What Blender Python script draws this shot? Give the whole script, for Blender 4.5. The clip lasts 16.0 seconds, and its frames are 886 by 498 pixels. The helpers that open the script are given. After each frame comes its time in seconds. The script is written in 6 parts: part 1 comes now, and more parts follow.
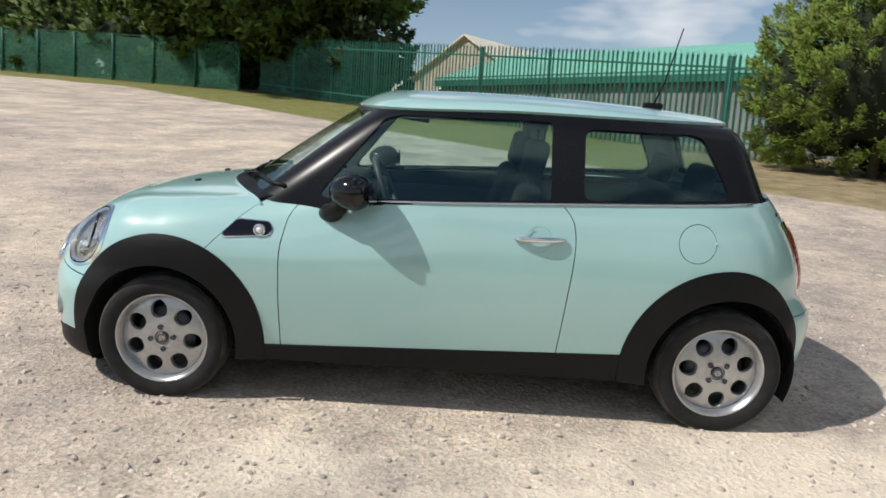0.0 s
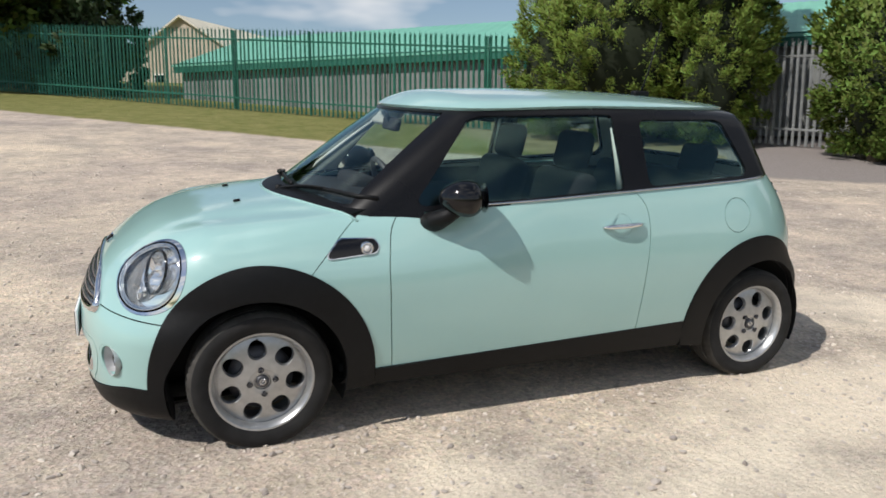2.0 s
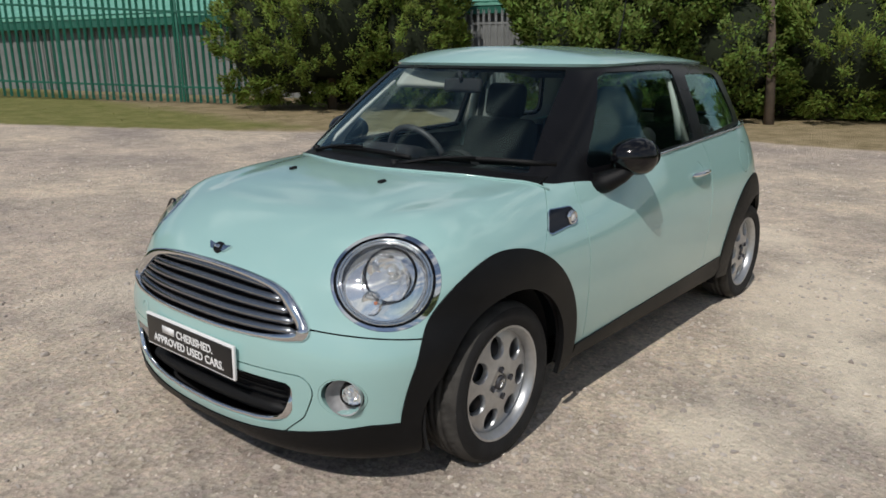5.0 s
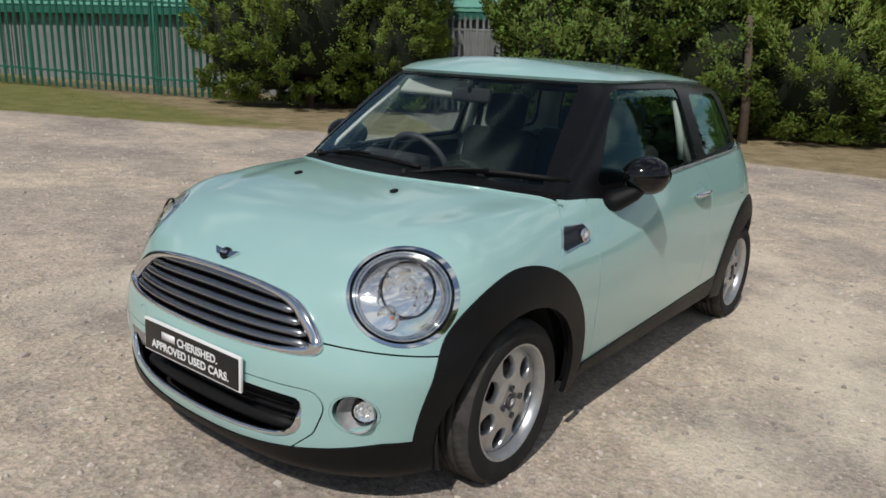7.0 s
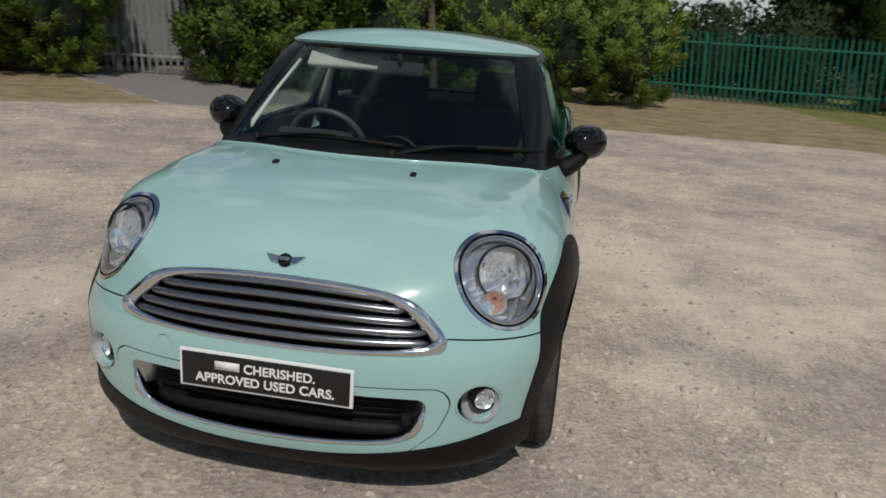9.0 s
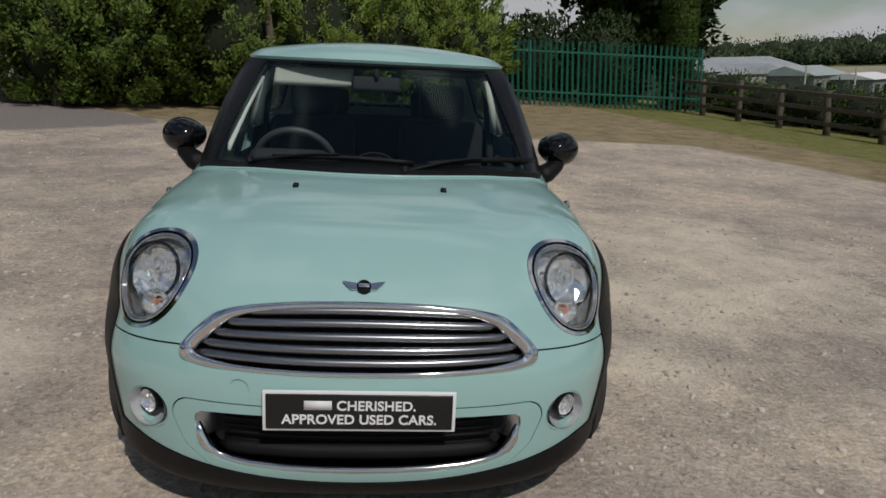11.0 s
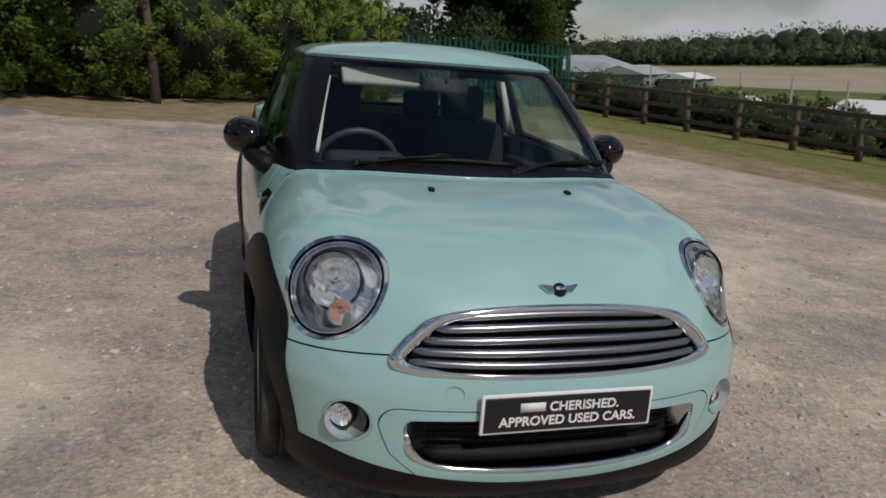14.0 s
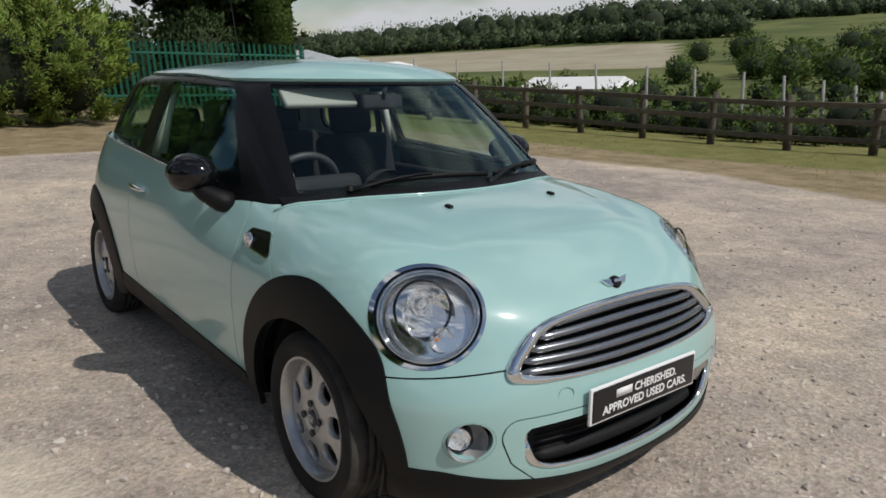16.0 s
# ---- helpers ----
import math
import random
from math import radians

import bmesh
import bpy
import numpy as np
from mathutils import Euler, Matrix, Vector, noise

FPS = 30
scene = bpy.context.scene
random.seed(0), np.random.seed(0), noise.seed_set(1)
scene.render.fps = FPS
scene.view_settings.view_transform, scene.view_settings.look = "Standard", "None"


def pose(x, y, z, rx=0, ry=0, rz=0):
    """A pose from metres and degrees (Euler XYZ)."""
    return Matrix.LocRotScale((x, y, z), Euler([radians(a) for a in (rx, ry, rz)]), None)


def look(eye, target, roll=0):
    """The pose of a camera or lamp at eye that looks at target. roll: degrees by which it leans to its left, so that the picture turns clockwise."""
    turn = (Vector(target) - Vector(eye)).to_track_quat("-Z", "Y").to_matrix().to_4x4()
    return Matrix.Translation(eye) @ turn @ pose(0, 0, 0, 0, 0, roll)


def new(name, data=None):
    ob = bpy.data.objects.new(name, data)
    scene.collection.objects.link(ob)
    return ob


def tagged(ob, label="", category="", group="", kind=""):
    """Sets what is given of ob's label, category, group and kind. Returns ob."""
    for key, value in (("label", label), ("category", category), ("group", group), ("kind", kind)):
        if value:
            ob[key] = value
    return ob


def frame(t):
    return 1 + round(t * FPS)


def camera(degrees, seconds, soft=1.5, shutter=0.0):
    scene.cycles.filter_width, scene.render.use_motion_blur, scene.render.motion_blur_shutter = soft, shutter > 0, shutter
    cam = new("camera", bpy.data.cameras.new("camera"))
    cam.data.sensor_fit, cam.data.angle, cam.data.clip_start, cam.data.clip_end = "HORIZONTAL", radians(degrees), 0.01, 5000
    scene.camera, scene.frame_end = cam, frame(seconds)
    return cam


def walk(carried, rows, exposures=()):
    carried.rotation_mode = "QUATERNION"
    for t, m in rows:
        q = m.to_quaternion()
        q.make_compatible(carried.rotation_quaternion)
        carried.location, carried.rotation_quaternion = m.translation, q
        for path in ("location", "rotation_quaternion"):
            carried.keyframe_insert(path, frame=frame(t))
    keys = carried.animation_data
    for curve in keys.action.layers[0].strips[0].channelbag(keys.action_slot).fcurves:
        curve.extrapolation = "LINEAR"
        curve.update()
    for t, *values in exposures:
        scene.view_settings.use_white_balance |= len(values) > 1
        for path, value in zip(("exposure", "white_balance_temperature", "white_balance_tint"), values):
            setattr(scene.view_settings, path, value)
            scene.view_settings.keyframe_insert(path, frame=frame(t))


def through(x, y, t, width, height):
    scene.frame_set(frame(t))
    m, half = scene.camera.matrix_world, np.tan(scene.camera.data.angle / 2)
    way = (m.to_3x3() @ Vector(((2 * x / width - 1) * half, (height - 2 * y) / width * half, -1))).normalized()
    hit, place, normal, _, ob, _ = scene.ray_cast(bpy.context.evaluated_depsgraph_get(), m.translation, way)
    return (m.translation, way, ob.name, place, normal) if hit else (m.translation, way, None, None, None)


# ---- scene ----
cam = camera(62.2, 16.0, 1.6, 0.3)
SLOPE = pose(0, 0, 0, 4.0, 0, 0)  # the lot rises towards +y; the car stands on it
PATH = [
    (0, (-0.052, -3.973, 1.165), (-0.033, -1.992, 0.886), 3.8),
    (0.5, (-0.422, -3.978, 1.203), (-0.22, -2.01, 0.91), 3.0),
    (1, (-0.827, -3.875, 1.224), (-0.475, -1.921, 0.977), 2.2),
    (1.5, (-1.183, -3.775, 1.248), (-0.654, -1.863, 0.993), 1.5),
    (2, (-1.606, -3.651, 1.2), (-0.872, -1.816, 0.895), 0.1),
    (2.5, (-1.94, -3.434, 1.188), (-1.081, -1.655, 0.877), 0.5),
    (3, (-2.328, -3.241, 1.186), (-1.266, -1.574, 0.877), 1.0),
    (3.2, (-2.496, -3.175, 1.188), (-1.374, -1.554, 0.854), 0.9),
    (5.3, (-3.18, -2.119, 1.213), (-1.653, -0.888, 0.826), -2.3),
    (5.5, (-3.19, -2.094, 1.219), (-1.65, -0.875, 0.841), -2.0),
    (6, (-3.207, -2.067, 1.219), (-1.671, -0.849, 0.825), -1.1),
    (6.5, (-3.198, -2.074, 1.228), (-1.661, -0.851, 0.851), -0.4),
    (7, (-3.212, -2.038, 1.23), (-1.655, -0.846, 0.836), 0.3),
    (7.5, (-3.345, -1.84, 1.228), (-1.692, -0.795, 0.812), 2.0),
    (8, (-3.515, -1.532, 1.244), (-1.739, -0.751, 0.76), 2.6),
    (8.5, (-3.592, -1.246, 1.289), (-1.755, -0.631, 0.792), 0.6),
    (9, (-3.716, -0.868, 1.312), (-1.813, -0.522, 0.805), -0.1),
    (9.5, (-3.759, -0.545, 1.31), (-1.831, -0.418, 0.794), 0.1),
    (10, (-3.736, -0.275, 1.319), (-1.804, -0.299, 0.805), -1.7),
    (10.2, (-3.735, -0.198, 1.321), (-1.798, -0.306, 0.834), -2.0),
    (12.3, (-3.768, -0.089, 1.363), (-1.834, -0.224, 0.873), -0.3),
    (12.5, (-3.755, -0.021, 1.341), (-1.821, -0.19, 0.86), 1.1),
    (13, (-3.755, 0.214, 1.357), (-1.839, 0.018, 0.818), 0.6),
    (13.5, (-3.679, 0.476, 1.362), (-1.783, 0.118, 0.837), 0.1),
    (14, (-3.616, 0.817, 1.392), (-1.756, 0.288, 0.88), 0.2),
    (14.5, (-3.528, 1.122, 1.417), (-1.764, 0.395, 0.817), -0.9),
    (15, (-3.364, 1.35, 1.433), (-1.652, 0.478, 0.876), -2.0),
    (15.5, (-3.254, 1.539, 1.474), (-1.661, 0.452, 0.945), -1.0),
    (16, (-3.201, 1.715, 1.497), (-1.673, 0.544, 0.956), -2.9),
]
walk(cam, [(t, look(eye, target, roll)) for t, eye, target, roll in PATH],
     [(0, 0.19), (3.2, -0.03), (5.3, -0.38), (7, -0.36), (9, -0.62), (12.5, -0.85), (14, -0.76), (16, -0.34)])

# ---- sky and sun ----
SUN = (SLOPE.to_3x3() @ Vector((-0.84, -0.245, 1.0))).normalized()
world = bpy.data.worlds.new("sky")
scene.world = world
world.use_nodes = True
wn, wl = world.node_tree.nodes, world.node_tree.links
sky = wn.new("ShaderNodeTexSky")
sky.sky_type, sky.sun_disc = "NISHITA", False
sky.sun_elevation = math.asin(SUN.z)
sky.sun_rotation = math.atan2(SUN.x, SUN.y)
sky.air_density, sky.dust_density = 1.0, 0.3
coord = wn.new("ShaderNodeTexCoord")
cmap = wn.new("ShaderNodeMapping")
cmap.inputs["Scale"].default_value = (2.2, 3.0, 7.0)
cmap.inputs["Location"].default_value = (0.62, 0.92, 0.41)
cloud = wn.new("ShaderNodeTexNoise")
cloud.inputs["Scale"].default_value, cloud.inputs["Detail"].default_value, cloud.inputs["Roughness"].default_value = 1.3, 4.0, 0.5
cramp = wn.new("ShaderNodeValToRGB")
cramp.color_ramp.elements[0].position, cramp.color_ramp.elements[1].position = 0.505, 0.625
cramp.color_ramp.elements[0].color = (0.03, 0.03, 0.03, 1)
cmix = wn.new("ShaderNodeMixRGB")
cmix.blend_type = "LIGHTEN"
cmix.inputs["Color2"].default_value = (9.0, 9.2, 9.5, 1)
back = wn["Background"]
back.inputs["Strength"].default_value = 0.080
wl.new(coord.outputs["Generated"], cmap.inputs["Vector"])
wl.new(cmap.outputs["Vector"], cloud.inputs["Vector"])
veer = wn.new("ShaderNodeVectorMath")
veer.operation = "DOT_PRODUCT"
veer.inputs[1].default_value = (0.70, -0.62, 0.0)
gather = wn.new("ShaderNodeMath")
gather.operation, gather.inputs[1].default_value = "MULTIPLY_ADD", 0.06
wl.new(coord.outputs["Generated"], veer.inputs[0])
wl.new(veer.outputs["Value"], gather.inputs[0])
wl.new(cloud.outputs["Fac"], gather.inputs[2])
wl.new(gather.outputs[0], cramp.inputs["Fac"])
wl.new(cramp.outputs["Color"], cmix.inputs["Fac"])
wl.new(sky.outputs["Color"], cmix.inputs["Color1"])
wl.new(cmix.outputs["Color"], back.inputs["Color"])
sun = new("sun", bpy.data.lights.new("sun", "SUN"))
sun.data.energy, sun.data.angle, sun.data.color = 3.6, radians(0.55), (1.0, 0.955, 0.90)
sun.matrix_world = look(SUN * 50, (0, 0, 0))


# ---- materials ----
def material(name, color, rough=0.5, metal=0.0, vary=0.0, scale=20.0, bump=0.0, bump_scale=80.0, coat=0.0, spec=0.5, random_tint=0.0, sheen=0.0):
    """A principled material with two scales of colour variation and fine relief, all in object metres."""
    m = bpy.data.materials.new(name)
    m.use_nodes = True
    n, l = m.node_tree.nodes, m.node_tree.links
    b = n["Principled BSDF"]
    b.inputs["Base Color"].default_value = (*color, 1)
    b.inputs["Roughness"].default_value, b.inputs["Metallic"].default_value = rough, metal
    b.inputs["Specular IOR Level"].default_value = spec
    b.inputs["Coat Weight"].default_value, b.inputs["Coat Roughness"].default_value = coat, 0.03
    tc = n.new("ShaderNodeTexCoord")
    if vary:
        fine, wide = n.new("ShaderNodeTexNoise"), n.new("ShaderNodeTexNoise")
        fine.inputs["Scale"].default_value, wide.inputs["Scale"].default_value = scale, scale * 0.13
        fine.inputs["Detail"].default_value = wide.inputs["Detail"].default_value = 5.0
        add = n.new("ShaderNodeMath")
        add.operation = "ADD"
        rng = n.new("ShaderNodeMapRange")
        rng.inputs["From Min"].default_value, rng.inputs["From Max"].default_value = 0.6, 1.4
        rng.inputs["To Min"].default_value, rng.inputs["To Max"].default_value = 1 - vary, 1 + vary
        hsv = n.new("ShaderNodeHueSaturation")
        hsv.inputs["Color"].default_value = (*color, 1)
        for t in (fine, wide):
            l.new(tc.outputs["Object"], t.inputs["Vector"])
        l.new(fine.outputs["Fac"], add.inputs[0])
        l.new(wide.outputs["Fac"], add.inputs[1])
        l.new(add.outputs[0], rng.inputs["Value"])
        last = rng.outputs["Result"]
        if random_tint:
            info = n.new("ShaderNodeObjectInfo")
            r2 = n.new("ShaderNodeMapRange")
            r2.inputs["To Min"].default_value, r2.inputs["To Max"].default_value = 1 - random_tint, 1 + random_tint
            mul = n.new("ShaderNodeMath")
            mul.operation = "MULTIPLY"
            l.new(info.outputs["Random"], r2.inputs["Value"])
            l.new(last, mul.inputs[0])
            l.new(r2.outputs["Result"], mul.inputs[1])
            last = mul.outputs[0]
        l.new(last, hsv.inputs["Value"])
        l.new(hsv.outputs["Color"], b.inputs["Base Color"])
        r3 = n.new("ShaderNodeMapRange")
        r3.inputs["From Min"].default_value, r3.inputs["From Max"].default_value = 0.3, 0.7
        r3.inputs["To Min"].default_value, r3.inputs["To Max"].default_value = max(rough - 0.1 * vary, 0.0), min(rough + 0.25 * vary, 1)
        l.new(wide.outputs["Fac"], r3.inputs["Value"])
        l.new(r3.outputs["Result"], b.inputs["Roughness"])
    if bump:
        bt, bn = n.new("ShaderNodeTexNoise"), n.new("ShaderNodeBump")
        bt.inputs["Scale"].default_value, bt.inputs["Detail"].default_value = bump_scale, 4.0
        bn.inputs["Strength"].default_value, bn.inputs["Distance"].default_value = bump, 0.01
        l.new(tc.outputs["Object"], bt.inputs["Vector"])
        l.new(bt.outputs["Fac"], bn.inputs["Height"])
        l.new(bn.outputs["Normal"], b.inputs["Normal"])
    return m


def glass_material(name, tint, gloss_boost=1.0, coat=(1, 1, 1)):
    """A thin pane: tinted see-through with a clear surface reflection."""
    m = bpy.data.materials.new(name)
    m.use_nodes = True
    n, l = m.node_tree.nodes, m.node_tree.links
    n.remove(n["Principled BSDF"])
    tr, gl, mix, lw = n.new("ShaderNodeBsdfTransparent"), n.new("ShaderNodeBsdfGlossy"), n.new("ShaderNodeMixShader"), n.new("ShaderNodeLayerWeight")
    tr.inputs["Color"].default_value = (*tint, 1)
    gl.inputs["Roughness"].default_value = 0.02
    gl.inputs["Color"].default_value = (*coat, 1)
    lw.inputs["Blend"].default_value = 0.5
    steep, mul = n.new("ShaderNodeMath"), n.new("ShaderNodeMath")
    steep.operation, steep.inputs[1].default_value = "POWER", 4.6
    mul.operation, mul.use_clamp = "MULTIPLY_ADD", True
    mul.inputs[1].default_value, mul.inputs[2].default_value = 0.92, 0.05 * gloss_boost
    l.new(lw.outputs["Facing"], steep.inputs[0])
    l.new(steep.outputs[0], mul.inputs[0])
    l.new(mul.outputs[0], mix.inputs[0])
    l.new(tr.outputs[0], mix.inputs[1])
    l.new(gl.outputs[0], mix.inputs[2])
    l.new(mix.outputs[0], n["Material Output"].inputs["Surface"])
    return m


def leaf_material(name, color, vary=0.45, hue=0.03, through=0.25):
    """Foliage whose tone changes from leaf to leaf and from bough to bough, and lets some light through."""
    m = bpy.data.materials.new(name)
    m.use_nodes = True
    n, l = m.node_tree.nodes, m.node_tree.links
    b = n["Principled BSDF"]
    b.inputs["Roughness"].default_value = 0.6
    b.inputs["Specular IOR Level"].default_value = 0.25
    geo, tc, no = n.new("ShaderNodeNewGeometry"), n.new("ShaderNodeTexCoord"), n.new("ShaderNodeTexNoise")
    no.inputs["Scale"].default_value, no.inputs["Detail"].default_value = 1.1, 4.0
    add = n.new("ShaderNodeMath")
    add.operation = "ADD"
    rng, hr, hsv = n.new("ShaderNodeMapRange"), n.new("ShaderNodeMapRange"), n.new("ShaderNodeHueSaturation")
    rng.inputs["From Min"].default_value, rng.inputs["From Max"].default_value = 0.35, 1.5
    rng.inputs["To Min"].default_value, rng.inputs["To Max"].default_value = 1 - vary, 1 + vary
    hr.inputs["To Min"].default_value, hr.inputs["To Max"].default_value = 0.5 - hue, 0.5 + hue
    hsv.inputs["Color"].default_value = (*color, 1)
    l.new(tc.outputs["Object"], no.inputs["Vector"])
    l.new(geo.outputs["Random Per Island"], add.inputs[0])
    l.new(no.outputs["Fac"], add.inputs[1])
    l.new(add.outputs[0], rng.inputs["Value"])
    l.new(rng.outputs["Result"], hsv.inputs["Value"])
    l.new(geo.outputs["Random Per Island"], hr.inputs["Value"])
    l.new(hr.outputs["Result"], hsv.inputs["Hue"])
    l.new(hsv.outputs["Color"], b.inputs["Base Color"])
    tl, mx = n.new("ShaderNodeBsdfTranslucent"), n.new("ShaderNodeMixShader")
    mx.inputs[0].default_value = through
    l.new(hsv.outputs["Color"], tl.inputs["Color"])
    l.new(b.outputs[0], mx.inputs[1])
    l.new(tl.outputs[0], mx.inputs[2])
    l.new(mx.outputs[0], n["Material Output"].inputs["Surface"])
    return m


def netting_material():
    """Woven shade netting: green threads with see-through gaps."""
    m = bpy.data.materials.new("green_netting")
    m.use_nodes = True
    n, l = m.node_tree.nodes, m.node_tree.links
    b = n["Principled BSDF"]
    b.inputs["Roughness"].default_value = 0.8
    tc, no, r, c = n.new("ShaderNodeTexCoord"), n.new("ShaderNodeTexNoise"), n.new("ShaderNodeMapRange"), n.new("ShaderNodeValToRGB")
    no.inputs["Scale"].default_value, no.inputs["Detail"].default_value = 0.9, 5.0
    r.inputs["To Min"].default_value, r.inputs["To Max"].default_value = 0.45, 0.75
    c.color_ramp.elements[0].color, c.color_ramp.elements[1].color = (0.012, 0.085, 0.050, 1), (0.030, 0.150, 0.080, 1)
    l.new(tc.outputs["Object"], no.inputs["Vector"])
    l.new(no.outputs["Fac"], r.inputs["Value"])
    l.new(no.outputs["Fac"], c.inputs["Fac"])
    l.new(c.outputs["Color"], b.inputs["Base Color"])
    l.new(r.outputs["Result"], b.inputs["Alpha"])
    return m


PAINT = material("mint_paint", (0.335, 0.535, 0.512), 0.36, 0.0, 0.03, 3.0, coat=1.0, spec=0.22)
PAINT.node_tree.nodes["Principled BSDF"].inputs["Coat IOR"].default_value = 1.68
PAINT.node_tree.nodes["Principled BSDF"].inputs["Coat Roughness"].default_value = 0.08
BLACK_PLASTIC = material("black_plastic", (0.0060, 0.0062, 0.0068), 0.44, 0, 0.3, 30, 0.2, 900, spec=0.20)
GLOSS_BLACK = material("gloss_black", (0.005, 0.005, 0.006), 0.10, spec=0.45)
PILLAR_BLACK = material("pillar_black", (0.006, 0.006, 0.007), 0.26, 0, 0.2, 12, spec=0.22)
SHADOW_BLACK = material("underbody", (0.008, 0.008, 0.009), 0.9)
RUBBER = material("tyre_rubber", (0.014, 0.0138, 0.014), 0.75, 0, 0.7, 14, 0.2, 300, spec=0.35)
TREAD = material("dusty_tread", (0.055, 0.052, 0.048), 0.9, 0, 0.6, 18, 0.3, 200, spec=0.2)
ALLOY = material("wheel_alloy", (0.43, 0.44, 0.45), 0.33, 0.75, 0.15, 40, coat=0.4)
CHROME = material("chrome", (0.75, 0.76, 0.78), 0.07, 1.0)
DULL_CHROME = material("dull_chrome", (0.55, 0.56, 0.58), 0.25, 1.0)
STEEL_DARK = material("brake_steel", (0.10, 0.10, 0.11), 0.5, 0.8, 0.3, 30)
SCREEN_GLASS = glass_material("windscreen_glass", (0.86, 0.93, 0.91), 1.0, (0.72, 0.95, 0.92))
SIDE_GLASS = glass_material("side_glass", (0.72, 0.86, 0.83), 1.3, (0.62, 0.98, 0.94))
LENS_GLASS = glass_material("lamp_glass", (0.93, 0.95, 0.95), 1.5)
CREAM = material("cream_trim", (0.42, 0.43, 0.385), 0.8, 0, 0.05, 30)
PALE_TRIM = material("pale_trim", (0.62, 0.64, 0.60), 0.7, 0, 0.05, 30)
DARK_TRIM = material("dark_trim", (0.018, 0.019, 0.021), 0.75, 0, 0.25, 30, 0.2, 400)
WHEEL_GRIP = material("wheel_grip", (0.055, 0.057, 0.060), 0.5, 0, 0.2, 60)
SEAT_CLOTH = material("seat_cloth", (0.013, 0.014, 0.016), 0.95, 0, 0.3, 60, 0.3, 500)
ORANGE = material("orange_bulb", (0.50, 0.17, 0.07), 0.25, coat=0.3)
SLAT_METAL = material("slat_metal", (0.29, 0.30, 0.32), 0.27, 1.0)
REFLECTOR = material("reflector", (0.95, 0.95, 0.95), 0.06, 0.85)
LAMP_CUP = material("lamp_cup", (0.50, 0.50, 0.51), 0.32, 0.40, 0.3, 40)
WHITE_PRINT = material("white_print", (0.82, 0.82, 0.82), 0.5)
PLATE_BLACK = material("plate_black", (0.010, 0.010, 0.011), 0.35)
RED_LAMP = material("red_lamp", (0.35, 0.01, 0.01), 0.12, coat=0.6)
PALE_GREEN = material("fence_green_paint", (0.016, 0.125, 0.085), 0.5, 0.1, 0.3, 9, random_tint=0.15)
NETTING = netting_material()
PALE_GREY = material("galvanised_steel", (0.30, 0.31, 0.31), 0.5, 0.5, 0.3, 9, random_tint=0.15)
WOOD = material("weathered_wood", (0.115, 0.095, 0.072), 0.85, 0, 0.45, 12, 0.6, 60, random_tint=0.2)
CONCRETE = material("concrete", (0.32, 0.31, 0.29), 0.9, 0, 0.25, 6, 0.3, 60)
SHED_WALL = material("shed_wall", (0.21, 0.22, 0.215), 0.75, 0, 0.18, 3)
SHED_ROOF = material("green_sheet_roof", (0.18, 0.46, 0.35), 0.5, 0.1, 0.12, 2)
BRICKISH = material("beige_render", (0.50, 0.43, 0.34), 0.9, 0, 0.2, 2, 0.2, 30)
CREAM_ROOF = material("cream_roof", (0.66, 0.62, 0.50), 0.8, 0, 0.15, 1.5)
GREY_ROOF = material("grey_roof", (0.36, 0.38, 0.39), 0.7, 0, 0.2, 1)
PALE_ROOF = material("pale_sheet_roof", (0.40, 0.45, 0.43), 0.6, 0, 0.15, 1)
WHITE_SHEET = material("white_sheet", (0.82, 0.82, 0.80), 0.7, 0, 0.05, 2)
BARK = material("bark", (0.10, 0.075, 0.055), 0.95, 0, 0.4, 10, 0.7, 30)
LEAF_YELLOW = leaf_material("conifer_leaf", (0.165, 0.222, 0.040), 0.55)
LEAF_GREEN = leaf_material("hedge_leaf", (0.075, 0.115, 0.022), 0.55)
LEAF_LAUREL = leaf_material("laurel_leaf", (0.125, 0.178, 0.034), 0.55)
LEAF_DARK = leaf_material("dark_leaf", (0.034, 0.056, 0.017))
# distant leaves made bluer: the valley's haze is painted into this colour
LEAF_HAZED = leaf_material("hazed_leaf", (0.080, 0.114, 0.050), 0.45)
# core colours that paint the shade inside foliage; the far one lifted for haze
FAR_SHADE_CORE = material("far_shade", (0.028, 0.040, 0.018), 1.0)
SHADE_CORE = material("bush_shade", (0.012, 0.018, 0.007), 1.0)


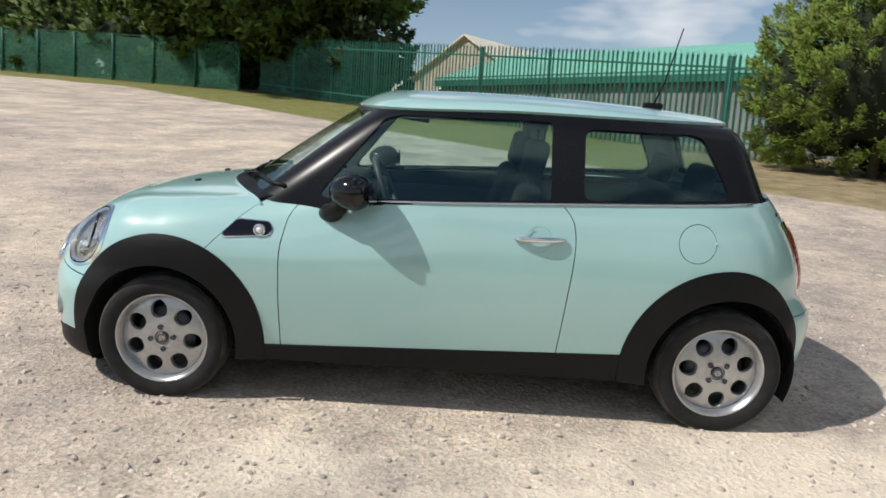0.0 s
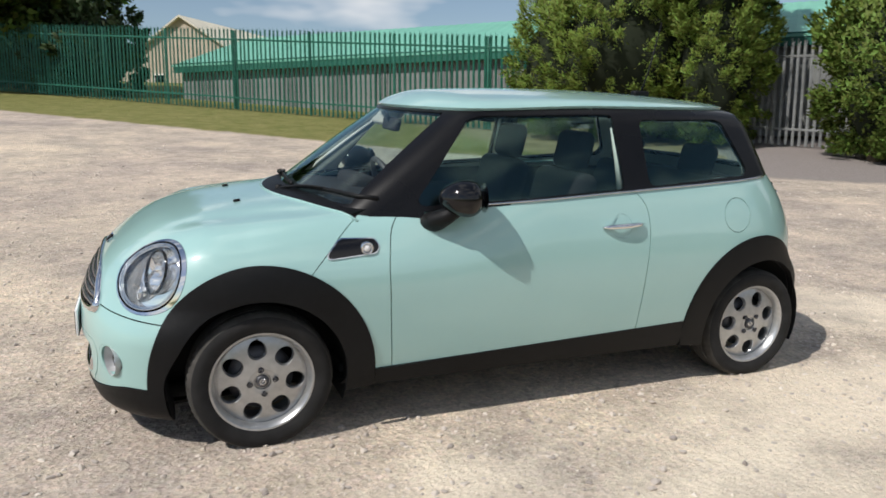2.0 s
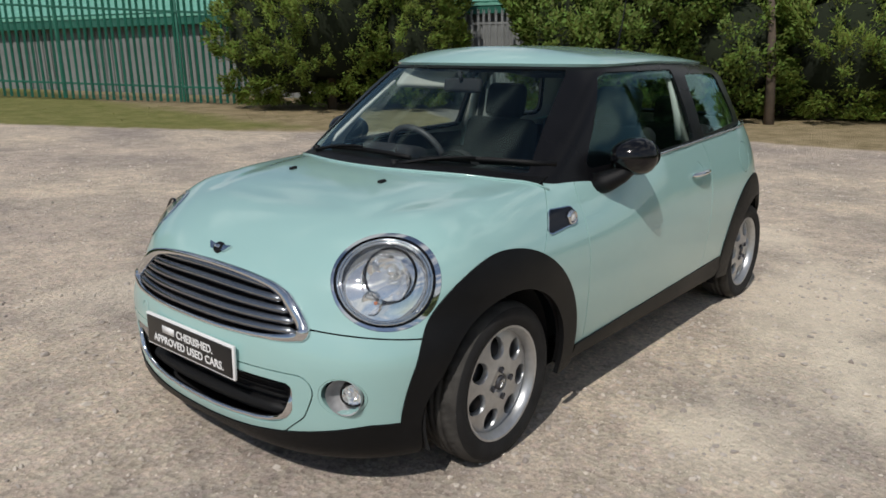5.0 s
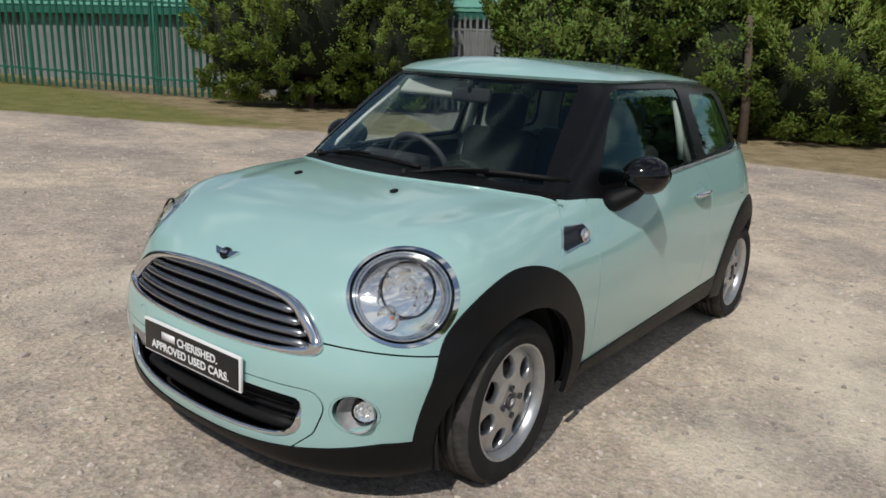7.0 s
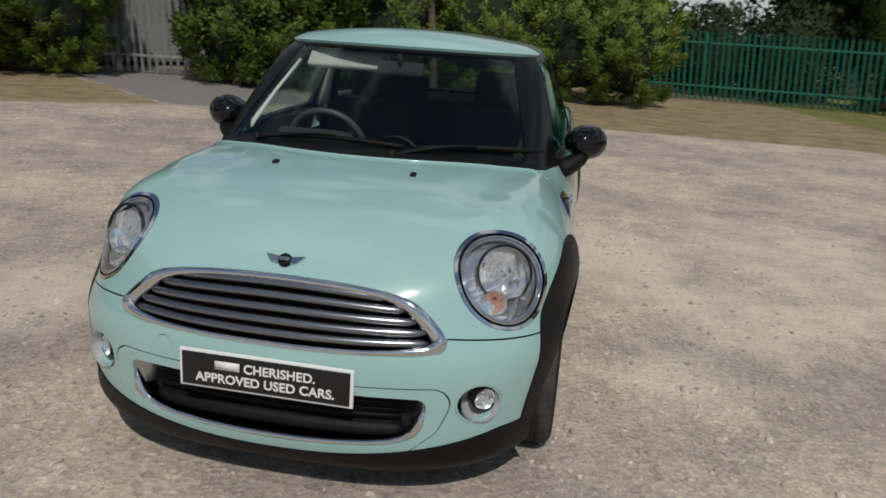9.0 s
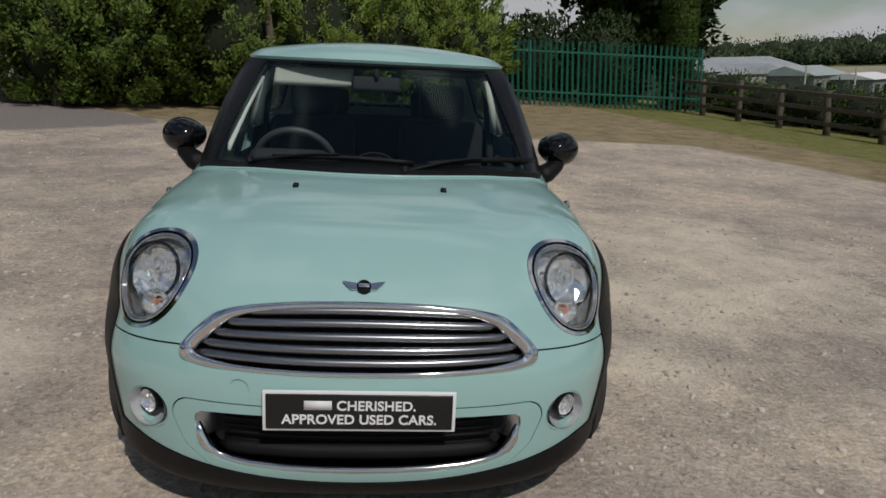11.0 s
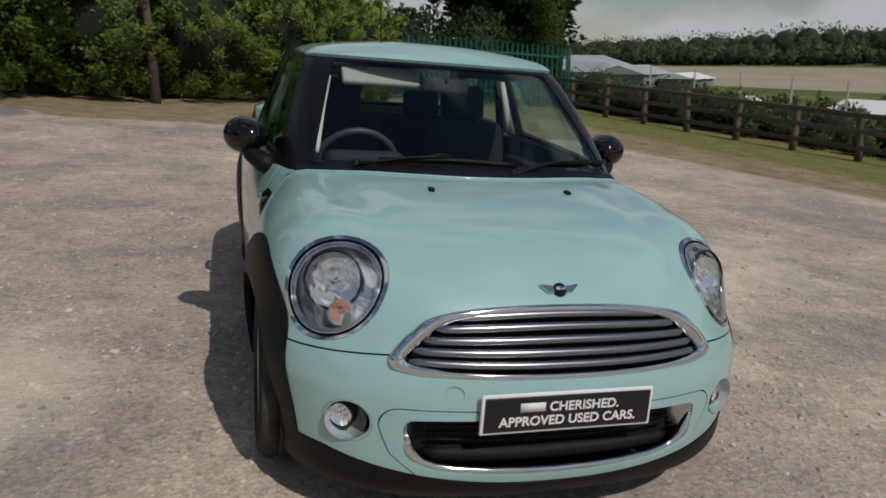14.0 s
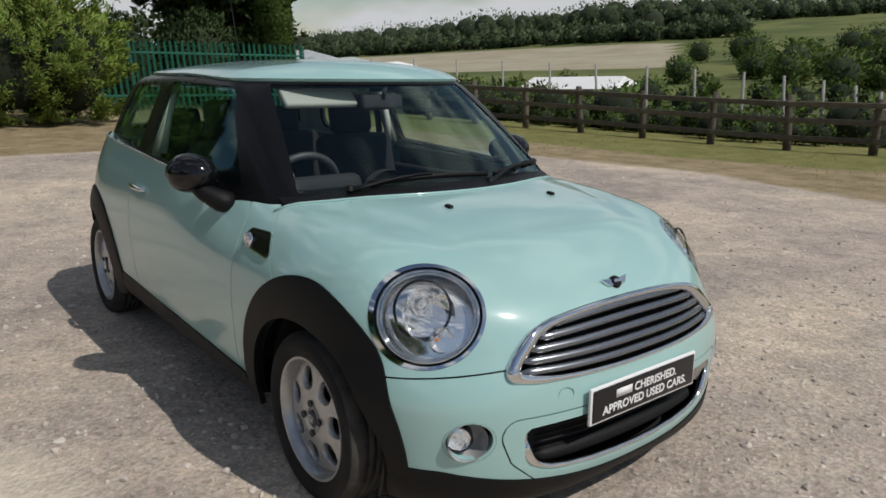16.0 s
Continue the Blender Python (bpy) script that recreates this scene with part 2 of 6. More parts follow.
def ground_material():
    """Pale rolled gravel with dust and bare patches; turf where the verge lies; fields in the valley."""
    m = bpy.data.materials.new("gravel_lot")
    m.use_nodes = True
    n, l = m.node_tree.nodes, m.node_tree.links
    b = n["Principled BSDF"]
    b.inputs["Roughness"].default_value = 0.95
    b.inputs["Specular IOR Level"].default_value = 0.15
    tc = n.new("ShaderNodeTexCoord")

    def noise_at(scale, detail=6.0, rough=0.6):
        t = n.new("ShaderNodeTexNoise")
        t.inputs["Scale"].default_value, t.inputs["Detail"].default_value, t.inputs["Roughness"].default_value = scale, detail, rough
        l.new(tc.outputs["Object"], t.inputs["Vector"])
        return t.outputs["Fac"]

    def ramp(fac, a, b_, ca, cb):
        r = n.new("ShaderNodeValToRGB")
        r.color_ramp.elements[0].position, r.color_ramp.elements[1].position = a, b_
        r.color_ramp.elements[0].color, r.color_ramp.elements[1].color = (*ca, 1), (*cb, 1)
        l.new(fac, r.inputs["Fac"])
        return r.outputs["Color"]

    def mix(kind, fac, c1, c2):
        x = n.new("ShaderNodeMixRGB")
        x.blend_type = kind
        if isinstance(fac, float):
            x.inputs["Fac"].default_value = fac
        else:
            l.new(fac, x.inputs["Fac"])
        l.new(c1, x.inputs["Color1"])
        l.new(c2, x.inputs["Color2"])
        return x.outputs["Color"]

    def layer(name):
        a = n.new("ShaderNodeAttribute")
        a.attribute_name = name
        wob = n.new("ShaderNodeMath")
        wob.operation = "MULTIPLY_ADD"
        wob.inputs[1].default_value, wob.inputs[2].default_value = 0.7, -0.35
        l.new(noise_at(1.8, 8, 0.7), wob.inputs[0])
        s = n.new("ShaderNodeMath")
        s.operation = "ADD"
        l.new(a.outputs["Fac"], s.inputs[0])
        l.new(wob.outputs[0], s.inputs[1])
        r = n.new("ShaderNodeMapRange")
        r.inputs["From Min"].default_value, r.inputs["From Max"].default_value = 0.38, 0.62
        l.new(s.outputs[0], r.inputs["Value"])
        return r.outputs["Result"]

    patches = ramp(noise_at(0.9, 8, 0.62), 0.38, 0.62, (0.535, 0.476, 0.428), (0.815, 0.708, 0.596))
    grit = ramp(noise_at(48, 7, 0.8), 0.34, 0.64, (0.5, 0.5, 0.5), (1.24, 1.22, 1.19))
    broad = ramp(noise_at(0.28, 4, 0.55), 0.36, 0.64, (0.84, 0.82, 0.83), (1.06, 1.04, 0.98))
    blotch = ramp(noise_at(5.5, 8, 0.72), 0.36, 0.62, (0.62, 0.61, 0.60), (1.15, 1.13, 1.10))
    vor = n.new("ShaderNodeTexVoronoi")
    vor.inputs["Scale"].default_value = 38.0
    l.new(tc.outputs["Object"], vor.inputs["Vector"])
    stones = n.new("ShaderNodeHueSaturation")
    stones.inputs["Saturation"].default_value = 0.12
    l.new(vor.outputs["Color"], stones.inputs["Color"])
    soft = n.new("ShaderNodeMixRGB")
    soft.inputs["Fac"].default_value = 0.5
    soft.inputs["Color1"].default_value = (1, 1, 1, 1)
    l.new(stones.outputs["Color"], soft.inputs["Color2"])
    gravel = mix("MULTIPLY", 0.75, patches, grit)
    gravel = mix("MULTIPLY", 0.55, gravel, blotch)
    gravel = mix("MULTIPLY", 1.0, gravel, broad)
    gravel = mix("MULTIPLY", 0.75, gravel, soft.outputs["Color"])
    turf = ramp(noise_at(2.2, 8, 0.7), 0.35, 0.68, (0.225, 0.180, 0.105), (0.430, 0.340, 0.225))
    lawn = ramp(noise_at(2.6, 8, 0.7), 0.35, 0.68, (0.150, 0.165, 0.052), (0.275, 0.250, 0.105))
    turf = mix("MIX", layer("lawn"), turf, lawn)
    blades = ramp(noise_at(40, 5, 0.8), 0.3, 0.7, (0.55, 0.55, 0.5), (1.3, 1.3, 1.2))
    turf = mix("MULTIPLY", 0.8, turf, blades)
    path = ramp(noise_at(30, 6, 0.7), 0.3, 0.7, (0.20, 0.175, 0.165), (0.34, 0.30, 0.28))
    grass = ramp(noise_at(0.05, 5), 0.40, 0.60, (0.160, 0.175, 0.062), (0.090, 0.115, 0.040))
    straw = ramp(noise_at(0.08, 5), 0.35, 0.65, (0.42, 0.38, 0.28), (0.34, 0.29, 0.20))

    dusty = n.new("ShaderNodeMixRGB")
    dusty.blend_type = "MIX"
    dusty.inputs["Color2"].default_value = (0.86, 0.755, 0.60, 1)
    damp = n.new("ShaderNodeMath")
    damp.operation, damp.inputs[1].default_value = "MULTIPLY", 0.6
    l.new(layer("dust"), damp.inputs[0])
    l.new(damp.outputs[0], dusty.inputs["Fac"])
    l.new(gravel, dusty.inputs["Color1"])
    gravel = dusty.outputs["Color"]
    col = mix("MIX", layer("path"), gravel, path)
    col = mix("MIX", layer("turf"), col, turf)
    col = mix("MIX", layer("field"), col, grass)
    col = mix("MIX", layer("straw"), col, straw)
    l.new(col, b.inputs["Base Color"])
    bn = n.new("ShaderNodeBump")
    bn.inputs["Strength"].default_value, bn.inputs["Distance"].default_value = 0.50, 0.020
    hsum = n.new("ShaderNodeMath")
    hsum.operation = "ADD"
    clods = n.new("ShaderNodeMath")
    clods.operation, clods.inputs[1].default_value = "MULTIPLY_ADD", 1.6
    l.new(noise_at(17, 7, 0.75), clods.inputs[0])
    l.new(noise_at(70, 5, 0.7), clods.inputs[2])
    l.new(clods.outputs[0], hsum.inputs[0])
    l.new(vor.outputs["Distance"], hsum.inputs[1])
    l.new(hsum.outputs[0], bn.inputs["Height"])
    l.new(bn.outputs["Normal"], b.inputs["Normal"])
    return m


GROUND = ground_material()


# ---- mesh helpers ----
def mesh_of(name, verts, faces, mat=None, normals=None, smooth=True):
    me = bpy.data.meshes.new(name)
    verts = np.asarray(verts, dtype=np.float32)
    if isinstance(faces, np.ndarray):
        k = faces.shape[1]
        me.vertices.add(len(verts))
        me.vertices.foreach_set("co", verts.ravel())
        me.loops.add(faces.size)
        me.loops.foreach_set("vertex_index", faces.astype(np.int32).ravel())
        me.polygons.add(len(faces))
        me.polygons.foreach_set("loop_start", np.arange(0, faces.size, k, dtype=np.int32))
        me.update(calc_edges=True)
    else:
        me.from_pydata([tuple(v) for v in verts.tolist()], [], faces)
    me.polygons.foreach_set("use_smooth", [smooth] * len(me.polygons))
    if mat:
        me.materials.append(mat)
    if normals is not None:
        me.normals_split_custom_set_from_vertices(normals.tolist())
    return me


def part(name, me, parent=None, label=""):
    """Links a mesh as one object under a thing or a part."""
    ob = new(name, me)
    if parent:
        ob.parent = parent
    return tagged(ob, label)


def thing(name, m, label, category, group="", kind=""):
    ob = new(name)
    ob.matrix_basis = m
    return tagged(ob, label, category, group, kind)


def join(*pieces):
    """Vertices and faces of several (verts, faces) as one."""
    vs, fs, n = [], [], 0
    for v, f in pieces:
        v = np.asarray(v, float)
        vs.append(v)
        fs += [tuple(i + n for i in q) for q in f]
        n += len(v)
    return np.vstack(vs), fs


def box(sx, sy, sz, at=(0, 0, 0), bevel=0.0):
    """A block with chamfered edges, centred on at."""
    bm = bmesh.new()
    bmesh.ops.create_cube(bm, size=1.0, matrix=Matrix.Diagonal((sx, sy, sz, 1)))
    if bevel:
        bmesh.ops.bevel(bm, geom=bm.edges[:], offset=bevel, segments=2, affect="EDGES", profile=0.6)
    v = np.array([p.co[:] for p in bm.verts]) + np.array(at)
    bm.verts.index_update()
    f = [tuple(q.index for q in p.verts) for p in bm.faces]
    bm.free()
    return v, f


def lathe(profile, n=48, axis="y", closed=False):
    """Turns (radius, along) pairs round an axis."""
    p = np.array(profile, float)
    a = np.linspace(0, 2 * math.pi, n, endpoint=False)
    c, s = np.cos(a), np.sin(a)
    k = len(p)
    v = np.zeros((n, k, 3))
    v[:, :, 0], v[:, :, 2], v[:, :, 1] = c[:, None] * p[:, 0], s[:, None] * p[:, 0], p[:, 1]
    if axis == "z":
        v = v[:, :, [0, 2, 1]]
    if axis == "x":
        v = v[:, :, [1, 0, 2]]
    f = []
    last = k if closed else k - 1
    for i in range(n):
        j = (i + 1) % n
        for q in range(last):
            r = (q + 1) % k
            f.append((i * k + q, i * k + r, j * k + r, j * k + q))
    return v.reshape(-1, 3), f


def tube(points, radius, n=8, flat=1.0, up=None):
    """A rod along a line of points; radius may be one number or one for each point."""
    pts = np.array(points, float)
    rad = np.broadcast_to(np.asarray(radius, float), (len(pts),))
    tan = np.gradient(pts, axis=0)
    tan /= np.linalg.norm(tan, axis=1)[:, None]
    if np.allclose(pts[0], pts[-1]):
        tan[0] = tan[-1] = (pts[1] - pts[-2]) / np.linalg.norm(pts[1] - pts[-2])
    if up is None:
        up = np.array([0.0, 0.0, 1.0]) if abs(tan[0][2]) < 0.9 else np.array([1.0, 0.0, 0.0])
    v = []
    for p, t, r in zip(pts, tan, rad):
        s = np.cross(t, up)
        s /= np.linalg.norm(s)
        w = np.cross(s, t)
        for k in range(n):
            a = 2 * math.pi * k / n
            v.append(p + r * (math.cos(a) * s + flat * math.sin(a) * w))
    f = []
    for i in range(len(pts) - 1):
        for k in range(n):
            f.append((i * n + k, i * n + (k + 1) % n, (i + 1) * n + (k + 1) % n, (i + 1) * n + k))
    if not np.allclose(pts[0], pts[-1]):
        f += [tuple(range(n - 1, -1, -1)), tuple((len(pts) - 1) * n + k for k in range(n))]
    return np.array(v), f


def moved(piece, m):
    v, f = piece
    a = np.array(m)
    return v @ a[:3, :3].T + a[:3, 3], f


def spline(xs, ys):
    """A smooth curve through a few knots."""
    xs, ys = np.array(xs, float), np.array(ys, float)
    d = np.gradient(ys, xs)

    def at(x):
        x = np.clip(np.asarray(x, float), xs[0], xs[-1])
        i = np.clip(np.searchsorted(xs, x) - 1, 0, len(xs) - 2)
        h = xs[i + 1] - xs[i]
        t = (x - xs[i]) / h
        return ((2 * t**3 - 3 * t**2 + 1) * ys[i] + (t**3 - 2 * t**2 + t) * h * d[i] + (-2 * t**3 + 3 * t**2) * ys[i + 1] + (t**3 - t**2) * h * d[i + 1])

    return at


def smax(a, b, k):
    h = np.maximum(k - np.abs(a - b), 0) / k
    return np.maximum(a, b) + h * h * k * 0.25


def inside(px, pz, poly, round_=0.0):
    """Signed distance to a polygon, positive inside, its corners rounded."""
    poly = np.array(poly, float)
    if round_:
        c = poly.mean(axis=0)
        e = np.roll(poly, -1, 0) - poly
        e /= np.linalg.norm(e, axis=1)[:, None]
        nrm = np.stack([-e[:, 1], e[:, 0]], 1)
        if np.sum(nrm[0] * (c - poly[0])) < 0:
            nrm = -nrm
        shr = []
        for i in range(len(poly)):
            n0, n1 = nrm[i - 1], nrm[i]
            shr.append(poly[i] + (n0 + n1) * round_ / (1 + n0 @ n1))
        poly = np.array(shr)
    d = np.full(px.shape, 1e9)
    ins = np.zeros(px.shape, bool)
    for i in range(len(poly)):
        a, b = poly[i], poly[(i + 1) % len(poly)]
        ex, ez = b - a
        wx, wz = px - a[0], pz - a[1]
        t = np.clip((wx * ex + wz * ez) / (ex * ex + ez * ez), 0, 1)
        d = np.minimum(d, np.hypot(wx - ex * t, wz - ez * t))
        cross = ((a[1] > pz) != (b[1] > pz)) & (px < (b[0] - a[0]) * (pz - a[1]) / (b[1] - a[1] + 1e-12) + a[0])
        ins ^= cross
    return np.where(ins, d, -d) + round_


def skin(field, x0, x1, zc, nx, na, ncap, reach=2.2):
    """The half y >= 0 of a closed smooth body where field = 0, met by rays from a spine at height zc. Returns verts, normals, triangles."""
    ang = np.linspace(-math.pi / 2, math.pi / 2, na)
    org, way = [], []
    for f in np.linspace(0, 1, ncap, endpoint=False):
        g = (1 - f) * math.pi / 2
        for a in ang:
            org.append((x0, 0, zc))
            way.append((-math.sin(g), math.cos(g) * math.cos(a), math.cos(g) * math.sin(a)))
    for x in np.linspace(x0, x1, nx):
        for a in ang:
            org.append((x, 0, zc))
            way.append((0, math.cos(a), math.sin(a)))
    for f in np.linspace(0, 1, ncap + 1)[1:]:
        g = f * math.pi / 2
        for a in ang:
            org.append((x1, 0, zc))
            way.append((math.sin(g), math.cos(g) * math.cos(a), math.cos(g) * math.sin(a)))
    org, way = np.array(org), np.array(way)
    lo, hi = np.zeros(len(org)), np.full(len(org), reach)
    for _ in range(40):
        mid = (lo + hi) / 2
        out = field(org + way * mid[:, None]) > 0
        hi, lo = np.where(out, mid, hi), np.where(out, lo, mid)
    v = org + way * lo[:, None]
    v[:, 1] = np.maximum(v[:, 1], 0)
    rows = 2 * ncap + nx
    idx = np.arange(rows * na).reshape(rows, na)
    a, b, c, d = idx[:-1, :-1].ravel(), idx[1:, :-1].ravel(), idx[1:, 1:].ravel(), idx[:-1, 1:].ravel()
    tri = np.vstack([np.stack([a, b, c], 1), np.stack([a, c, d], 1)])
    e = v[tri]
    area = np.linalg.norm(np.cross(e[:, 1] - e[:, 0], e[:, 2] - e[:, 0]), axis=1)
    tri = tri[area > 1e-9]
    return v, grad(field, v), tri


def grad(field, v):
    g = np.zeros_like(v)
    for k in range(3):
        d = np.zeros(3)
        d[k] = 0.002
        g[:, k] = field(v + d) - field(v - d)
    return g / np.maximum(np.linalg.norm(g, axis=1), 1e-9)[:, None]


def clip(mesh, fn):
    """Keeps the part of a triangle mesh where fn(verts) > 0, cutting the triangles on the line."""
    v, n, t = mesh
    if len(t) == 0:
        return mesh
    f = fn(v)
    s = f[t] > 0
    cnt = s.sum(1)
    keep = t[cnt == 3]
    new_v, new_n, new_t, seen = [], [], [], {}

    def cut(i, j):
        key = (i, j) if i < j else (j, i)
        if key not in seen:
            a, b = key
            w = f[a] / (f[a] - f[b])
            seen[key] = len(v) + len(new_v)
            new_v.append(v[a] + (v[b] - v[a]) * w)
            new_n.append(n[a] + (n[b] - n[a]) * w)
        return seen[key]

    for tri, sg, c in zip(t[(cnt > 0) & (cnt < 3)].tolist(), s[(cnt > 0) & (cnt < 3)].tolist(), cnt[(cnt > 0) & (cnt < 3)].tolist()):
        if c == 1:
            k = sg.index(True)
            a, b, d = tri[k], tri[(k + 1) % 3], tri[(k + 2) % 3]
            new_t.append((a, cut(a, b), cut(a, d)))
        else:
            k = sg.index(False)
            a, b, d = tri[k], tri[(k + 1) % 3], tri[(k + 2) % 3]
            p, q = cut(a, b), cut(a, d)
            new_t += [(p, b, d), (p, d, q)]
    if new_v:
        v, n = np.vstack([v, new_v]), np.vstack([n, new_n])
    t = np.vstack([keep, np.array(new_t, int)]) if new_t else keep
    used = np.unique(t)
    remap = np.zeros(len(v), int)
    remap[used] = np.arange(len(used))
    n = n[used] / np.maximum(np.linalg.norm(n[used], axis=1), 1e-9)[:, None]
    return v[used], n, remap[t]


def panel(mesh, cuts, offset=0.0, rim=0.014, swell=None, side=0):
    """A skin panel cut out of the body by all the cuts, moved out by offset, its edges folded inwards by rim.
    side 0: both halves of the car in one; -1 left, 1 right. Returns verts, normals, faces."""
    for fn in cuts:
        mesh = clip(mesh, fn)
    v, n, t = mesh
    off = offset + (swell(v) if swell else 0)
    v = v + n * (off[:, None] if isinstance(off, np.ndarray) else off)
    # folded edge
    if rim:
        e = np.vstack([t[:, [0, 1]], t[:, [1, 2]], t[:, [2, 0]]])
        key = np.sort(e, 1)
        u, inv, cnt = np.unique(key, axis=0, return_inverse=True, return_counts=True)
        edge = e[cnt[inv.ravel()] == 1]
        edge = edge[~((v[edge[:, 0], 1] < 1e-4) & (v[edge[:, 1], 1] < 1e-4))]
        if len(edge):
            a, b = v[edge[:, 0]], v[edge[:, 1]]
            ia, ib = a - n[edge[:, 0]] * rim, b - n[edge[:, 1]] * rim
            fn = np.cross(b - a, n[edge[:, 0]])
            fn /= np.maximum(np.linalg.norm(fn, axis=1), 1e-9)[:, None]
            k, m = len(v), len(edge)
            v = np.vstack([v, a, b, ia, ib])
            n = np.vstack([n, fn, fn, fn, fn])
            i = np.arange(m)
            t = np.vstack([t, np.stack([k + i, k + 2 * m + i, k + 3 * m + i], 1), np.stack([k + i, k + 3 * m + i, k + m + i], 1)])
    flip = np.array([1, -1, 1.0])
    if side == -1:
        return v * flip, n * flip, t[:, ::-1]
    if side == 0:
        return np.vstack([v, v * flip]), np.vstack([n, n * flip]), np.vstack([t, t[:, ::-1] + len(v)])
    return v, n, t


def panel_part(name, pan, mat, parent, label=""):
    return part(name, mesh_of(name, pan[0], np.ascontiguousarray(pan[2]), mat, pan[1]), parent, label)


# ---- the lay of the land ----
FENCE_A, FENCE_DIR = np.array([1.49, 19.38]), np.array([0.688, -0.726])
RAIL_A, RAIL_DIR = np.array([3.94, -12.08]), np.array([0.968, 0.252])


def step(x, a, b):
    t = np.clip((x - a) / (b - a), 0, 1)
    return t * t * (3 - 2 * t)


def beyond_rail(x, y):
    """Distance past the wooden rail fence, towards the valley."""
    return (x - RAIL_A[0]) * RAIL_DIR[1] - (y - RAIL_A[1]) * RAIL_DIR[0]


def before_fence(x, y):
    """Distance from the palisade fence towards the lot."""
    return (x - FENCE_A[0]) * FENCE_DIR[1] - (y - FENCE_A[1]) * FENCE_DIR[0]


def height(x, y):
    x, y = np.asarray(x, float), np.asarray(y, float)
    z = 0.030 + 0.0699 * np.clip(y, -17, 45) + 0.033 * np.clip(y - 4, 0, 36)
    z = z + 0.030 * np.clip(x - 4, 0, 18) * step(y, -16, -11) * (1 - step(y, 6, 14))
    v = beyond_rail(x, y)
    u = (x - RAIL_A[0]) * RAIL_DIR[0] + (y - RAIL_A[1]) * RAIL_DIR[1]
    z = z - 3.6 * (1 - np.exp(-np.maximum(v - 2.0, 0) / 20)) + (0.062 * np.clip(v - 195, 0, 140) + 0.02 * np.maximum(v - 335, 0)) * (1 - 0.82 * step(u, 90, 380))
    return z


def terrain():
    k = np.linspace(-1, 1, 271)
    g = 2.0 * np.sinh(k * 7.3) / math.sinh(7.3) * 1100 + k * 22
    gx, gy = np.meshgrid(g + 1.0, g, indexing="ij")
    gz = height(gx, gy)
    v = np.stack([gx.ravel(), gy.ravel(), gz.ravel()], 1)
    n = len(k)
    idx = np.arange(n * n).reshape(n, n)
    f = np.stack([idx[:-1, :-1].ravel(), idx[1:, :-1].ravel(), idx[1:, 1:].ravel(), idx[:-1, 1:].ravel()], 1)
    me = mesh_of("ground", v, f, GROUND)
    x, y = v[:, 0], v[:, 1]
    s, w = before_fence(x, y), -beyond_rail(x, y)
    verge = 1 - step(s, 4.4, 6.0)
    edge = 4.4 + 0.5 * np.clip(3 - x, 0, 12) + 0.12 * np.clip(x - 5, 0, 10)
    verge = np.maximum(verge, 1 - step(w, edge - 0.8, edge + 0.8))
    net = (y - 29.8) * 0.937 + (x + 9.4) * 0.348
    verge = np.maximum(verge, step(net, -4.2, -2.6) * (1 - step(x, -10, -6)))
    verge = np.maximum(verge, step(x, 8.7, 9.9) * (1 - step(y, 3.2, 4.4)))
    verge = np.maximum(verge, step(x, 12.5, 14.0))
    ax, ay = x - 8.9, y - 5.2
    path = step(ax * 0.59 + ay * 0.80, -1.8, 0.2) * (1 - step(np.abs(ax * 0.80 - ay * 0.59), 1.2, 1.9)) * (1 - step(x, 14, 16))
    verge = verge * (1 - step(path, 0.25, 0.6))
    dust = 0.60 * np.exp(-(((x - 1.7) / 2.8) ** 2 + ((y + 2.7) / 1.6) ** 2))
    for px, py, rx, ry in ((1.5, -1.2, 1.8, 0.75), (0.4, -1.75, 1.2, 0.7), (2.9, -0.2, 0.9, 0.9), (-0.7, 1.9, 1.4, 0.75), (-0.55, -1.35, 0.7, 0.5)):
        dust = np.maximum(dust, 0.66 * np.exp(-(((x - px) / rx) ** 2 + ((y - py) / ry) ** 2)))
    lawn = np.maximum(np.maximum((1 - step(s, 4.6, 5.8)) * (1 - step(x, 3, 8)), step(net, -4.2, -2.6) * (1 - step(x, -10, -6))), 1 - step(w, 2.0, 3.4))
    for name, val in (("dust", dust), ("lawn", lawn), ("turf", verge), ("path", path), ("field", step(beyond_rail(x, y), 6, 14)), ("straw", step(-w, 105, 125) * (1 - step(-w, 225, 245)) * step((x - RAIL_A[0]) * RAIL_DIR[0] + (y - RAIL_A[1]) * RAIL_DIR[1] + 0.37 * w, -2, 6))):
        a = me.attributes.new(name, "FLOAT", "POINT")
        a.data.foreach_set("value", val.astype(np.float32))
    tagged(new("ground", me), "pale gravel parking lot with dusty patches and turf verges", "ground", kind="structure")


terrain()


# ---- the car ----
car = thing("car", SLOPE, "mint green three-door hatchback with black wheel arches, parked on gravel", "car")
hood_line = spline([-1.96, -1.81, -1.76, -1.47, -1.24, -1.0, -0.80, -0.5, 1.4], [0.60, 0.738, 0.785, 0.897, 0.938, 0.963, 0.978, 1.045, 1.125])
nose_back = spline([0.12, 0.22, 0.35, 0.47, 0.56, 0.64, 0.72, 0.80, 0.92, 1.1], [0.06, 0.014, 0.0, 0.0, 0.015, 0.05, 0.10, 0.19, 0.36, 0.6])
tail_in = spline([0.12, 0.25, 0.40, 0.54, 0.62, 0.75, 0.92, 1.10], [0.10, 0.03, 0.0, 0.01, 0.075, 0.10, 0.17, 0.30])


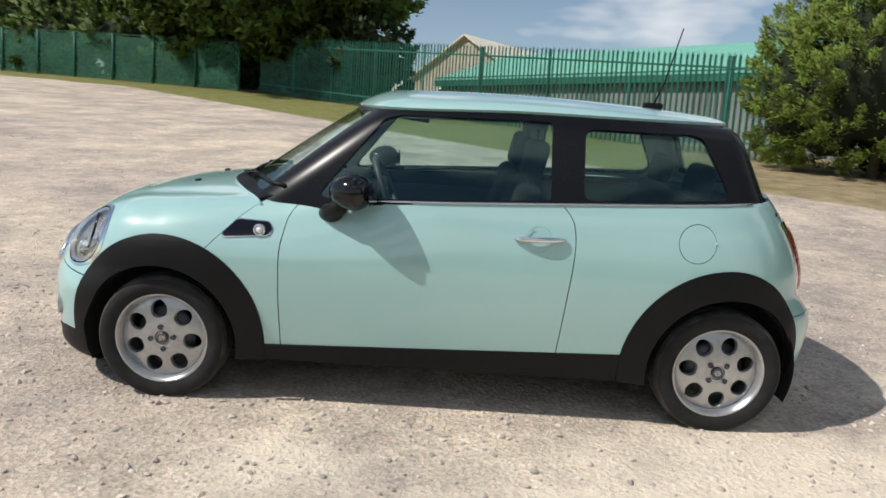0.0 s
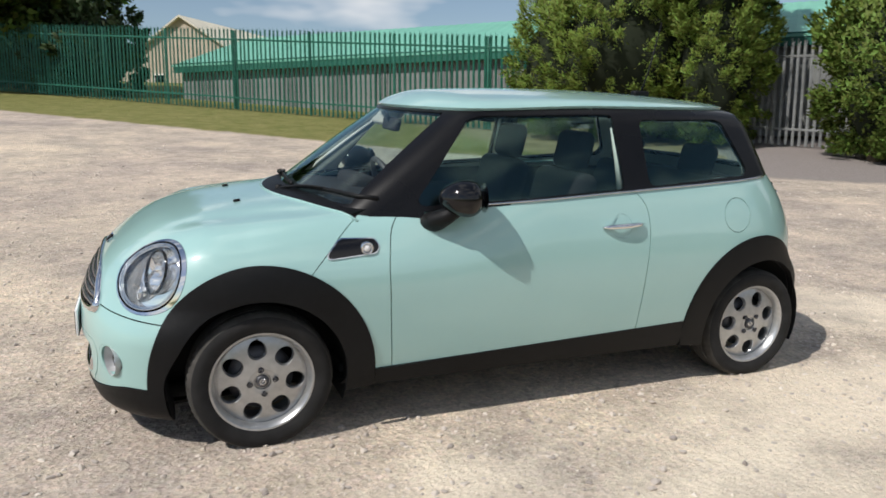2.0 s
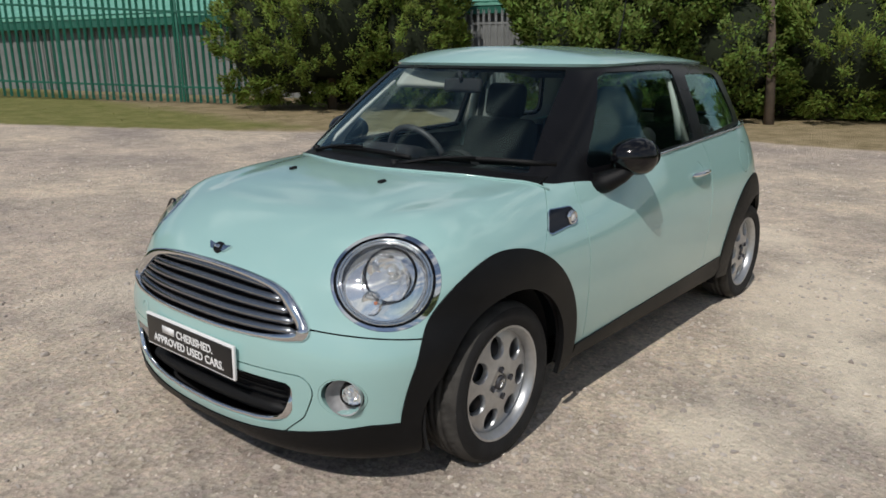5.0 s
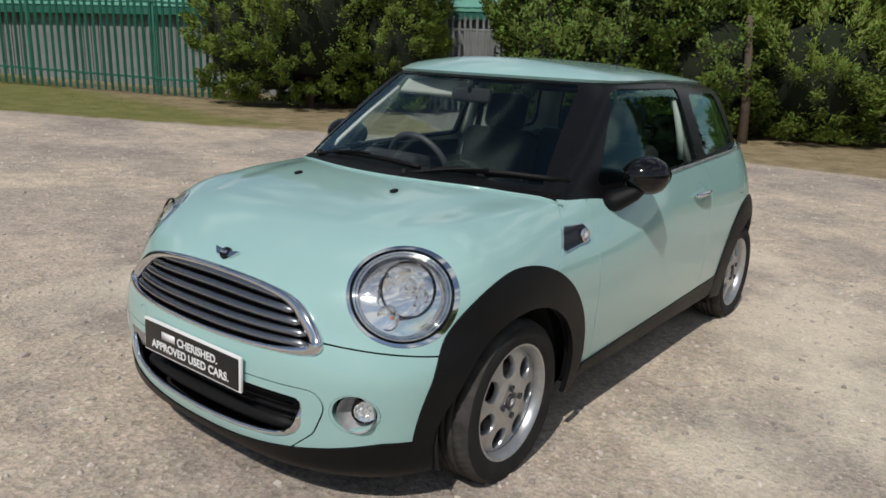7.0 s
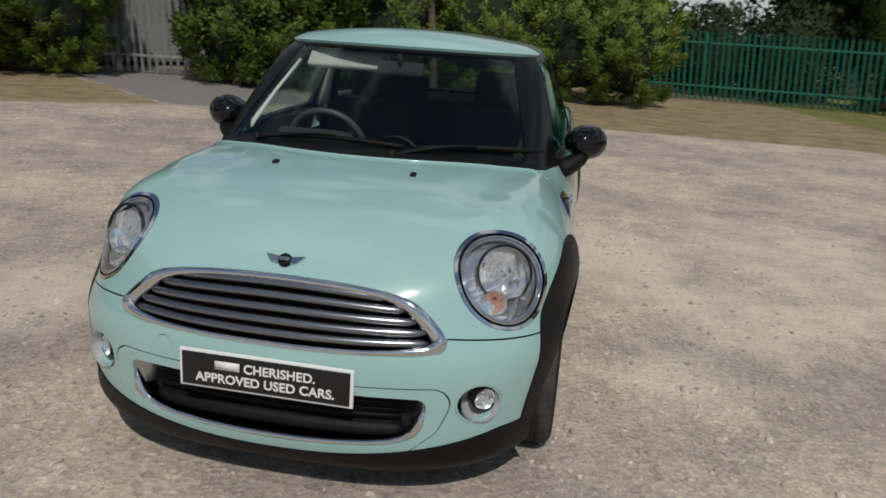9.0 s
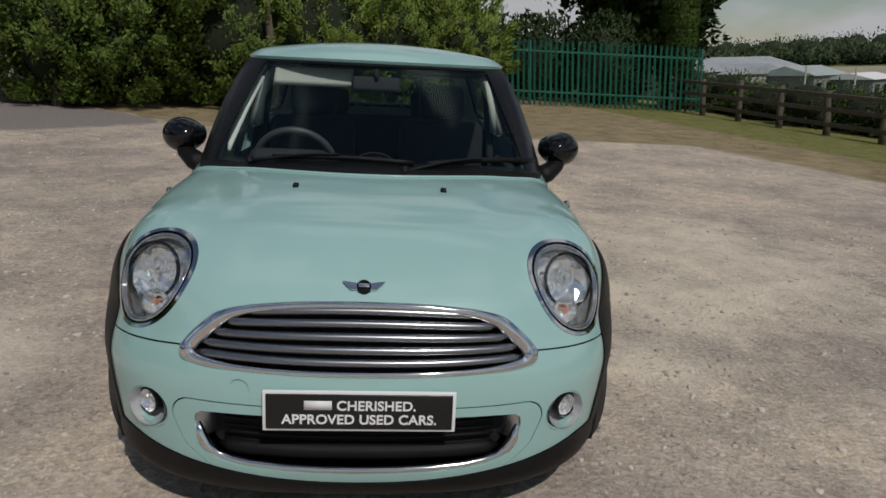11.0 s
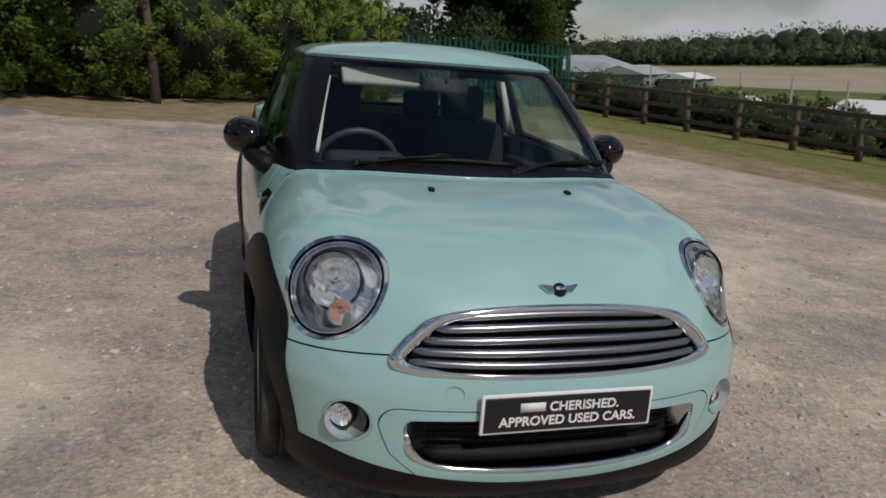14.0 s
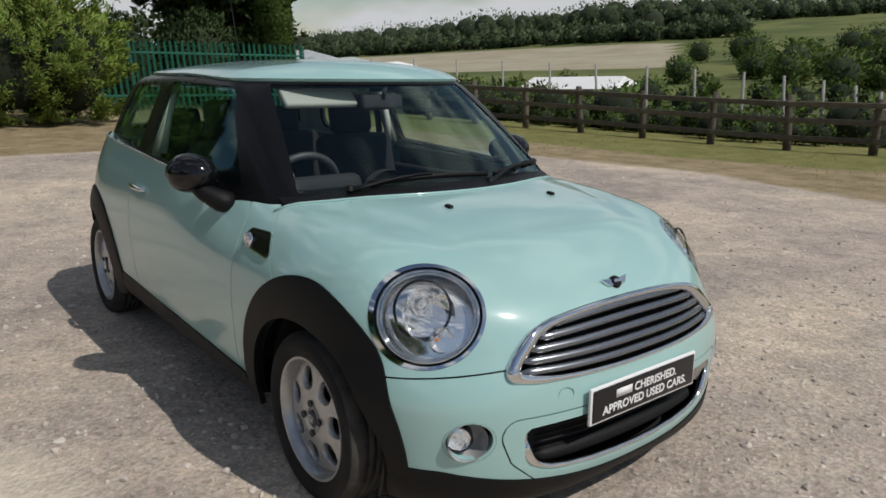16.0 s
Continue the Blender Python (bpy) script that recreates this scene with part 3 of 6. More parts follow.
def body_field(p):
    x, y, z = p[:, 0], np.abs(p[:, 1]), p[:, 2]
    up = z - 0.62
    fender = step(-x, -0.05, 0.95) * (1 - 0.7 * step(-x, 1.25, 1.5))
    w = np.maximum(0.838 - np.where(up > 0, 0.50, 0.25) * up**2 - 0.25 * (z - 0.74 + np.sqrt((z - 0.74) ** 2 + 0.06**2)) * fender, 0.2)
    fx = np.maximum(-0.9 - x, 0) / (1.012 - nose_back(z))
    rx = np.maximum(x - 0.9, 0) / (0.895 - tail_in(z))
    blunt = 3.3 + 1.2 * step(0.62 - z, 0.0, 0.16)
    side = 0.25 * (fx**blunt + rx**3.2 + (y / w) ** (3.5 - 1.0 * step(-x, 1.1, 1.6)) - 1)
    groove = 0.007 * np.exp(-(((y - 0.50 - 0.22 * (x + 1.25)) / 0.075) ** 2)) * step(-x, 0.85, 1.05) * (1 - step(-x, 1.45, 1.65))
    top = z - hood_line(x) + 0.05 * y**2 + 0.12 * y**4 * fender + groove
    return smax(smax(side, top, 0.075), 0.16 - 0.014 * step(-x, 1.2, 1.6) - z, 0.06)


def cabin_field(p):
    x, y, z = p[:, 0], np.abs(p[:, 1]), p[:, 2]
    side = 0.93 * (y - (0.775 - 0.36 * (z - 0.95) - 0.18 * (z - 0.95) ** 2 - 0.070 * np.maximum(x - 0.3, 0) ** 2 - 0.165 * np.maximum(-x, 0) ** 2))
    roof = z - (1.438 - 0.045 * (x - 0.3) ** 2 - 0.16 * y**2)
    front = 0.6 * (-1.06 + 0.50 * y**2 + 1.42 * (z - 0.94) + 0.25 * (z - 0.94) * (z - 1.36) - x)
    rear = 0.9 * (x - (1.50 - 0.22 * y**2 - 0.45 * (z - 1.03)))
    a = smax(side, roof, 0.07)
    a = smax(smax(a, front, 0.06), rear, 0.07)
    return smax(a, 0.86 - z, 0.02)


def body_skin(field, *args):
    v, n, t = skin(field, *args)
    e = v[t]
    fn = np.cross(e[:, 1] - e[:, 0], e[:, 2] - e[:, 0])
    if np.sum(fn * n[t[:, 0]]) < 0:
        t = t[:, ::-1]
    return v, n, t


def solve_axis(x, y, z, axis, lo, hi, field=None):
    """Where the body's surface lies along one axis, between an inner and an outer bound."""
    field = field or body_field
    p = np.array([[x, y, z]], float)
    for _ in range(40):
        mid = (lo + hi) / 2
        p[0, axis] = mid
        if field(p)[0] > 0:
            hi = mid
        else:
            lo = mid
    return lo


flank_y = lambda x, z: solve_axis(x, 0, z, 1, 0.3, 1.2)
nose_x = lambda y, z: solve_axis(0, y, z, 0, -1.0, -2.2)
top_z = lambda x, y: solve_axis(x, y, 0, 2, 0.5, 1.3)


BODY = body_skin(body_field, -1.30, 1.25, 0.56, 150, 150, 62)
CABIN = body_skin(cabin_field, -0.30, 0.95, 1.14, 90, 110, 60, 1.6)
GAP = 0.0022
ARCH_F, ARCH_R, AXLE_Z = -1.2335, 1.2335, 0.303


def arch_dist(v):
    """Distance from the nearer axle, seen from the side."""
    return np.minimum(np.hypot(v[:, 0] - ARCH_F, v[:, 2] - AXLE_Z), np.hypot(v[:, 0] - ARCH_R, v[:, 2] - AXLE_Z - 0.008))


ARCH_IN = 0.334


def arch_edge(v):
    """Distance inside the outer edge of the arch trim, which draws in towards the bumpers."""
    out = []
    for ax, way in ((ARCH_F, -1), (ARCH_R, 1)):
        dx, dz = v[:, 0] - ax, v[:, 2] - AXLE_Z
        r = np.hypot(dx, dz)
        end = np.clip(dx * way / np.maximum(r, 1e-6), 0, 1)
        out.append(0.464 - (0.045 if way < 0 else 0.080) * end**2 - 0.010 * np.clip(-dx * way / np.maximum(r, 1e-6), 0, 1) ** 2 - r)
    return np.maximum(*out)


arch_in = lambda v: ARCH_IN + 0.026 * step(-v[:, 0], 1.35, 1.45) * step(0.46 - v[:, 2], 0.0, 0.16)
flank = lambda v: v[:, 1] - 0.52
off_arch = lambda v: np.maximum(-arch_edge(v) - 0.001, 0.52 - v[:, 1])
sill_z = lambda v: 0.337 + 0.037 * v[:, 0]
seam_z = lambda v: 0.597 - 0.085 * v[:, 1] ** 2
lip_z = lambda v: np.minimum(0.203 + 0.19 * v[:, 1] ** 2, 0.285)
belt_z = lambda v: 0.946 + 0.053 * (v[:, 0] + 0.6)
shut = spline([0.55, 0.718, 0.80, 0.872, 0.946, 1.0], [-1.16, -1.043, -0.965, -0.891, -0.787, -0.70])
door_front = spline([0.1, 0.31, 0.59, 0.79, 0.906, 0.96], [-0.705, -0.708, -0.720, -0.714, -0.676, -0.622])
door_rear = spline([0.1, 0.34, 0.615, 0.80, 0.87, 0.949, 1.01], [0.478, 0.499, 0.524, 0.541, 0.541, 0.521, 0.470])
ahead_of_shut = lambda v: shut(v[:, 2]) - v[:, 0]
cowl_x = lambda v: -1.10 + 0.56 * v[:, 1] ** 2 - v[:, 0]
cabin_out = lambda v: np.where((v[:, 0] < -0.5) | (v[:, 2] < belt_z(v) - 0.03), 1.0, cabin_field(v) + 0.006)
LAMP_Y, LAMP_Z, LAMP_A, LAMP_B = 0.634, 0.727, 0.168, 0.158
LAMP_AT = np.array([float(nose_x(LAMP_Y, LAMP_Z)), LAMP_Y, LAMP_Z])
LAMP_N = np.array([-0.62, 0.57, 0.54]) / np.linalg.norm([-0.62, 0.57, 0.54])
LAMP_U = np.array([0, 0, 1.0]) - LAMP_N[2] * LAMP_N
LAMP_U = LAMP_U / np.linalg.norm(LAMP_U)
LAMP_W = np.cross(LAMP_N, LAMP_U)


def lamp(v):
    """Positive inside the headlight's outline, about in metres."""
    p = v - LAMP_AT
    r = np.hypot(p @ LAMP_W / LAMP_A, p @ LAMP_U / LAMP_B)
    return np.where(p @ LAMP_N > -0.22, (1 - r) * 0.155, -1.0)


def lamp_in(v):
    """The same for the lens, set towards the grille and a little low inside the chrome ring."""
    p = v - (LAMP_AT - 0.004 * LAMP_W - 0.002 * LAMP_U)
    r = np.hypot(p @ LAMP_W / (LAMP_A * 0.92), p @ LAMP_U / (LAMP_B * 0.92))
    return np.where(p @ LAMP_N > -0.22, (1 - r) * 0.145, -1.0)


def soften(poly, rounds=3):
    """Cuts the corners of a closed outline again and again."""
    for _ in range(rounds):
        out = []
        for i, (x0, y0) in enumerate(poly):
            x1, y1 = poly[(i + 1) % len(poly)]
            out += [(0.75 * x0 + 0.25 * x1, 0.75 * y0 + 0.25 * y1), (0.25 * x0 + 0.75 * x1, 0.25 * y0 + 0.75 * y1)]
        poly = out
    return poly


GRILLE = [(0.0, 0.710), (0.20, 0.706), (0.375, 0.685), (0.440, 0.632), (0.482, 0.588), (0.492, 0.563), (0.470, 0.545), (0.39, 0.535), (0.20, 0.530), (0.0, 0.528)]
GRILLE = soften(GRILLE + [(-y, z) for y, z in GRILLE[-2:0:-1]], 2)
LOWER = soften([(-0.425, 0.412), (0.425, 0.412), (0.458, 0.395), (0.447, 0.315), (0.392, 0.254), (0.20, 0.240), (0.0, 0.236), (-0.20, 0.240), (-0.392, 0.254), (-0.447, 0.315), (-0.458, 0.395)], 2)
LOWER_SEAM = [(-0.538, 0.438), (0.538, 0.438), (0.512, 0.36), (0.487, 0.30), (0.40, 0.225), (0.0, 0.14), (-0.40, 0.225), (-0.487, 0.30), (-0.512, 0.36)]
FOG_Y, FOG_Z, FOG_R = 0.597, 0.380, 0.062
grille = lambda v: np.where(v[:, 0] < -1.5, inside(v[:, 1], v[:, 2], GRILLE), -1.0)
lower = lambda v: np.where(v[:, 0] < -1.5, inside(v[:, 1], v[:, 2], LOWER), -1.0)
lower_seam = lambda v: np.where(v[:, 0] < -1.5, inside(v[:, 1], v[:, 2], LOWER_SEAM, 0.05), -1.0)
fog = lambda v: np.where(v[:, 0] < -1.3, FOG_R - np.hypot(v[:, 1] - FOG_Y, v[:, 2] - FOG_Z), -1.0)
no = lambda f, g=0.0: (lambda v: -f(v) - g)
yes = lambda f, g=0.0: (lambda v: f(v) - g)

hood = panel_part("hood", panel(BODY, [yes(ahead_of_shut, GAP), yes(lambda v: v[:, 2] - seam_z(v), GAP), off_arch, cowl_x, no(lamp, 0.001), no(grille, 0.001), lambda v: -0.75 - v[:, 0]]), PAINT, car, "mint clamshell bonnet")
bumper = panel_part("front_bumper", panel(BODY, [lambda v: -1.2 - v[:, 0], yes(lambda v: seam_z(v) - v[:, 2], GAP), yes(lambda v: v[:, 2] - lip_z(v), GAP), off_arch, no(grille, 0.001), no(lower_seam, GAP), no(fog, 0.001)]), PAINT, car)
panel_part("intake_surround", panel(BODY, [lambda v: -1.2 - v[:, 0], yes(lower_seam, GAP), yes(lambda v: v[:, 2] - lip_z(v), GAP), no(lower), yes(lambda v: seam_z(v) - v[:, 2], GAP)], rim=0.018), PAINT, bumper)
panel_part("lower_lip", panel(BODY, [lambda v: -1.2 - v[:, 0], lambda v: lip_z(v) - v[:, 2], lambda v: np.maximum(arch_dist(v) - arch_in(v), 0.52 - v[:, 1])], 0.004, swell=lambda v: 0.010 * step(lip_z(v) - v[:, 2], 0.01, 0.07)), BLACK_PLASTIC, bumper, "matt black plastic lip")
for side in (-1, 1):
    panel_part("front_fender", panel(BODY, [no(ahead_of_shut, GAP), yes(lambda v: door_front(v[:, 2]) - v[:, 0], GAP), lambda v: v[:, 2] - sill_z(v), lambda v: belt_z(v) + 0.05 * step(-v[:, 0], 0.60, 0.66) - v[:, 2], lambda v: np.where(v[:, 2] > belt_z(v) - 0.02, cabin_field(v) + 0.012, 1.0), off_arch, cabin_out, flank, lambda v: -0.4 - v[:, 0]], side=side), PAINT, car)
    door = panel_part("door", panel(BODY, [yes(lambda v: v[:, 0] - door_front(v[:, 2]), GAP), yes(lambda v: door_rear(v[:, 2]) - v[:, 0], GAP), lambda v: v[:, 2] - sill_z(v), lambda v: belt_z(v) - v[:, 2], cabin_out, flank, lambda v: np.hypot(v[:, 0] - 0.386, v[:, 2] - 0.853) - 0.055], side=side), PAINT, car)
    cup = lambda v: 0.0545 - np.hypot(v[:, 0] - 0.386, v[:, 2] - 0.853)
    panel_part("handle_recess", panel(BODY, [flank, cup], 0.0, rim=0, swell=lambda v: -0.014 * np.sqrt(np.clip(cup(v) / 0.0545, 0, 1)), side=side), PAINT, door)
    handle = [(0.279 + 0.220 * k / 8, side * (float(flank_y(0.279 + 0.220 * k / 8, 0.856)) + 0.009 + 0.013 * math.sin(math.pi * k / 8)), 0.852 + 0.001 * k) for k in range(9)]
    part("handle", mesh_of("handle", *tube(handle, [0.006] + [0.012 + 0.004 * math.sin(math.pi * k / 8) for k in range(1, 8)] + [0.006], 10, 0.8), CHROME), door, "chrome door handle")
    fuel = (lambda v: np.hypot(v[:, 0] - 1.065, v[:, 2] - 0.876) - 0.082) if side == -1 else (lambda v: np.ones(len(v)))
    quarter = panel_part("rear_quarter", panel(BODY, [yes(lambda v: v[:, 0] - door_rear(v[:, 2]), GAP), lambda v: v[:, 2] - np.where(v[:, 0] > 1.45, 0.56, sill_z(v)), lambda v: belt_z(v) - v[:, 2], off_arch, cabin_out, lambda v: v[:, 1] - 0.5, yes(fuel, 0.0015)], rim=0.080, side=side), PAINT, car)
    if side == -1:
        flap = panel_part("fuel_flap", panel(BODY, [no(fuel, 0.0015), flank], side=side), PAINT, quarter)
        part("latch", mesh_of("latch", *moved(lathe([(0.0, -0.008), (0.006, -0.007), (0.009, 0.0)], 12), pose(1.146, -0.7935, 0.878)), PAINT), flap)
    panel_part("sill", panel(BODY, [lambda v: sill_z(v) - 0.001 - v[:, 2], off_arch, flank, lambda v: 1.2 - np.abs(v[:, 0]), lambda v: v[:, 2] - 0.195], 0.004, swell=lambda v: 0.006 * np.exp(-((v[:, 2] - 0.30) / 0.02) ** 2) - 0.060 * np.clip((0.262 - v[:, 2]) / 0.07, 0, 1) ** 1.6, side=side), BLACK_PLASTIC, car, "black plastic sill")
    for ax, nm in ((ARCH_F, "front"), (ARCH_R, "rear")):
        near = lambda v, ax=ax: 0.8 - np.abs(v[:, 0] - ax)
        prof = lambda v: 0.005 + 0.017 * np.clip(arch_edge(v) / 0.09, 0, 1) ** 0.6 * (1 - 0.75 * step(-v[:, 0], 1.40, 1.58))
        panel_part("wheel_arch", panel(BODY, [near, arch_edge, lambda v: arch_dist(v) - arch_in(v), flank, lambda v: v[:, 2] - np.where(v[:, 0] > 1.3, 0.29, np.where(v[:, 0] < -1.3, 0.262, 0.236))], 0.0, rim=0.02, swell=prof, side=side), BLACK_PLASTIC, car, "matt black plastic wheel arch")
panel_part("tailgate", panel(BODY, [lambda v: v[:, 0] - 1.3, lambda v: 0.498 - v[:, 1], lambda v: v[:, 2] - 0.56, lambda v: belt_z(v) + 0.01 - v[:, 2], cabin_out]), PAINT, car)
panel_part("rear_bumper", panel(BODY, [lambda v: v[:, 0] - 1.3, lambda v: 0.556 - v[:, 2], lambda v: v[:, 2] - 0.30, off_arch]), PAINT, car)
panel_part("rear_valance", panel(BODY, [lambda v: v[:, 0] - 1.3, lambda v: 0.297 - v[:, 2], off_arch]), BLACK_PLASTIC, car)
# dark shell behind the panel gaps
panel_part("inner_shell", panel(BODY, [lambda v: np.maximum(arch_dist(v) - arch_in(v) - 0.002, 0.5 - v[:, 1]), no(lamp, 0.004), no(fog, 0.0), no(lower, 0.0), no(grille, 0.0), lambda v: np.where((v[:, 0] > -0.98) & (v[:, 0] < 1.5), cabin_field(v - np.array([0, 0, 0.0])) + 0.02, 1.0), lambda v: np.where(v[:, 2] > 0.9, -0.72 - v[:, 0] + 3.0 * (v[:, 1] > 0.6), 1.0), lambda v: np.where(v[:, 0] > -0.70, belt_z(v) - 0.014 - v[:, 2], 1.0)], -0.013, swell=lambda v: -0.07 * np.clip((0.27 - v[:, 2]) / 0.09, 0, 1) * (np.abs(v[:, 0]) < 0.95), rim=0), SHADOW_BLACK, car)

# cabin: roof cap, pillars and panes
roof_z = lambda v: 1.349 + 0.022 * step(v[:, 0], -0.4, 0.4)
FRONT_PANE = [(-0.590, 0.960), (-0.312, 1.312), (-0.245, 1.330), (0.426, 1.344), (0.430, 1.013)]
REAR_PANE = [(0.572, 1.021), (0.572, 1.322), (1.055, 1.326), (1.105, 1.312), (1.236, 1.056)]
behind = lambda v: v[:, 0] + 0.62
is_side = lambda v: np.where((v[:, 1] > 0.5) & (v[:, 0] < 1.30), 1.0, -1.0)
front_pane = lambda v: np.where(is_side(v) > 0, inside(v[:, 0], v[:, 2], FRONT_PANE, 0.02), -1.0)
rear_pane = lambda v: np.where(is_side(v) > 0, inside(v[:, 0], v[:, 2], REAR_PANE, 0.035), -1.0)
screen = lambda v: np.where(v[:, 0] < 0.0, np.minimum(np.minimum(0.618 - 0.33 * (v[:, 2] - 0.95) - v[:, 1], 1.338 - v[:, 2]), v[:, 2] - 0.962), -1.0)
back_pane = lambda v: np.where(v[:, 0] > 1.1, np.minimum(np.minimum(0.56 - 0.3 * (v[:, 2] - 1.05) - v[:, 1], 1.325 - v[:, 2]), v[:, 2] - 1.09), -1.0)
panel_part("roof", panel(CABIN, [lambda v: v[:, 2] - roof_z(v)], 0.014, rim=0.03), PAINT, car, "mint roof panel")
pillars = panel_part("window_frame", panel(CABIN, [lambda v: roof_z(v) + 0.003 - v[:, 2], lambda v: v[:, 2] - np.where(v[:, 0] > -0.56, belt_z(v) - 0.008, 0.87), lambda v: np.where(v[:, 0] > -0.56, 1.0, body_field(v) + 0.010), no(front_pane), no(rear_pane), no(screen), no(back_pane)], rim=0.02), PILLAR_BLACK, car, "black window frame and pillar skin")
for nm, fn, mat, lab in (("windscreen", screen, SCREEN_GLASS, "clear windscreen"), ("rear_window", back_pane, SIDE_GLASS, "")):
    panel_part(nm, panel(CABIN, [yes(fn, 0.0005)], -0.004, rim=0), mat, car, lab).visible_shadow = False
for side in (-1, 1):
    panel_part("side_window", panel(CABIN, [yes(front_pane, 0.0005)], -0.005, rim=0, side=side), SIDE_GLASS, car).visible_shadow = False
    panel_part("quarter_window", panel(CABIN, [yes(rear_pane, 0.0005)], -0.005, rim=0, side=side), SIDE_GLASS, car).visible_shadow = False
# pale lining inside pillars and roof
panel_part("lining", panel(CABIN, [lambda v: v[:, 2] - 0.97, no(front_pane, 0.012), no(rear_pane, 0.012), no(screen, 0.012), no(back_pane, 0.012)], -0.034, rim=0), CREAM, car, "pale fabric lining")


# ---- wheels ----
def tyre_mesh():
    w = 0.0875
    side = [(0.202, -w + 0.012), (0.215, -w + 0.003), (0.240, -w - 0.004), (0.258, -w - 0.001), (0.268, -w + 0.005)]
    back = [(r, -y) for r, y in side[::-1]]
    return mesh_of("tyre", *join(lathe(side, 96), lathe(back, 96)), RUBBER)


def tread_mesh():
    """The running band: ribs with three grooves, cut across by sipes along the shoulders."""
    r, w, n = 0.284, 0.0875, 180
    prof = [(0.268, -w + 0.005), (0.277, -w + 0.016), (0.2825, -w + 0.0315)]
    for k in range(4):
        y = -0.052 + k * 0.0262
        prof += [(r, y), (r, y + 0.021), (r - 0.007, y + 0.0222), (r - 0.007, y + 0.0250)]
    prof += [(0.2825, w - 0.0315), (0.277, w - 0.016), (0.268, w - 0.005)]
    v, f = lathe(prof, n)
    v = np.array(v, float)
    d = np.hypot(v[:, 0], v[:, 2])
    turn = np.arctan2(v[:, 2], v[:, 0]) / (2 * math.pi) * n
    cut = (np.abs(v[:, 1]) > 0.028) & (np.abs(v[:, 1]) < 0.0565) & (np.round(turn + np.abs(v[:, 1]) * 60) % 3 == 0) & (d > 0.281)
    v[cut] *= np.where(np.arange(3) == 1, 1.0, 0.985)
    return mesh_of("tread", v, f, TREAD)


def rim_mesh():
    """A seven-hole alloy: dished lip, conical face with oval holes, hub."""
    n, holes = 210, 7
    radii = [0.034, 0.050, 0.066, 0.082, 0.096, 0.108, 0.120, 0.132, 0.144, 0.156, 0.166, 0.174, 0.182]
    face_y = spline([0.03, 0.06, 0.10, 0.14, 0.165, 0.182], [-0.066, -0.067, -0.062, -0.056, -0.050, -0.043])
    v, f = [], []
    for r in radii:
        for k in range(n):
            a = 2 * math.pi * k / n
            v.append((r * math.cos(a), float(face_y(r)), r * math.sin(a)))

    def hole(r, a):
        w = (a * holes / (2 * math.pi)) % 1.0
        s = (w - 0.5) * 2 * math.pi / holes * r
        rr = math.hypot((r - 0.130) / 0.0395, s / 0.0375)
        return rr

    for i in range(len(radii) - 1):
        for k in range(n):
            q = (i * n + k, i * n + (k + 1) % n, (i + 1) * n + (k + 1) % n, (i + 1) * n + k)
            rc, ac = (radii[i] + radii[i + 1]) / 2, 2 * math.pi * (k + 0.5) / n
            if hole(rc, ac) < 0.97:
                continue
            f.append(q)
    # pull vertices near an opening on to its oval outline
    out = []
    for i, r in enumerate(radii):
        for k in range(n):
            a = 2 * math.pi * k / n
            w = (a * holes / (2 * math.pi)) % 1.0
            s, dr = (w - 0.5) * 2 * math.pi / holes * r, r - 0.130
            h = math.hypot(dr / 0.0395, s / 0.0375)
            if 0.78 < h < 1.16:
                s2, r2 = s / h, 0.130 + dr / h
                a2 = a + (s2 - s) / r
                out.append((r2 * math.cos(a2), float(face_y(r2)), r2 * math.sin(a2)))
            else:
                out.append(v[i * n + k])
    face = (np.array(out), f)
    lip = lathe([(0.181, -0.044), (0.183, -0.056), (0.190, -0.071), (0.196, -0.078), (0.203, -0.079), (0.205, -0.074), (0.202, -0.060)], 96)
    hub = lathe([(0.0, -0.058), (0.030, -0.058), (0.034, -0.066), (0.050, -0.0685)], 48)
    barrel = lathe([(0.190, -0.066), (0.181, -0.03), (0.178, 0.07)], 64)
    v, f = join(face, lip, hub, barrel)
    bm = bmesh.new()
    vs = [bm.verts.new(p) for p in v]
    for q in f:
        if len(set(q)) == len(q):
            bm.faces.new([vs[i] for i in q])
    edges = [e for e in bm.edges if e.is_boundary and all(0.08 < math.hypot(w.co.x, w.co.z) < 0.172 for w in e.verts)]
    # chamfered rim, then the straight wall of each opening
    for shrink, deep in ((0.90, 0.007), (0.97, 0.012)):
        ext = bmesh.ops.extrude_edge_only(bm, edges=edges)["geom"]
        edges = [w for w in ext if isinstance(w, bmesh.types.BMEdge)]
        for w in ext:
            if isinstance(w, bmesh.types.BMVert):
                turn = 2 * math.pi / holes
                mid = (math.floor(math.atan2(w.co.z, w.co.x) / turn) + 0.5) * turn
                cx, cz = 0.130 * math.cos(mid), 0.130 * math.sin(mid)
                w.co.x, w.co.z, w.co.y = cx + (w.co.x - cx) * shrink, cz + (w.co.z - cz) * shrink, w.co.y + deep
    bmesh.ops.recalc_face_normals(bm, faces=bm.faces[:])
    me = bpy.data.meshes.new("rim")
    bm.to_mesh(me)
    bm.free()
    me.polygons.foreach_set("use_smooth", [True] * len(me.polygons))
    me.set_sharp_from_angle(angle=radians(38))
    me.materials.append(ALLOY)
    return me


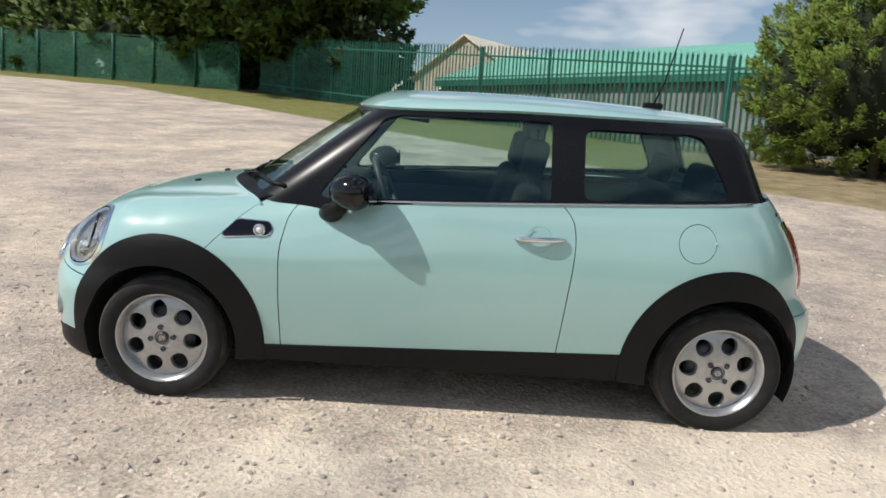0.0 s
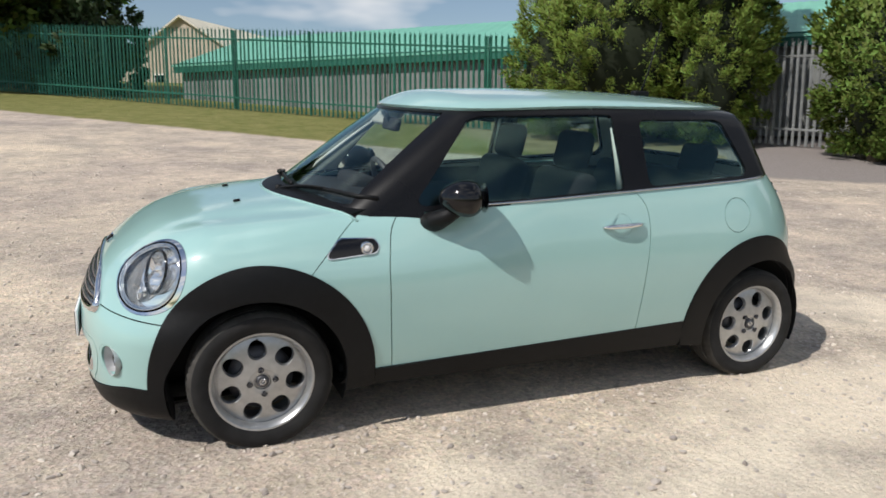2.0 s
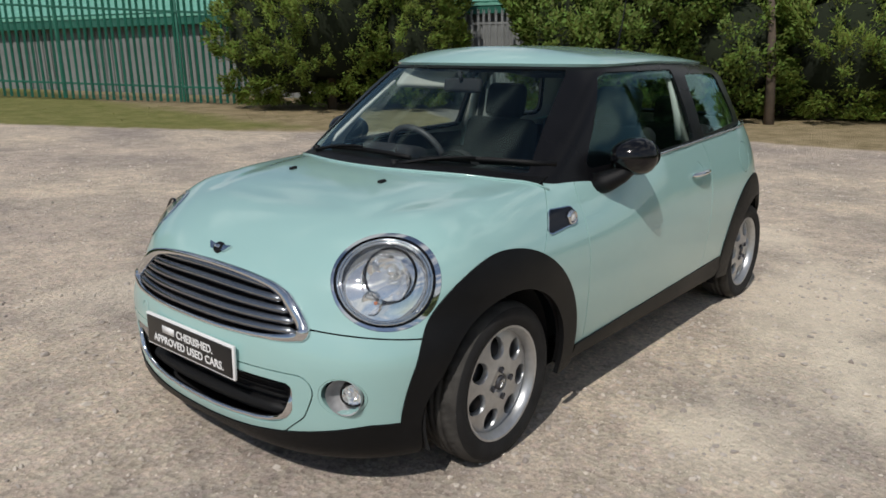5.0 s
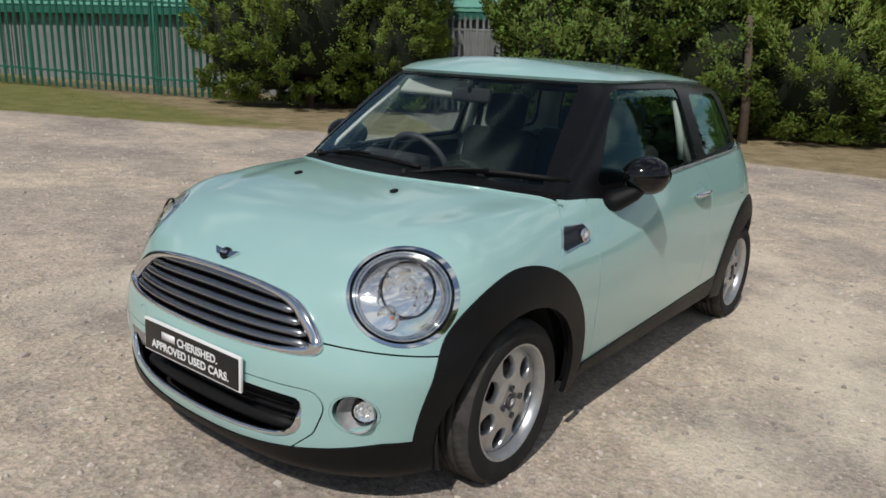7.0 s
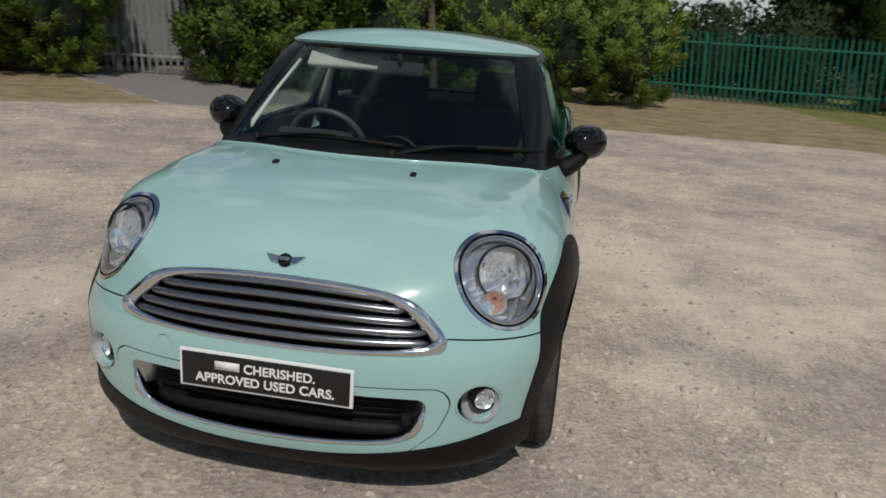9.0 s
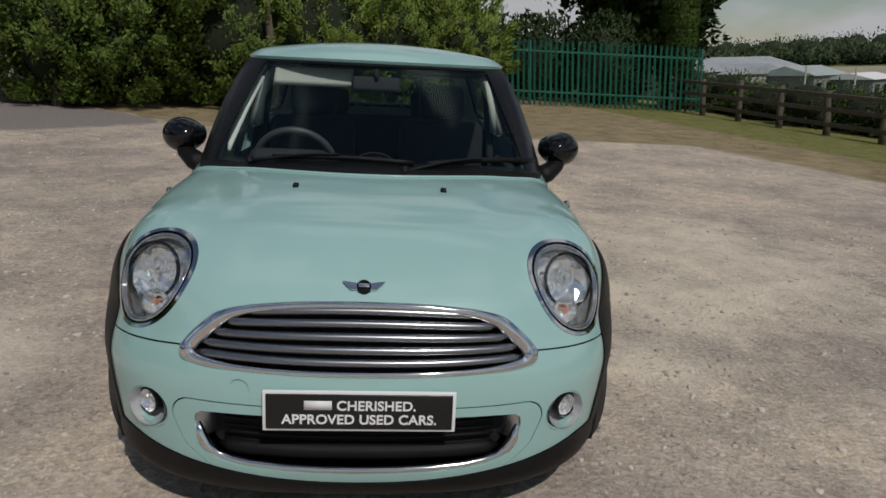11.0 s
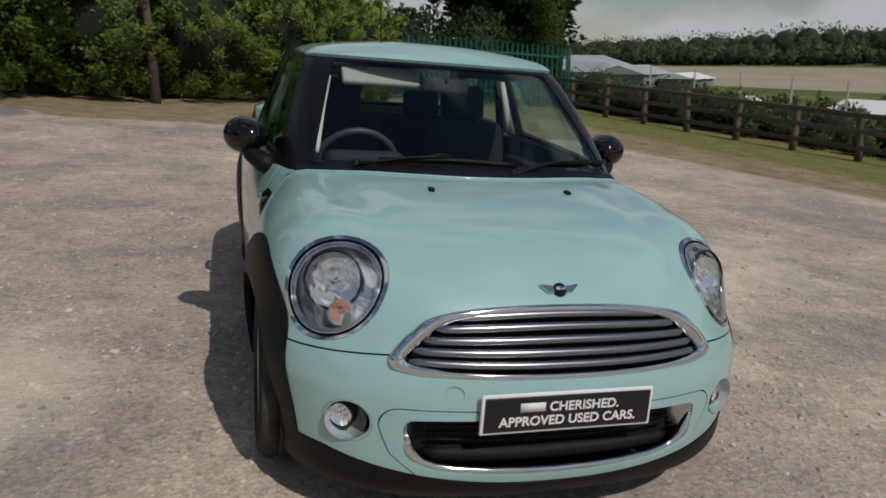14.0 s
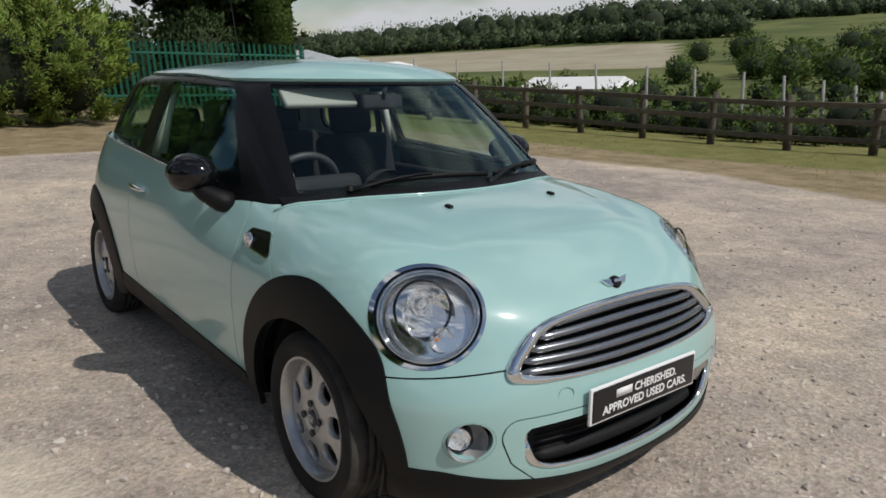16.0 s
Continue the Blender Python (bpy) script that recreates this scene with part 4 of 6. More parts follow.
tyre_me, tread_me, rim_me = tyre_mesh(), tread_mesh(), rim_mesh()
cap_me = mesh_of("centre_cap", *lathe([(0.0, -0.0715), (0.018, -0.071), (0.024, -0.068), (0.026, -0.060)], 32), STEEL_DARK)
badge_me = mesh_of("cap_badge", *join(lathe([(0.008, -0.0722), (0.010, -0.0735), (0.013, -0.0722)], 24), box(0.034, 0.003, 0.005, (0, -0.0722, 0), 0.001)), DULL_CHROME)
bolt_me = mesh_of("bolt", *lathe([(0.0, -0.068), (0.006, -0.068), (0.0075, -0.064), (0.0105, -0.063), (0.0115, -0.067), (0.0125, -0.0695)], 12), STEEL_DARK)
valve_me = mesh_of("valve_stem", *moved(lathe([(0.0, -0.034), (0.004, -0.034), (0.0055, -0.026), (0.0055, 0.0)], 10), pose(0.168 * math.cos(-2.288), -0.016, 0.168 * math.sin(-2.288))), RUBBER)
disc_me = mesh_of("brake_disc", *lathe([(0.03, -0.02), (0.07, -0.022), (0.128, -0.012), (0.130, 0.008)], 48), STEEL_DARK)
for ax in (ARCH_F, ARCH_R):
    for side in (-1, 1):
        wheel = new("wheel")
        wheel.parent = car
        wheel.matrix_basis = pose(ax, side * 0.728, 0.300) @ pose(0, 0, 0, 0, -226.1 if ax < 0 else 5.7, 0) @ (pose(0, 0, 0) if side < 0 else pose(0, 0, 0, 0, 0, 180))
        for nm, me in (("tyre", tyre_me), ("tread", tread_me), ("rim", rim_me), ("centre_cap", cap_me), ("cap_badge", badge_me), ("brake_disc", disc_me), ("valve_stem", valve_me)):
            part(nm, me, wheel)
        for k in range(4):
            b = part("bolt", bolt_me, wheel)
            b.matrix_basis = pose(0.050 * math.cos(k * math.pi / 2 + 0.881), -0.004, 0.050 * math.sin(k * math.pi / 2 + 0.881))
        well = lathe([(0.001, 0.29), (0.30, 0.28), (0.352, 0.27), (0.356, 0.0)], 48)
        well = (well[0], [q for q in well[1] if min(well[0][i][2] for i in q) > -0.16])
        part("wheel_well", mesh_of("wheel_well", *moved(well, pose(ax, side * 0.76, AXLE_Z) @ (pose(0, 0, 0) if side < 0 else pose(0, 0, 0, 0, 0, 180))), SHADOW_BLACK), car)
part("underside", mesh_of("underside", *box(3.2, 1.1, 0.06, (0, 0, 0.20), 0.02), SHADOW_BLACK), car)


# ---- fences ----
def pale_mesh(name, h, mat):
    """A W-section palisade pale with a splayed triple point."""
    xs = [-0.034, -0.018, 0.0, 0.018, 0.034]
    ys = [0.014, -0.004, 0.010, -0.004, 0.014]
    tops = [h - 0.05, h - 0.12, h, h - 0.12, h - 0.05]
    lean = [0.02, -0.01, -0.045, -0.01, 0.02]
    v, f = [], []
    for x, y, t, q in zip(xs, ys, tops, lean):
        v += [(x, y, 0.0), (x, y, h - 0.20), (x * (1.0 if abs(x) > 0.03 else 0.7), y + q * 0.6, t)]
    for i in range(4):
        a, b = 3 * i, 3 * i + 3
        f += [(a, b, b + 1, a + 1), (a + 1, b + 1, b + 2, a + 2)]
    return mesh_of(name, v, f, mat, smooth=False)


def palisade(name, a, b, h, mat, label, pitch=0.155, bay=2.75, drop=0.04, base=None):
    """A run of palisade fencing that steps with the ground: pales, two rails a bay, posts."""
    a, b = np.array(a, float), np.array(b, float)
    d = (b - a) / np.linalg.norm(b - a)
    length = np.linalg.norm(b - a)
    ang = math.degrees(math.atan2(d[1], d[0]))
    fence = thing(name, pose(*a, 0), label, "fence")
    pm = pale_mesh("pale", h, mat)
    post = mesh_of("post", *box(0.06, 0.06, h - 0.10, (0, 0.06, (h - 0.10) / 2), 0.006), mat)
    inv = pose(*a, 0).inverted()
    nb = int(math.ceil(length / bay))
    for k in range(nb + 1):
        p = a + d * min(k * bay, length)
        o = part("post", post, fence)
        o.matrix_basis = inv @ pose(p[0], p[1], float(height(*p)) + drop, 0, 0, ang)
        if k < nb:
            q = a + d * min((k + 1) * bay, length)
            z0, z1 = float(height(*p)) + drop, float(height(*q)) + drop
            run = np.linalg.norm(q - p)
            rail = mesh_of("rail", *box(1.0, 0.05, 0.05, (0.5, 0.03, 0), 0.004), mat)
            for hz in (0.35, h - 0.38):
                o = part("rail", rail, fence)
                o.matrix_basis = inv @ pose(p[0], p[1], z0 + hz, 0, -math.degrees(math.atan2(z1 - z0, run)), ang) @ Matrix.Diagonal((math.hypot(run, z1 - z0), 1, 1, 1))
    for k in range(int(length / pitch)):
        p = a + d * (k + 0.5) * pitch
        o = part("pale", pm, fence)
        o.matrix_basis = inv @ pose(p[0], p[1], float(height(*p)) + drop + 0.008 * math.sin(k * 2.3), 0, 0.35 * math.sin(k * 1.7), ang)
    return fence


def on_fence(s, off=0.0):
    """A place s metres along the long palisade, off metres behind it."""
    return FENCE_A + FENCE_DIR * s + np.array([-FENCE_DIR[1], FENCE_DIR[0]]) * off


palisade("palisade_fence", on_fence(-14.5), on_fence(9.2), 2.45, PALE_GREEN, "green painted steel palisade fence behind a grass verge")
palisade("gate_fence", (11.1, 10.7), (11.9, 7.3), 2.3, PALE_GREY, "grey galvanised palisade gate between tall bushes", bay=1.55)
palisade("green_fence", (17.6, -1.4), (17.1, -9.0), 1.85, PALE_GREEN, "green palisade fence before dark conifers")


def net_fence(a, b, h=2.2, bay=2.4):
    """Posts with green windbreak netting stretched between them and a top wire."""
    a, b = np.array(a, float), np.array(b, float)
    n = int(round(np.linalg.norm(b - a) / bay))
    fence = thing("net_fence", pose(*a, 0), "green windbreak netting on posts in front of a hedge", "fence")
    spots = [a + (b - a) * k / n for k in range(n + 1)]
    feet = [np.array([p[0] - a[0], p[1] - a[1], float(height(*p))]) for p in spots]
    for k, q in enumerate(feet):
        part("post", mesh_of("post", *tube([q + (0, 0, -0.1), q + (0.01, 0, h * 0.5), q + (0, 0.01, h)], [0.05, 0.047, 0.045], 8), PALE_GREEN), fence)
        if k < n:
            e = feet[k + 1]
            v, f = [], []
            for i in range(9):
                t = i / 8
                for j in range(5):
                    c = q + (e - q) * t
                    v.append(c + np.array([0, 0.06 + 0.05 * math.sin(math.pi * t) * math.sin(1.7 * k + 2.0 * j), 0.04 + (h - 0.08 - 0.05 * math.sin(math.pi * t)) * j / 4]))
            for i in range(8):
                for j in range(4):
                    f.append((5 * i + j, 5 * i + 5 + j, 5 * i + 6 + j, 5 * i + 1 + j))
            part("netting", mesh_of("netting", v, f, NETTING), fence, "green woven netting")
    part("top_wire", mesh_of("top_wire", *tube([q + (0, 0.04, h - 0.02) for q in feet], 0.012, 6), PALE_GREEN), fence)


net_fence((-32.0, 38.2), (-9.4, 29.8))


def rail_fence():
    fence = thing("rail_fence", pose(*RAIL_A, 0), "weathered wooden post and rail fence on a grass verge", "fence")
    inv = pose(*RAIL_A, 0).inverted()
    rng = random.Random(5)
    ang = math.degrees(math.atan2(RAIL_DIR[1], RAIL_DIR[0]))
    s0, s1, pitch = -13.15, 14.6, 1.45
    n = int((s1 - s0) / pitch)
    rail = mesh_of("rail", *box(1.0, 0.045, 0.10, (0.5, 0, 0), 0.01), WOOD)
    for k in range(n + 1):
        p = RAIL_A + RAIL_DIR * (s0 + k * pitch)
        z = float(height(*p))
        hgt = 1.00 + rng.uniform(-0.04, 0.05)
        post = tube([(0, 0, -0.1), (0.005, 0, 0.4), (rng.uniform(-0.02, 0.02), 0, 0.8), (rng.uniform(-0.03, 0.03), 0, hgt)], [0.080, 0.076, 0.070, 0.066], 8)
        o = part("post", mesh_of("post", *post, WOOD), fence)
        o.matrix_basis = inv @ pose(p[0], p[1], z, rng.uniform(-2, 2), rng.uniform(-3, 3), ang)
        if k < n:
            q = RAIL_A + RAIL_DIR * (s0 + (k + 1) * pitch)
            z1 = float(height(*q))
            for hz in (0.26, 0.58, 0.89):
                o = part("rail", rail, fence)
                o.matrix_basis = inv @ pose(p[0], p[1], z + hz, 0, -math.degrees(math.atan2(z1 - z, pitch)) + rng.uniform(-0.4, 0.4), ang) @ pose(0, 0.09, 0) @ Matrix.Diagonal((pitch, 1, 1, 1))
    return fence


rail_fence()


# ---- foliage ----
def leaves(centres, normals, size, rng, spread=0.6, up=0.3, wide=0.32):
    """Small pointed leaves as folded quads scattered at the given places."""
    k = len(centres)
    d = normals + rng.normal(0, spread, (k, 3))
    d[:, 2] += up
    d /= np.linalg.norm(d, axis=1)[:, None]
    s = np.cross(d, rng.normal(0, 1, (k, 3)))
    s /= np.maximum(np.linalg.norm(s, axis=1), 1e-6)[:, None]
    ln = size * rng.uniform(0.6, 1.4, (k, 1))
    a = centres - d * ln * 0.5
    b = centres + s * ln * wide
    c = centres + d * ln * 0.8
    e = centres - s * ln * wide
    g = np.cross(c - a, e - b)
    g /= np.maximum(np.linalg.norm(g, axis=1), 1e-9)[:, None]
    turn = np.sum(g * normals, 1) < 0
    b[turn], e[turn] = e[turn].copy(), b[turn].copy()
    g[turn] *= -1
    n = normals + 0.55 * g
    n /= np.maximum(np.linalg.norm(n, axis=1), 1e-9)[:, None]
    v = np.stack([a, b, c, e], 1).reshape(-1, 3)
    f = np.arange(4 * k).reshape(k, 4)
    return v, f, np.repeat(n, 4, 0)


def shell_points(blobs, count, rng, depth=0.25, rough=0.22, freq=1.6, clump=0.0, per=130):
    """Places near the lumpy outer surface of a union of ellipsoids (x, y, z, rx, ry, rz), with outward directions."""
    blobs = np.array(blobs, float)
    area = blobs[:, 3] * blobs[:, 5] + blobs[:, 4] * blobs[:, 5]
    pick = rng.choice(len(blobs), count, p=area / area.sum())
    d = rng.normal(0, 1, (count, 3))
    d /= np.linalg.norm(d, axis=1)[:, None]
    b = blobs[pick]
    ph = b[:, :3] * 3.1
    lump = np.sin(d[:, 0] * 5 * freq + ph[:, 0]) * np.sin(d[:, 1] * 6 * freq + ph[:, 1]) * np.sin(d[:, 2] * 5.5 * freq + ph[:, 2])
    lump += 0.5 * np.sin(d[:, 0] * 13 * freq + ph[:, 1]) * np.sin(d[:, 1] * 12 * freq + ph[:, 2]) * np.sin(d[:, 2] * 14 * freq + ph[:, 0])
    q = b[:, :3] + d * b[:, 3:]
    fine = np.sin(q[:, 0] * 5.1 + 1.3 * np.sin(q[:, 2] * 3.7)) * np.sin(q[:, 1] * 5.6 + 1.1 * np.sin(q[:, 0] * 2.9)) * np.sin(q[:, 2] * 6.3 + 1.2 * np.sin(q[:, 1] * 3.3))
    r = 1 + rough * lump + 0.12 * fine - depth * rng.random(count) ** 2.0
    p = b[:, :3] + d * b[:, 3:] * r[:, None]
    if clump:
        # leaves gather on boughs that stand out from the shell, with gaps between
        m = max(int(count / per), 8)
        c, cd = p[:m] + d[:m] * rng.uniform(-0.5, 0.25, (m, 1)) * clump, d[:m]
        hit = rng.integers(0, m, count)
        pick = pick[:m][hit]
        out = cd[hit] * 0.75 + np.array([0, 0, 0.45])
        t = rng.random((count, 1)) ** 0.7
        p = c[hit] + out * (t - 0.35) * clump * 1.5 + rng.normal(0, 0.30, (count, 3)) * clump * (1.15 - 0.75 * t)
        d = cd[hit] + 0.9 * (p - c[hit]) / clump
        d /= np.maximum(np.linalg.norm(d, axis=1), 1e-6)[:, None]
    keep = np.ones(count, bool)
    for q in range(len(blobs)):
        w = (p - blobs[q, :3]) / blobs[q, 3:]
        keep &= (pick == q) | (np.linalg.norm(w, axis=1) > 0.72)
    keep &= p[:, 2] > height(p[:, 0], p[:, 1]) + 0.12
    return p[keep], d[keep]


# dark solid cores: fill the crown and put the shade between boughs into colour
def hearts(blobs, k=0.66):
    out = []
    for x, y, z, rx, ry, rz in blobs:
        bm = bmesh.new()
        bmesh.ops.create_icosphere(bm, subdivisions=3, radius=1.0)
        bm.verts.index_update()
        v = np.array([p.co[:] for p in bm.verts])
        v *= (1 + 0.08 * np.sin(v[:, :1] * 7 + x) * np.sin(v[:, 1:2] * 6 + y))
        f = [tuple(q.index for q in p.verts) for p in bm.faces]
        bm.free()
        out.append((v * np.array([rx, ry, rz]) * k + np.array([x, y, z]), f))
    return join(*out)


def bush(name, blobs, count, size, mat, label, category, seed, trunk=None, wide=0.32, spread=0.6, **kw):
    rng = np.random.default_rng(seed)
    blobs = [(x, y, z + float(height(x, y)), rx, ry, rz) for x, y, z, rx, ry, rz in blobs]
    b = thing(name, pose(blobs[0][0], blobs[0][1], float(height(blobs[0][0], blobs[0][1]))), label, category)
    inv = np.array(b.matrix_basis.translation)
    p, d = shell_points(blobs, count, rng, **kw)
    v, f, n = leaves(p, d, size, rng, spread, wide=wide)
    part("crown", mesh_of("crown", v - inv, f, mat, n), b)
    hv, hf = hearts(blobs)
    part("shade_core", mesh_of("shade_core", hv - inv, hf, SHADE_CORE), b)
    for k, (x, y, r, hgt) in enumerate(trunk or [(blobs[0][0], blobs[0][1], 0.12, blobs[0][2] - inv[2])]):
        z = float(height(x, y))
        part("trunk", mesh_of("trunk", *tube([(x - inv[0], y - inv[1], z - inv[2] - 0.2), (x - inv[0] + 0.03, y - inv[1], z - inv[2] + hgt * 0.5), (x - inv[0], y - inv[1] + 0.05, z - inv[2] + hgt)], [r, r * 0.8, r * 0.5], 10), BARK), b)
    return b


bush("conifer_bush", [(8.67, 10.98, 2.02, 2.12, 1.84, 2.12), (8.95, 10.71, 4.05, 1.75, 1.56, 2.39), (7.30, 11.70, 1.60, 0.92, 0.92, 1.75), (7.9, 11.3, 1.5, 1.15, 1.10, 1.75), (10.14, 10.25, 2.21, 1.38, 1.2, 2.3), (10.60, 9.75, 2.02, 0.95, 0.95, 2.3), (9.85, 9.35, 1.7, 0.95, 0.9, 2.0), (9.85, 9.4, 3.9, 1.0, 0.9, 2.0)], 220000, 0.070, LEAF_YELLOW, "tall rounded yellow-green conifer bush on the verge", "bush", 11, wide=0.19, spread=0.45, clump=0.28, depth=0.10)
bush("laurel_hedge", [(10.92, 6.14, 1.58, 0.79, 0.83, 1.83), (11.34, 6.72, 1.66, 0.71, 0.71, 1.91), (11.51, 5.72, 1.41, 1.0, 1.08, 1.66), (12.0, 5.23, 1.49, 1.41, 1.33, 1.66), (12.34, 4.56, 3.32, 1.58, 1.66, 2.32), (12.92, 3.23, 1.41, 1.33, 1.24, 1.66)], 130000, 0.071, LEAF_LAUREL, "dense green hedge beside the gate", "hedge", 12, clump=0.40, depth=0.12)
bush("conifer_hedge", [(13.78, 1.31, 1.39, 1.39, 1.56, 1.64), (14.28, -0.74, 1.31, 1.31, 1.56, 1.56), (14.11, -1.89, 1.23, 1.02, 1.07, 1.48), (14.6, 0.98, 3.44, 1.31, 1.97, 1.97), (13.6, 3.0, 2.75, 0.75, 0.8, 2.3)], 165000, 0.076, LEAF_YELLOW, "dense yellow-green conifer hedge on the verge", "hedge", 13, [(12.23, 2.25, 0.107, 2.46)], wide=0.19, spread=0.45, clump=0.32, depth=0.10)
bush("broadleaf_tree", [(-7.5, 29.0, 6.0, 5.0, 4.5, 4.2), (-11.5, 32.0, 6.2, 4.2, 3.8, 4.0), (-5.6, 29.0, 7.2, 2.9, 2.8, 3.2)], 70000, 0.28, LEAF_GREEN, "large green broadleaf trees overhanging the fence", "tree", 14, [(-7.0, 31.5, 0.3, 5.0), (-11.0, 34.0, 0.3, 5.0)], clump=0.8, per=90)


# ---- car details ----
def bowl(r, depth, n=28):
    """A reflector dish that opens towards -x."""
    return lathe([(r * k / 6, -depth * (k / 6) ** 2) for k in range(7)] + [(r * 1.04, -depth - 0.002), (r * 1.05, -depth + 0.006)], n, "x")


def faceted(r, depth, seed, rings=6, n=15):
    """A reflector dish broken into small flat facets, each tilted a little its own way."""
    rng = random.Random(seed)
    v = [(0.0, 0.0, 0.0)]
    for k in range(1, rings + 1):
        for i in range(n):
            t, q = 2 * math.pi * (i + 0.5 * (k % 2)) / n, k / rings
            v.append((-depth * q * q + rng.uniform(-0.0045, 0.0045), r * q * math.cos(t), r * q * math.sin(t)))
    f = [(0, 1 + i, 1 + (i + 1) % n) for i in range(n)]
    for k in range(rings - 1):
        for i in range(n):
            j = (i + 1) % n
            f.append((1 + k * n + i, 1 + (k + 1) * n + i, 1 + (k + 1) * n + j, 1 + k * n + j))
    return v, f


def ball(r, n=16, sx=1.0):
    return lathe([(r * math.sin(math.pi * k / 10), -sx * r * math.cos(math.pi * k / 10)) for k in range(11)], n, "x")


def on_lamp(k, a):
    """A place on the body's skin, on an oval k times the lens outline, at angle a."""
    p = LAMP_AT - 0.004 * LAMP_W - 0.002 * LAMP_U + 0.92 * k * (LAMP_A * math.cos(a) * LAMP_W + LAMP_B * math.sin(a) * LAMP_U)
    lo, hi = -0.25, 0.12
    for _ in range(36):
        mid = (lo + hi) / 2
        if body_field((p + LAMP_N * mid)[None])[0] > 0:
            hi = mid
        else:
            lo = mid
    return p + LAMP_N * lo


for side in (-1, 1):
    unit = new("headlight")
    unit.parent = car
    hoop = lambda k, lift: [tuple((on_lamp(k, 2 * math.pi * q / 72) + LAMP_N * lift) * np.array([1, side, 1.0])) for q in range(73)]
    up_ = LAMP_N * np.array([1, side, 1.0])
    panel_part("chrome_ring", panel(BODY, [lamp, no(lamp_in)], 0.001, rim=0.016, swell=lambda v: 0.005 * np.sqrt(np.clip(lamp(v) / 0.012, 0, 1)) * (1 - 0.5 * np.clip(1 - np.abs(lamp_in(v)) / 0.006, 0, 1)), side=side), CHROME, unit, "polished chrome headlight ring")
    panel_part("surround", panel(BODY, [lamp_in, no(lamp_in, -0.016)], -0.006, rim=0.02, side=side), GLOSS_BLACK, unit)
    part("inner_ring", mesh_of("inner_ring", *tube(hoop(0.925, -0.001), 0.0042, 8, 1.0, up_), CHROME), unit, "thin chrome lens rim")
    part("bezel", mesh_of("bezel", *tube(hoop(0.872, -0.007), 0.0046, 8, 1.2, up_), CHROME), unit)
    panel_part("housing", panel(BODY, [yes(lamp_in, 0.014)], -0.014, rim=0, swell=lambda v: -0.050 * np.sqrt(np.clip((lamp_in(v) - 0.014) / 0.09, 0, 1)), side=side), REFLECTOR, unit)
    lens = panel_part("lens", panel(BODY, [yes(lamp_in, 0.0085)], 0.003, rim=0, swell=lambda v: 0.007 * (1 - (1 - np.clip((lamp_in(v) - 0.0085) / 0.1, 0, 1)) ** 2), side=side), LENS_GLASS, unit, "clear headlight lens")
    lens.visible_shadow = False
    flip = np.array([1, side, 1.0])
    deep = lambda u, w, d: (LAMP_AT + LAMP_U * u + LAMP_W * w - LAMP_N * d) * flip
    into = Vector(((LAMP_N * 0.55 + np.array([-0.6, 0.06, 0.0])) * flip).tolist())
    turn = Vector((-1, 0, 0)).rotation_difference(into).to_matrix().to_4x4()
    at = lambda *q: Matrix.Translation(Vector(deep(*q).tolist())) @ turn
    part("reflector", mesh_of("reflector", *moved(faceted(0.080, 0.052, 5 + side), at(0.016, 0.012, 0.074)), REFLECTOR, smooth=False), unit, "faceted bright reflector")
    part("reflector_hoop", mesh_of("reflector_hoop", *moved(lathe([(0.079, 0.0), (0.081, -0.006), (0.085, -0.007), (0.087, 0.004)], 44, "x"), at(0.016, 0.012, 0.025)), GLOSS_BLACK), unit, "dark reflector edge")
    part("bulb_shield", mesh_of("bulb_shield", *join(moved(ball(0.016, 16, 1.3), at(0.030, 0.016, 0.036)), moved(lathe([(0.026, 0.0), (0.0285, -0.006), (0.031, 0.0)], 24, "x"), at(0.030, 0.016, 0.034))), REFLECTOR), unit)
    ahead = Vector((-1, 0, 0)).rotation_difference(Vector((-0.975, side * 0.06, 0.22))).to_matrix().to_4x4()
    low = Matrix.Translation(Vector(deep(-0.062, -0.026, 0.060).tolist())) @ ahead
    part("indicator_bowl", mesh_of("indicator_bowl", *moved(bowl(0.034, 0.030), low), REFLECTOR), unit)
    part("indicator_rim", mesh_of("indicator_rim", *moved(lathe([(0.034, 0.0), (0.0355, -0.004), (0.038, -0.003), (0.039, 0.004)], 28, "x"), low @ pose(-0.030, 0, 0)), CHROME), unit)
    part("indicator_bulb", mesh_of("indicator_bulb", *moved(ball(0.0058, 16, 1.1), low @ pose(-0.0100, 0, 0)), ORANGE), unit, "amber indicator bulb")
    # fog lamp in the bumper
    fl = new("fog_lamp")
    fl.parent = car
    fx = float(nose_x(FOG_Y, FOG_Z))
    panel_part("rim", panel(BODY, [fog, no(fog, -0.006)], 0.0, rim=0.045, swell=lambda v: -0.006 * np.clip(fog(v) / 0.006, 0, 1), side=side), PAINT, fl)
    cup_at = pose(fx + 0.022, side * (FOG_Y - 0.002), FOG_Z, 0, 0, side * -22)
    part("chrome_cup", mesh_of("chrome_cup", *moved(lathe([(0.0585, -0.020), (0.057, 0.0), (0.049, 0.022), (0.040, 0.036), (0.0, 0.042)], 36, "x"), cup_at), LAMP_CUP), fl, "dull chrome lamp bowl")
    lens_at = pose(fx + 0.040, side * (FOG_Y + 0.011), FOG_Z + 0.001, 0, 0, side * -34)
    part("lens_collar", mesh_of("lens_collar", *moved(lathe([(0.033, -0.004), (0.036, -0.008), (0.041, -0.004), (0.041, 0.030)], 32, "x"), lens_at), GLOSS_BLACK), fl)
